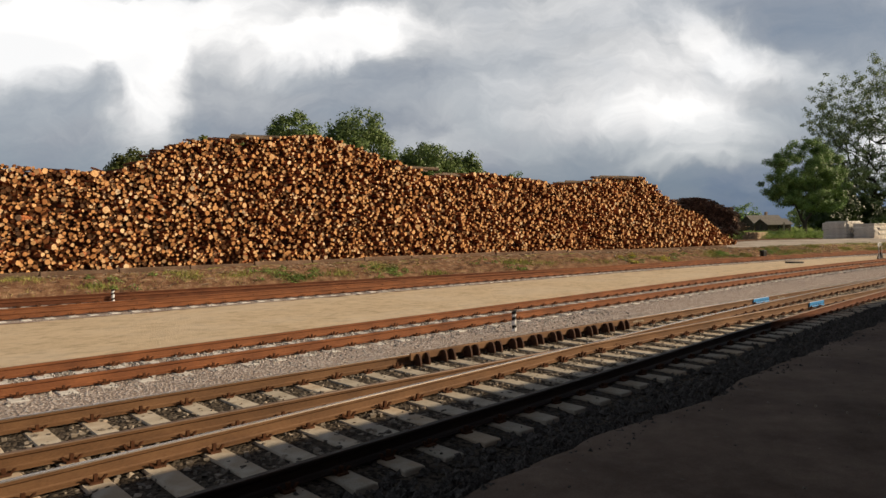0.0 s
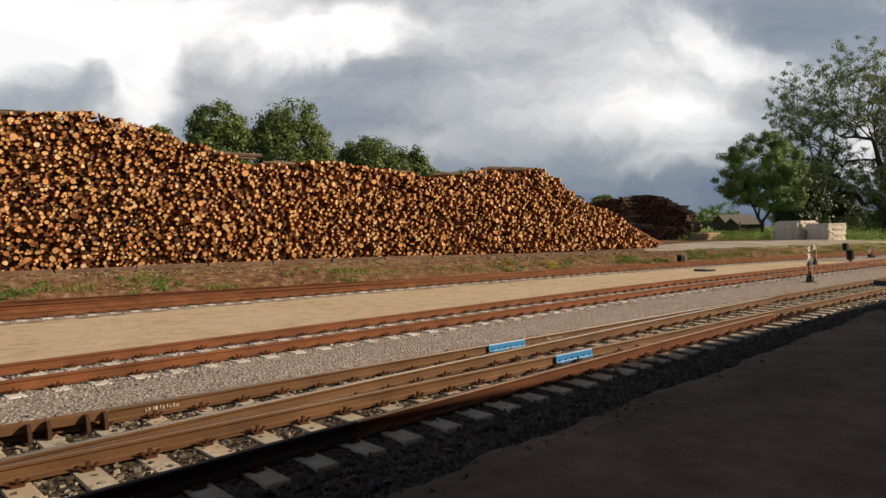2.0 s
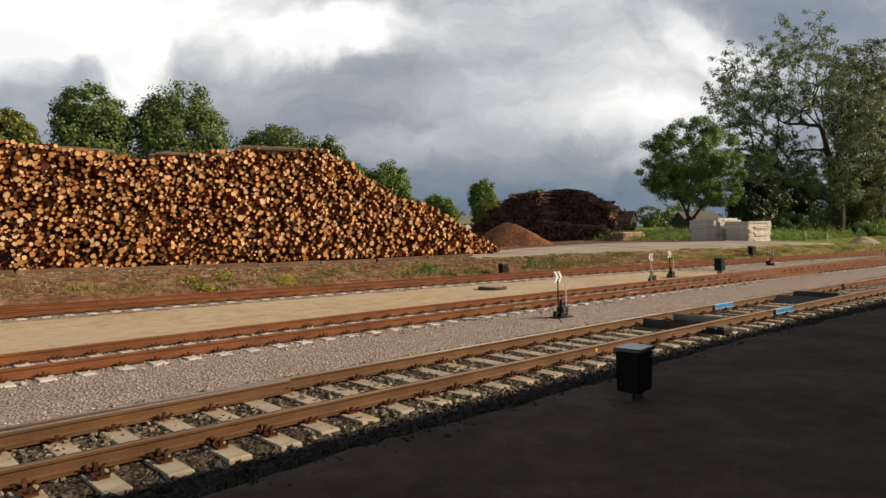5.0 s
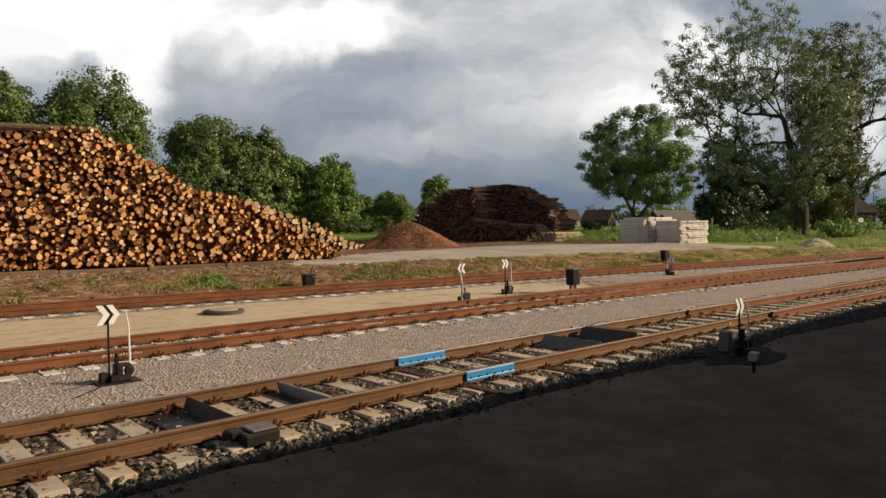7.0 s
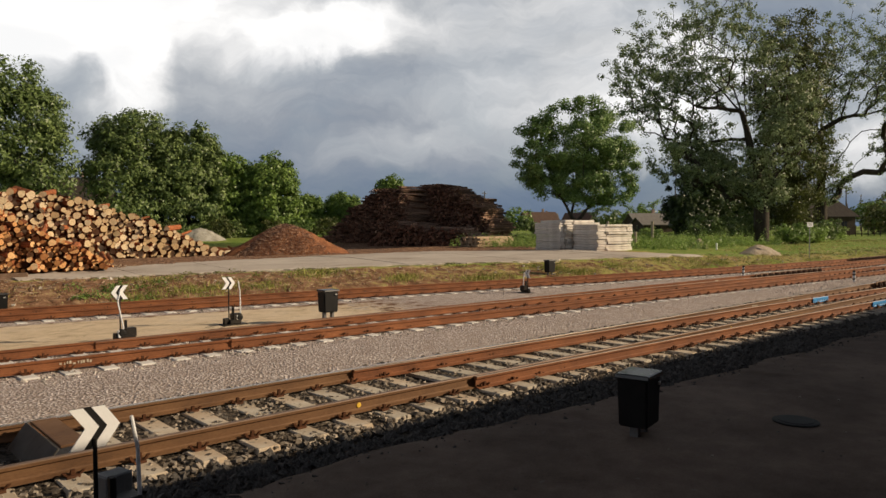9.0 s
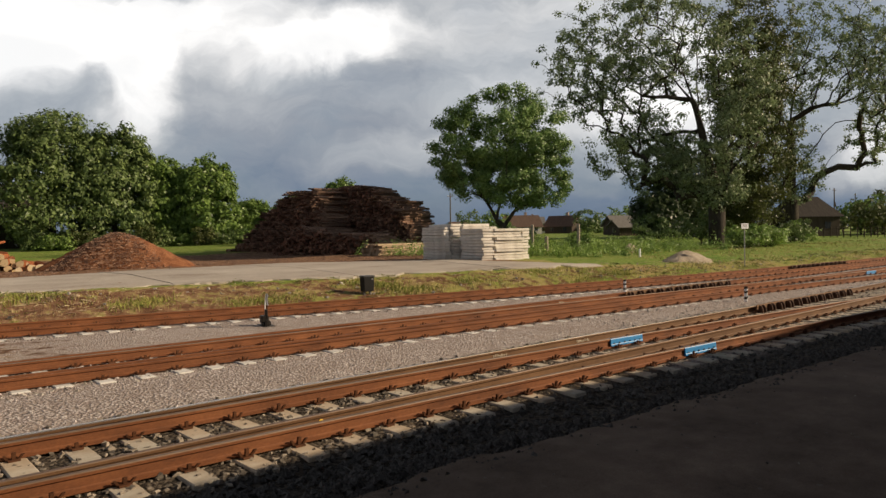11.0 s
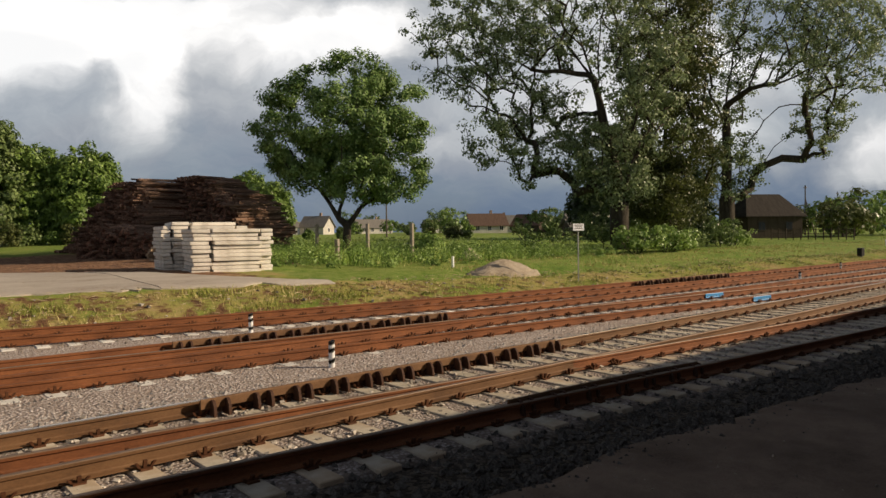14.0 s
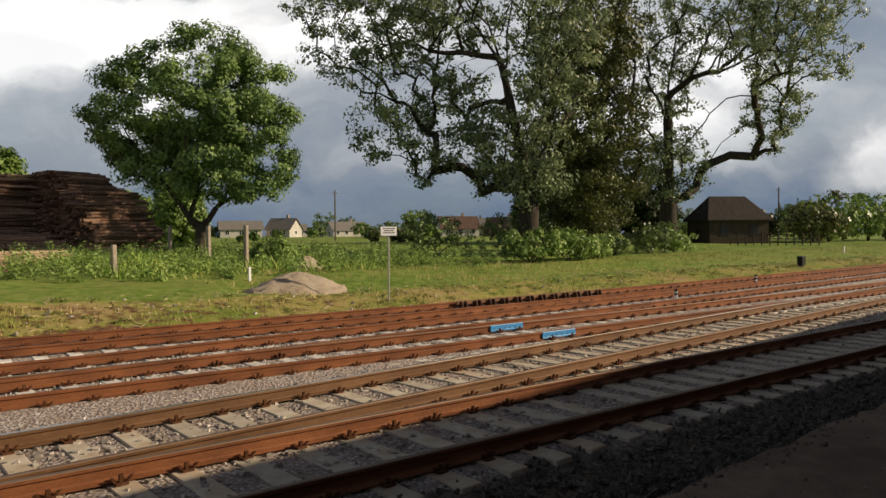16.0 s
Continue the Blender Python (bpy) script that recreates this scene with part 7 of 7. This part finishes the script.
def house(place, turn, w, d, eave, ridge, wall, roof, label, hip=0.0, chimney=True, windows=3):
    thing = empty("house", label, "house", "village houses")
    thing.matrix_basis = pose(*place, 0, 0, turn)
    g = ridge - eave
    part("wall", prism_bm([(-d / 2, -0.4), (d / 2, -0.4), (d / 2, eave), (0, ridge - 0.12 if not hip else eave), (-d / 2, eave)], w, y0=-w / 2), wall, thing, m=pose(0, 0, 0, 0, 0, 90))
    o, t = 0.45, 0.14
    bm = bmesh.new()
    e0 = eave - o * g / (d / 2)
    for s in (-1, 1):
        lo, hi = (-(w / 2 + o), w / 2 + o), (-(w / 2 + o) + hip, w / 2 + o - hip)
        v = [bm.verts.new((x, s * y, z)) for x, y, z in ((lo[0], d / 2 + o, e0), (lo[1], d / 2 + o, e0), (hi[1], 0.0, ridge), (hi[0], 0.0, ridge))]
        u = [bm.verts.new(q.co + Vector((0, 0, t))) for q in v]
        bm.faces.new(u)
        bm.faces.new(v[::-1])
        for k in range(4):
            bm.faces.new((v[k], v[(k + 1) % 4], u[(k + 1) % 4], u[k]))
    if hip:
        for s in (-1, 1):
            x0 = s * (w / 2 + o)
            v = [bm.verts.new(p) for p in ((x0, -(d / 2 + o), e0), (x0, d / 2 + o, e0), (x0 - s * hip, 0, ridge))]
            u = [bm.verts.new(q.co + Vector((0, 0, t))) for q in v]
            bm.faces.new(u)
            bm.faces.new(v[::-1])
    bmesh.ops.recalc_face_normals(bm, faces=bm.faces)
    rf = part("roof", bm, roof, thing)
    if chimney:
        part("chimney", box_bm(0.6, 0.6, 1.7, (w * 0.15, 0.3, ridge - 0.7), 0.02), M["brick"], rf)
    for side in (-1, 1):
        for k in range(windows):
            x = w * ((k + 0.5) / windows - 0.5)
            win = part("window", box_bm(1.1, 0.06, 1.25, (x, side * (d / 2 + 0.02), eave * 0.36), 0.01), M["white_paint"] if wall is M["plaster"] else M["boards"], thing)
            for q in (-0.25, 0.25):
                part("pane", box_bm(0.42, 0.03, 1.05, (x + q, side * (d / 2 + 0.05), eave * 0.36 + 0.1), 0), M["pane"], win)
        win = part("window", box_bm(0.06, 1.0, 1.15, (side * (w / 2 + 0.02), 0, eave * 0.38), 0.01), M["white_paint"] if wall is M["plaster"] else M["boards"], thing)
        part("pane", box_bm(0.03, 0.8, 0.95, (side * (w / 2 + 0.05), 0, eave * 0.38 + 0.1), 0), M["pane"], win)
    return thing


for x, y, turn, w, d, e, rg, wl_, rf_, lab, hip, ch, nw in (
        (172.6, 43.0, -35, 7.8, 6.0, 3.5, 6.7, "boards", "roof_dark", "old dark wooden house with a mossy hipped roof", 1.9, False, 2),
        (127.0, 113.0, -25, 7.5, 6.0, 2.9, 5.2, "plaster", "roof_grey", "small plastered house with a brown roof", 0, False, 2),
        (167.0, 171.0, -20, 13, 8.0, 3.2, 6.2, "plaster", "roof_grey", "white house with a grey sheet roof", 0, False, 3),
        (178.0, 168.0, -60, 9, 8.0, 3.2, 7.2, "plaster", "roof_grey", "white gabled house with a grey roof", 0, True, 2),
        (200.0, 205.0, -20, 14, 9, 3.0, 6.0, "plaster", "roof_grey", "low pale house with a grey roof", 0, True, 3),
        (214.0, 192.0, -10, 15, 9, 3.0, 6.8, "plaster", "roof_grey", "long pale house with a grey roof", 0, True, 4),
        (207.0, 131.0, -30, 12, 9, 3.0, 7.2, "plaster", "roof_brown", "house with a steep brown roof", 0, True, 3),
        (217.0, 124.0, -75, 10, 9, 3.0, 7.0, "boards", "roof_brown", "gabled house with a brown roof", 0, True, 2),
        (176.0, 76.0, -30, 8, 6, 2.5, 4.4, "boards", "roof_grey", "grey shed with a low roof", 0, False, 1),
        (188.0, 84.0, -30, 11, 7, 3.0, 5.8, "boards", "roof_grey", "grey farmhouse with a low roof", 0, True, 3),
        (232.0, 150.0, -40, 12, 9, 3.2, 7.4, "plaster", "roof_grey", "white gabled house with a grey roof", 0, True, 3),
        (78.0, 113.0, -10, 14, 9, 4.0, 9.8, "boards", "roof_dark", "old house with a brown roof among trees", 2.5, True, 3),
        (145.0, 190.0, -15, 12, 8, 3.0, 6.0, "plaster", "roof_grey", "white house with a grey roof", 0, True, 3),
        (255.0, 205.0, -20, 14, 9, 3.2, 7.0, "plaster", "roof_brown", "house with a brown roof", 0, True, 3),
        (300.0, 95.0, -15, 13, 9, 3.2, 7.0, "plaster", "roof_grey", "house with a grey roof among trees", 0, True, 3)):
    far = 1.0 if y < 60 or x < 100 else 0.8
    house((x, y, gz(x, y) - 0.3), turn, w * far, d * far, e * far, rg * far * 0.92, M[wl_], M[rf_], lab, hip, ch, nw)

M["pole_wood"] = simple("grey_pole_wood", [(0.3, (0.07, 0.06, 0.05)), (0.7, (0.19, 0.165, 0.14))], 2, 0.95, 0, 0.1, 20, 0.3, 0.01)
for x, y, h, brace in ((146.5, 94.5, 8.2, False), (113.5, 77.0, 6.6, True), (199.0, 47.5, 8.6, True), (160.0, 62.0, 9.0, False), (196, 66, 9.0, False), (250, 60, 9.5, False)):
    up = empty("utility_pole", "thin wooden utility pole in the fields", "utility pole", "utility poles")
    up.matrix_basis = pose(x, y, gz(x, y) - 0.2)
    part("shaft", tube_bm([(0, 0, 0), (0, 0, h)], [0.15, 0.10], 8), M["pole_wood"], up)
    arm = part("crossarm", box_bm(1.3, 0.10, 0.10, (0, 0, h - 0.45), 0.01), M["pole_wood"], up)
    for q in (-0.55, 0.55):
        part("insulator", lathe_bm([(0.03, 0), (0.05, 0.05), (0.04, 0.12)], 8), M["white_paint"], arm, m=pose(q, 0, h - 0.35))
    if brace:
        part("brace", tube_bm([(1.6, -1.0, 0), (0.05, -0.03, h * 0.72)], 0.10, 8), M["pole_wood"], up)

# garden fence before the dark house
fence = empty("garden_fence", "low dark wire fence on posts before the old house", "fence")
fx = [(160.2 + 4.6 * t, 36.5 - 7.5 * t) for t in [k / 11 for k in range(12)]]
for x, y in fx:
    part("post", box_bm(0.10, 0.10, 1.5, (x, y, gz(x, y) - 0.1), 0.01), M["boards"], fence)
for hgt in (0.35, 0.75, 1.2):
    for (xa, ya), (xb, yb) in zip(fx, fx[1:]):
        part("rail", tube_bm([(xa, ya, gz(xa, ya) + hgt), (xb, yb, gz(xb, yb) + hgt)], 0.035, 6), M["boards"], fence)

# hedges and far trees round the village
r_v = random.Random(77)
far_spots = [(r_v.uniform(118, 330), r_v.uniform(105, 230)) for _ in range(46)] + [(r_v.uniform(200, 420), r_v.uniform(45, 110)) for _ in range(26)] + [(r_v.uniform(110, 150), r_v.uniform(118, 200)) for _ in range(12)]
far_spots += [(186, 45), (189, 40), (193, 38), (197, 41), (203, 36), (209, 33), (215, 37), (182, 36), (222, 33), (231, 36), (240, 33)]
far_spots += [(128 + 3.4 * k + r_v.uniform(-1, 1), 88 - 1.9 * k + r_v.uniform(-2, 2)) for k in range(17)]
far_spots += [(r_v.uniform(135, 235), r_v.uniform(100, 150)) for _ in range(44)]


def open_view(x, y):
    """Gardens are kept open on the side towards the railway: no bush right before a house."""
    for hx, hy, hw in ((127, 113, 8), (167, 171, 13), (178, 168, 10), (214, 192, 15), (207, 131, 13), (217, 124, 11), (188, 84, 11), (232, 150, 12)):
        vx, vy = hx - 78.0, hy
        dist = math.hypot(vx, vy)
        along = ((x - 78.0) * vx + y * vy) / dist
        aside = abs((x - 78.0) * vy - y * vx) / dist
        if 30 < along < dist - 3 and aside * dist / along < 0.36 * hw:
            return False
    return True


for i, (x, y) in enumerate(far_spots):
    if not open_view(x, y):
        continue
    big = i % 3 == 0
    h = r_v.uniform(6.0, 9.5) if big else r_v.uniform(2.6, 5.0)
    if i >= 84:
        h = r_v.uniform(4.2, 7.4) if i < 95 else r_v.uniform(0.9, 1.9) if i < 112 else r_v.uniform(1.4, 3.6)
    w = h * r_v.uniform(0.42, 0.62) * (1.0 if big else 1.3)
    ml = r_v.choice(["leaf", "leaf", "leaf_mid", "leaf_mid", "leaf_olive"])
    tree("tree" if big else "shrub", at(x, y), [(0, 0, h * 0.25), (0.1, 0, h * 0.6)], [], [((0, 0, h * 0.58), (w, w, h * 0.40), 3), ((w * 0.5, -w * 0.3, h * 0.35), (w * 0.6, w * 0.6, h * 0.3), 1), ((-w * 0.5, -w * 0.2, h * 0.38), (w * 0.6, w * 0.6, h * 0.32), 1)],
         64, 20, 0.14 * w, 0.14 * w ** 0.5 + 0.24, M[ml], 300 + i, "far green tree among the village houses" if big else "far green bush among the village houses", 0.03 * h, 0.03, 0.5)
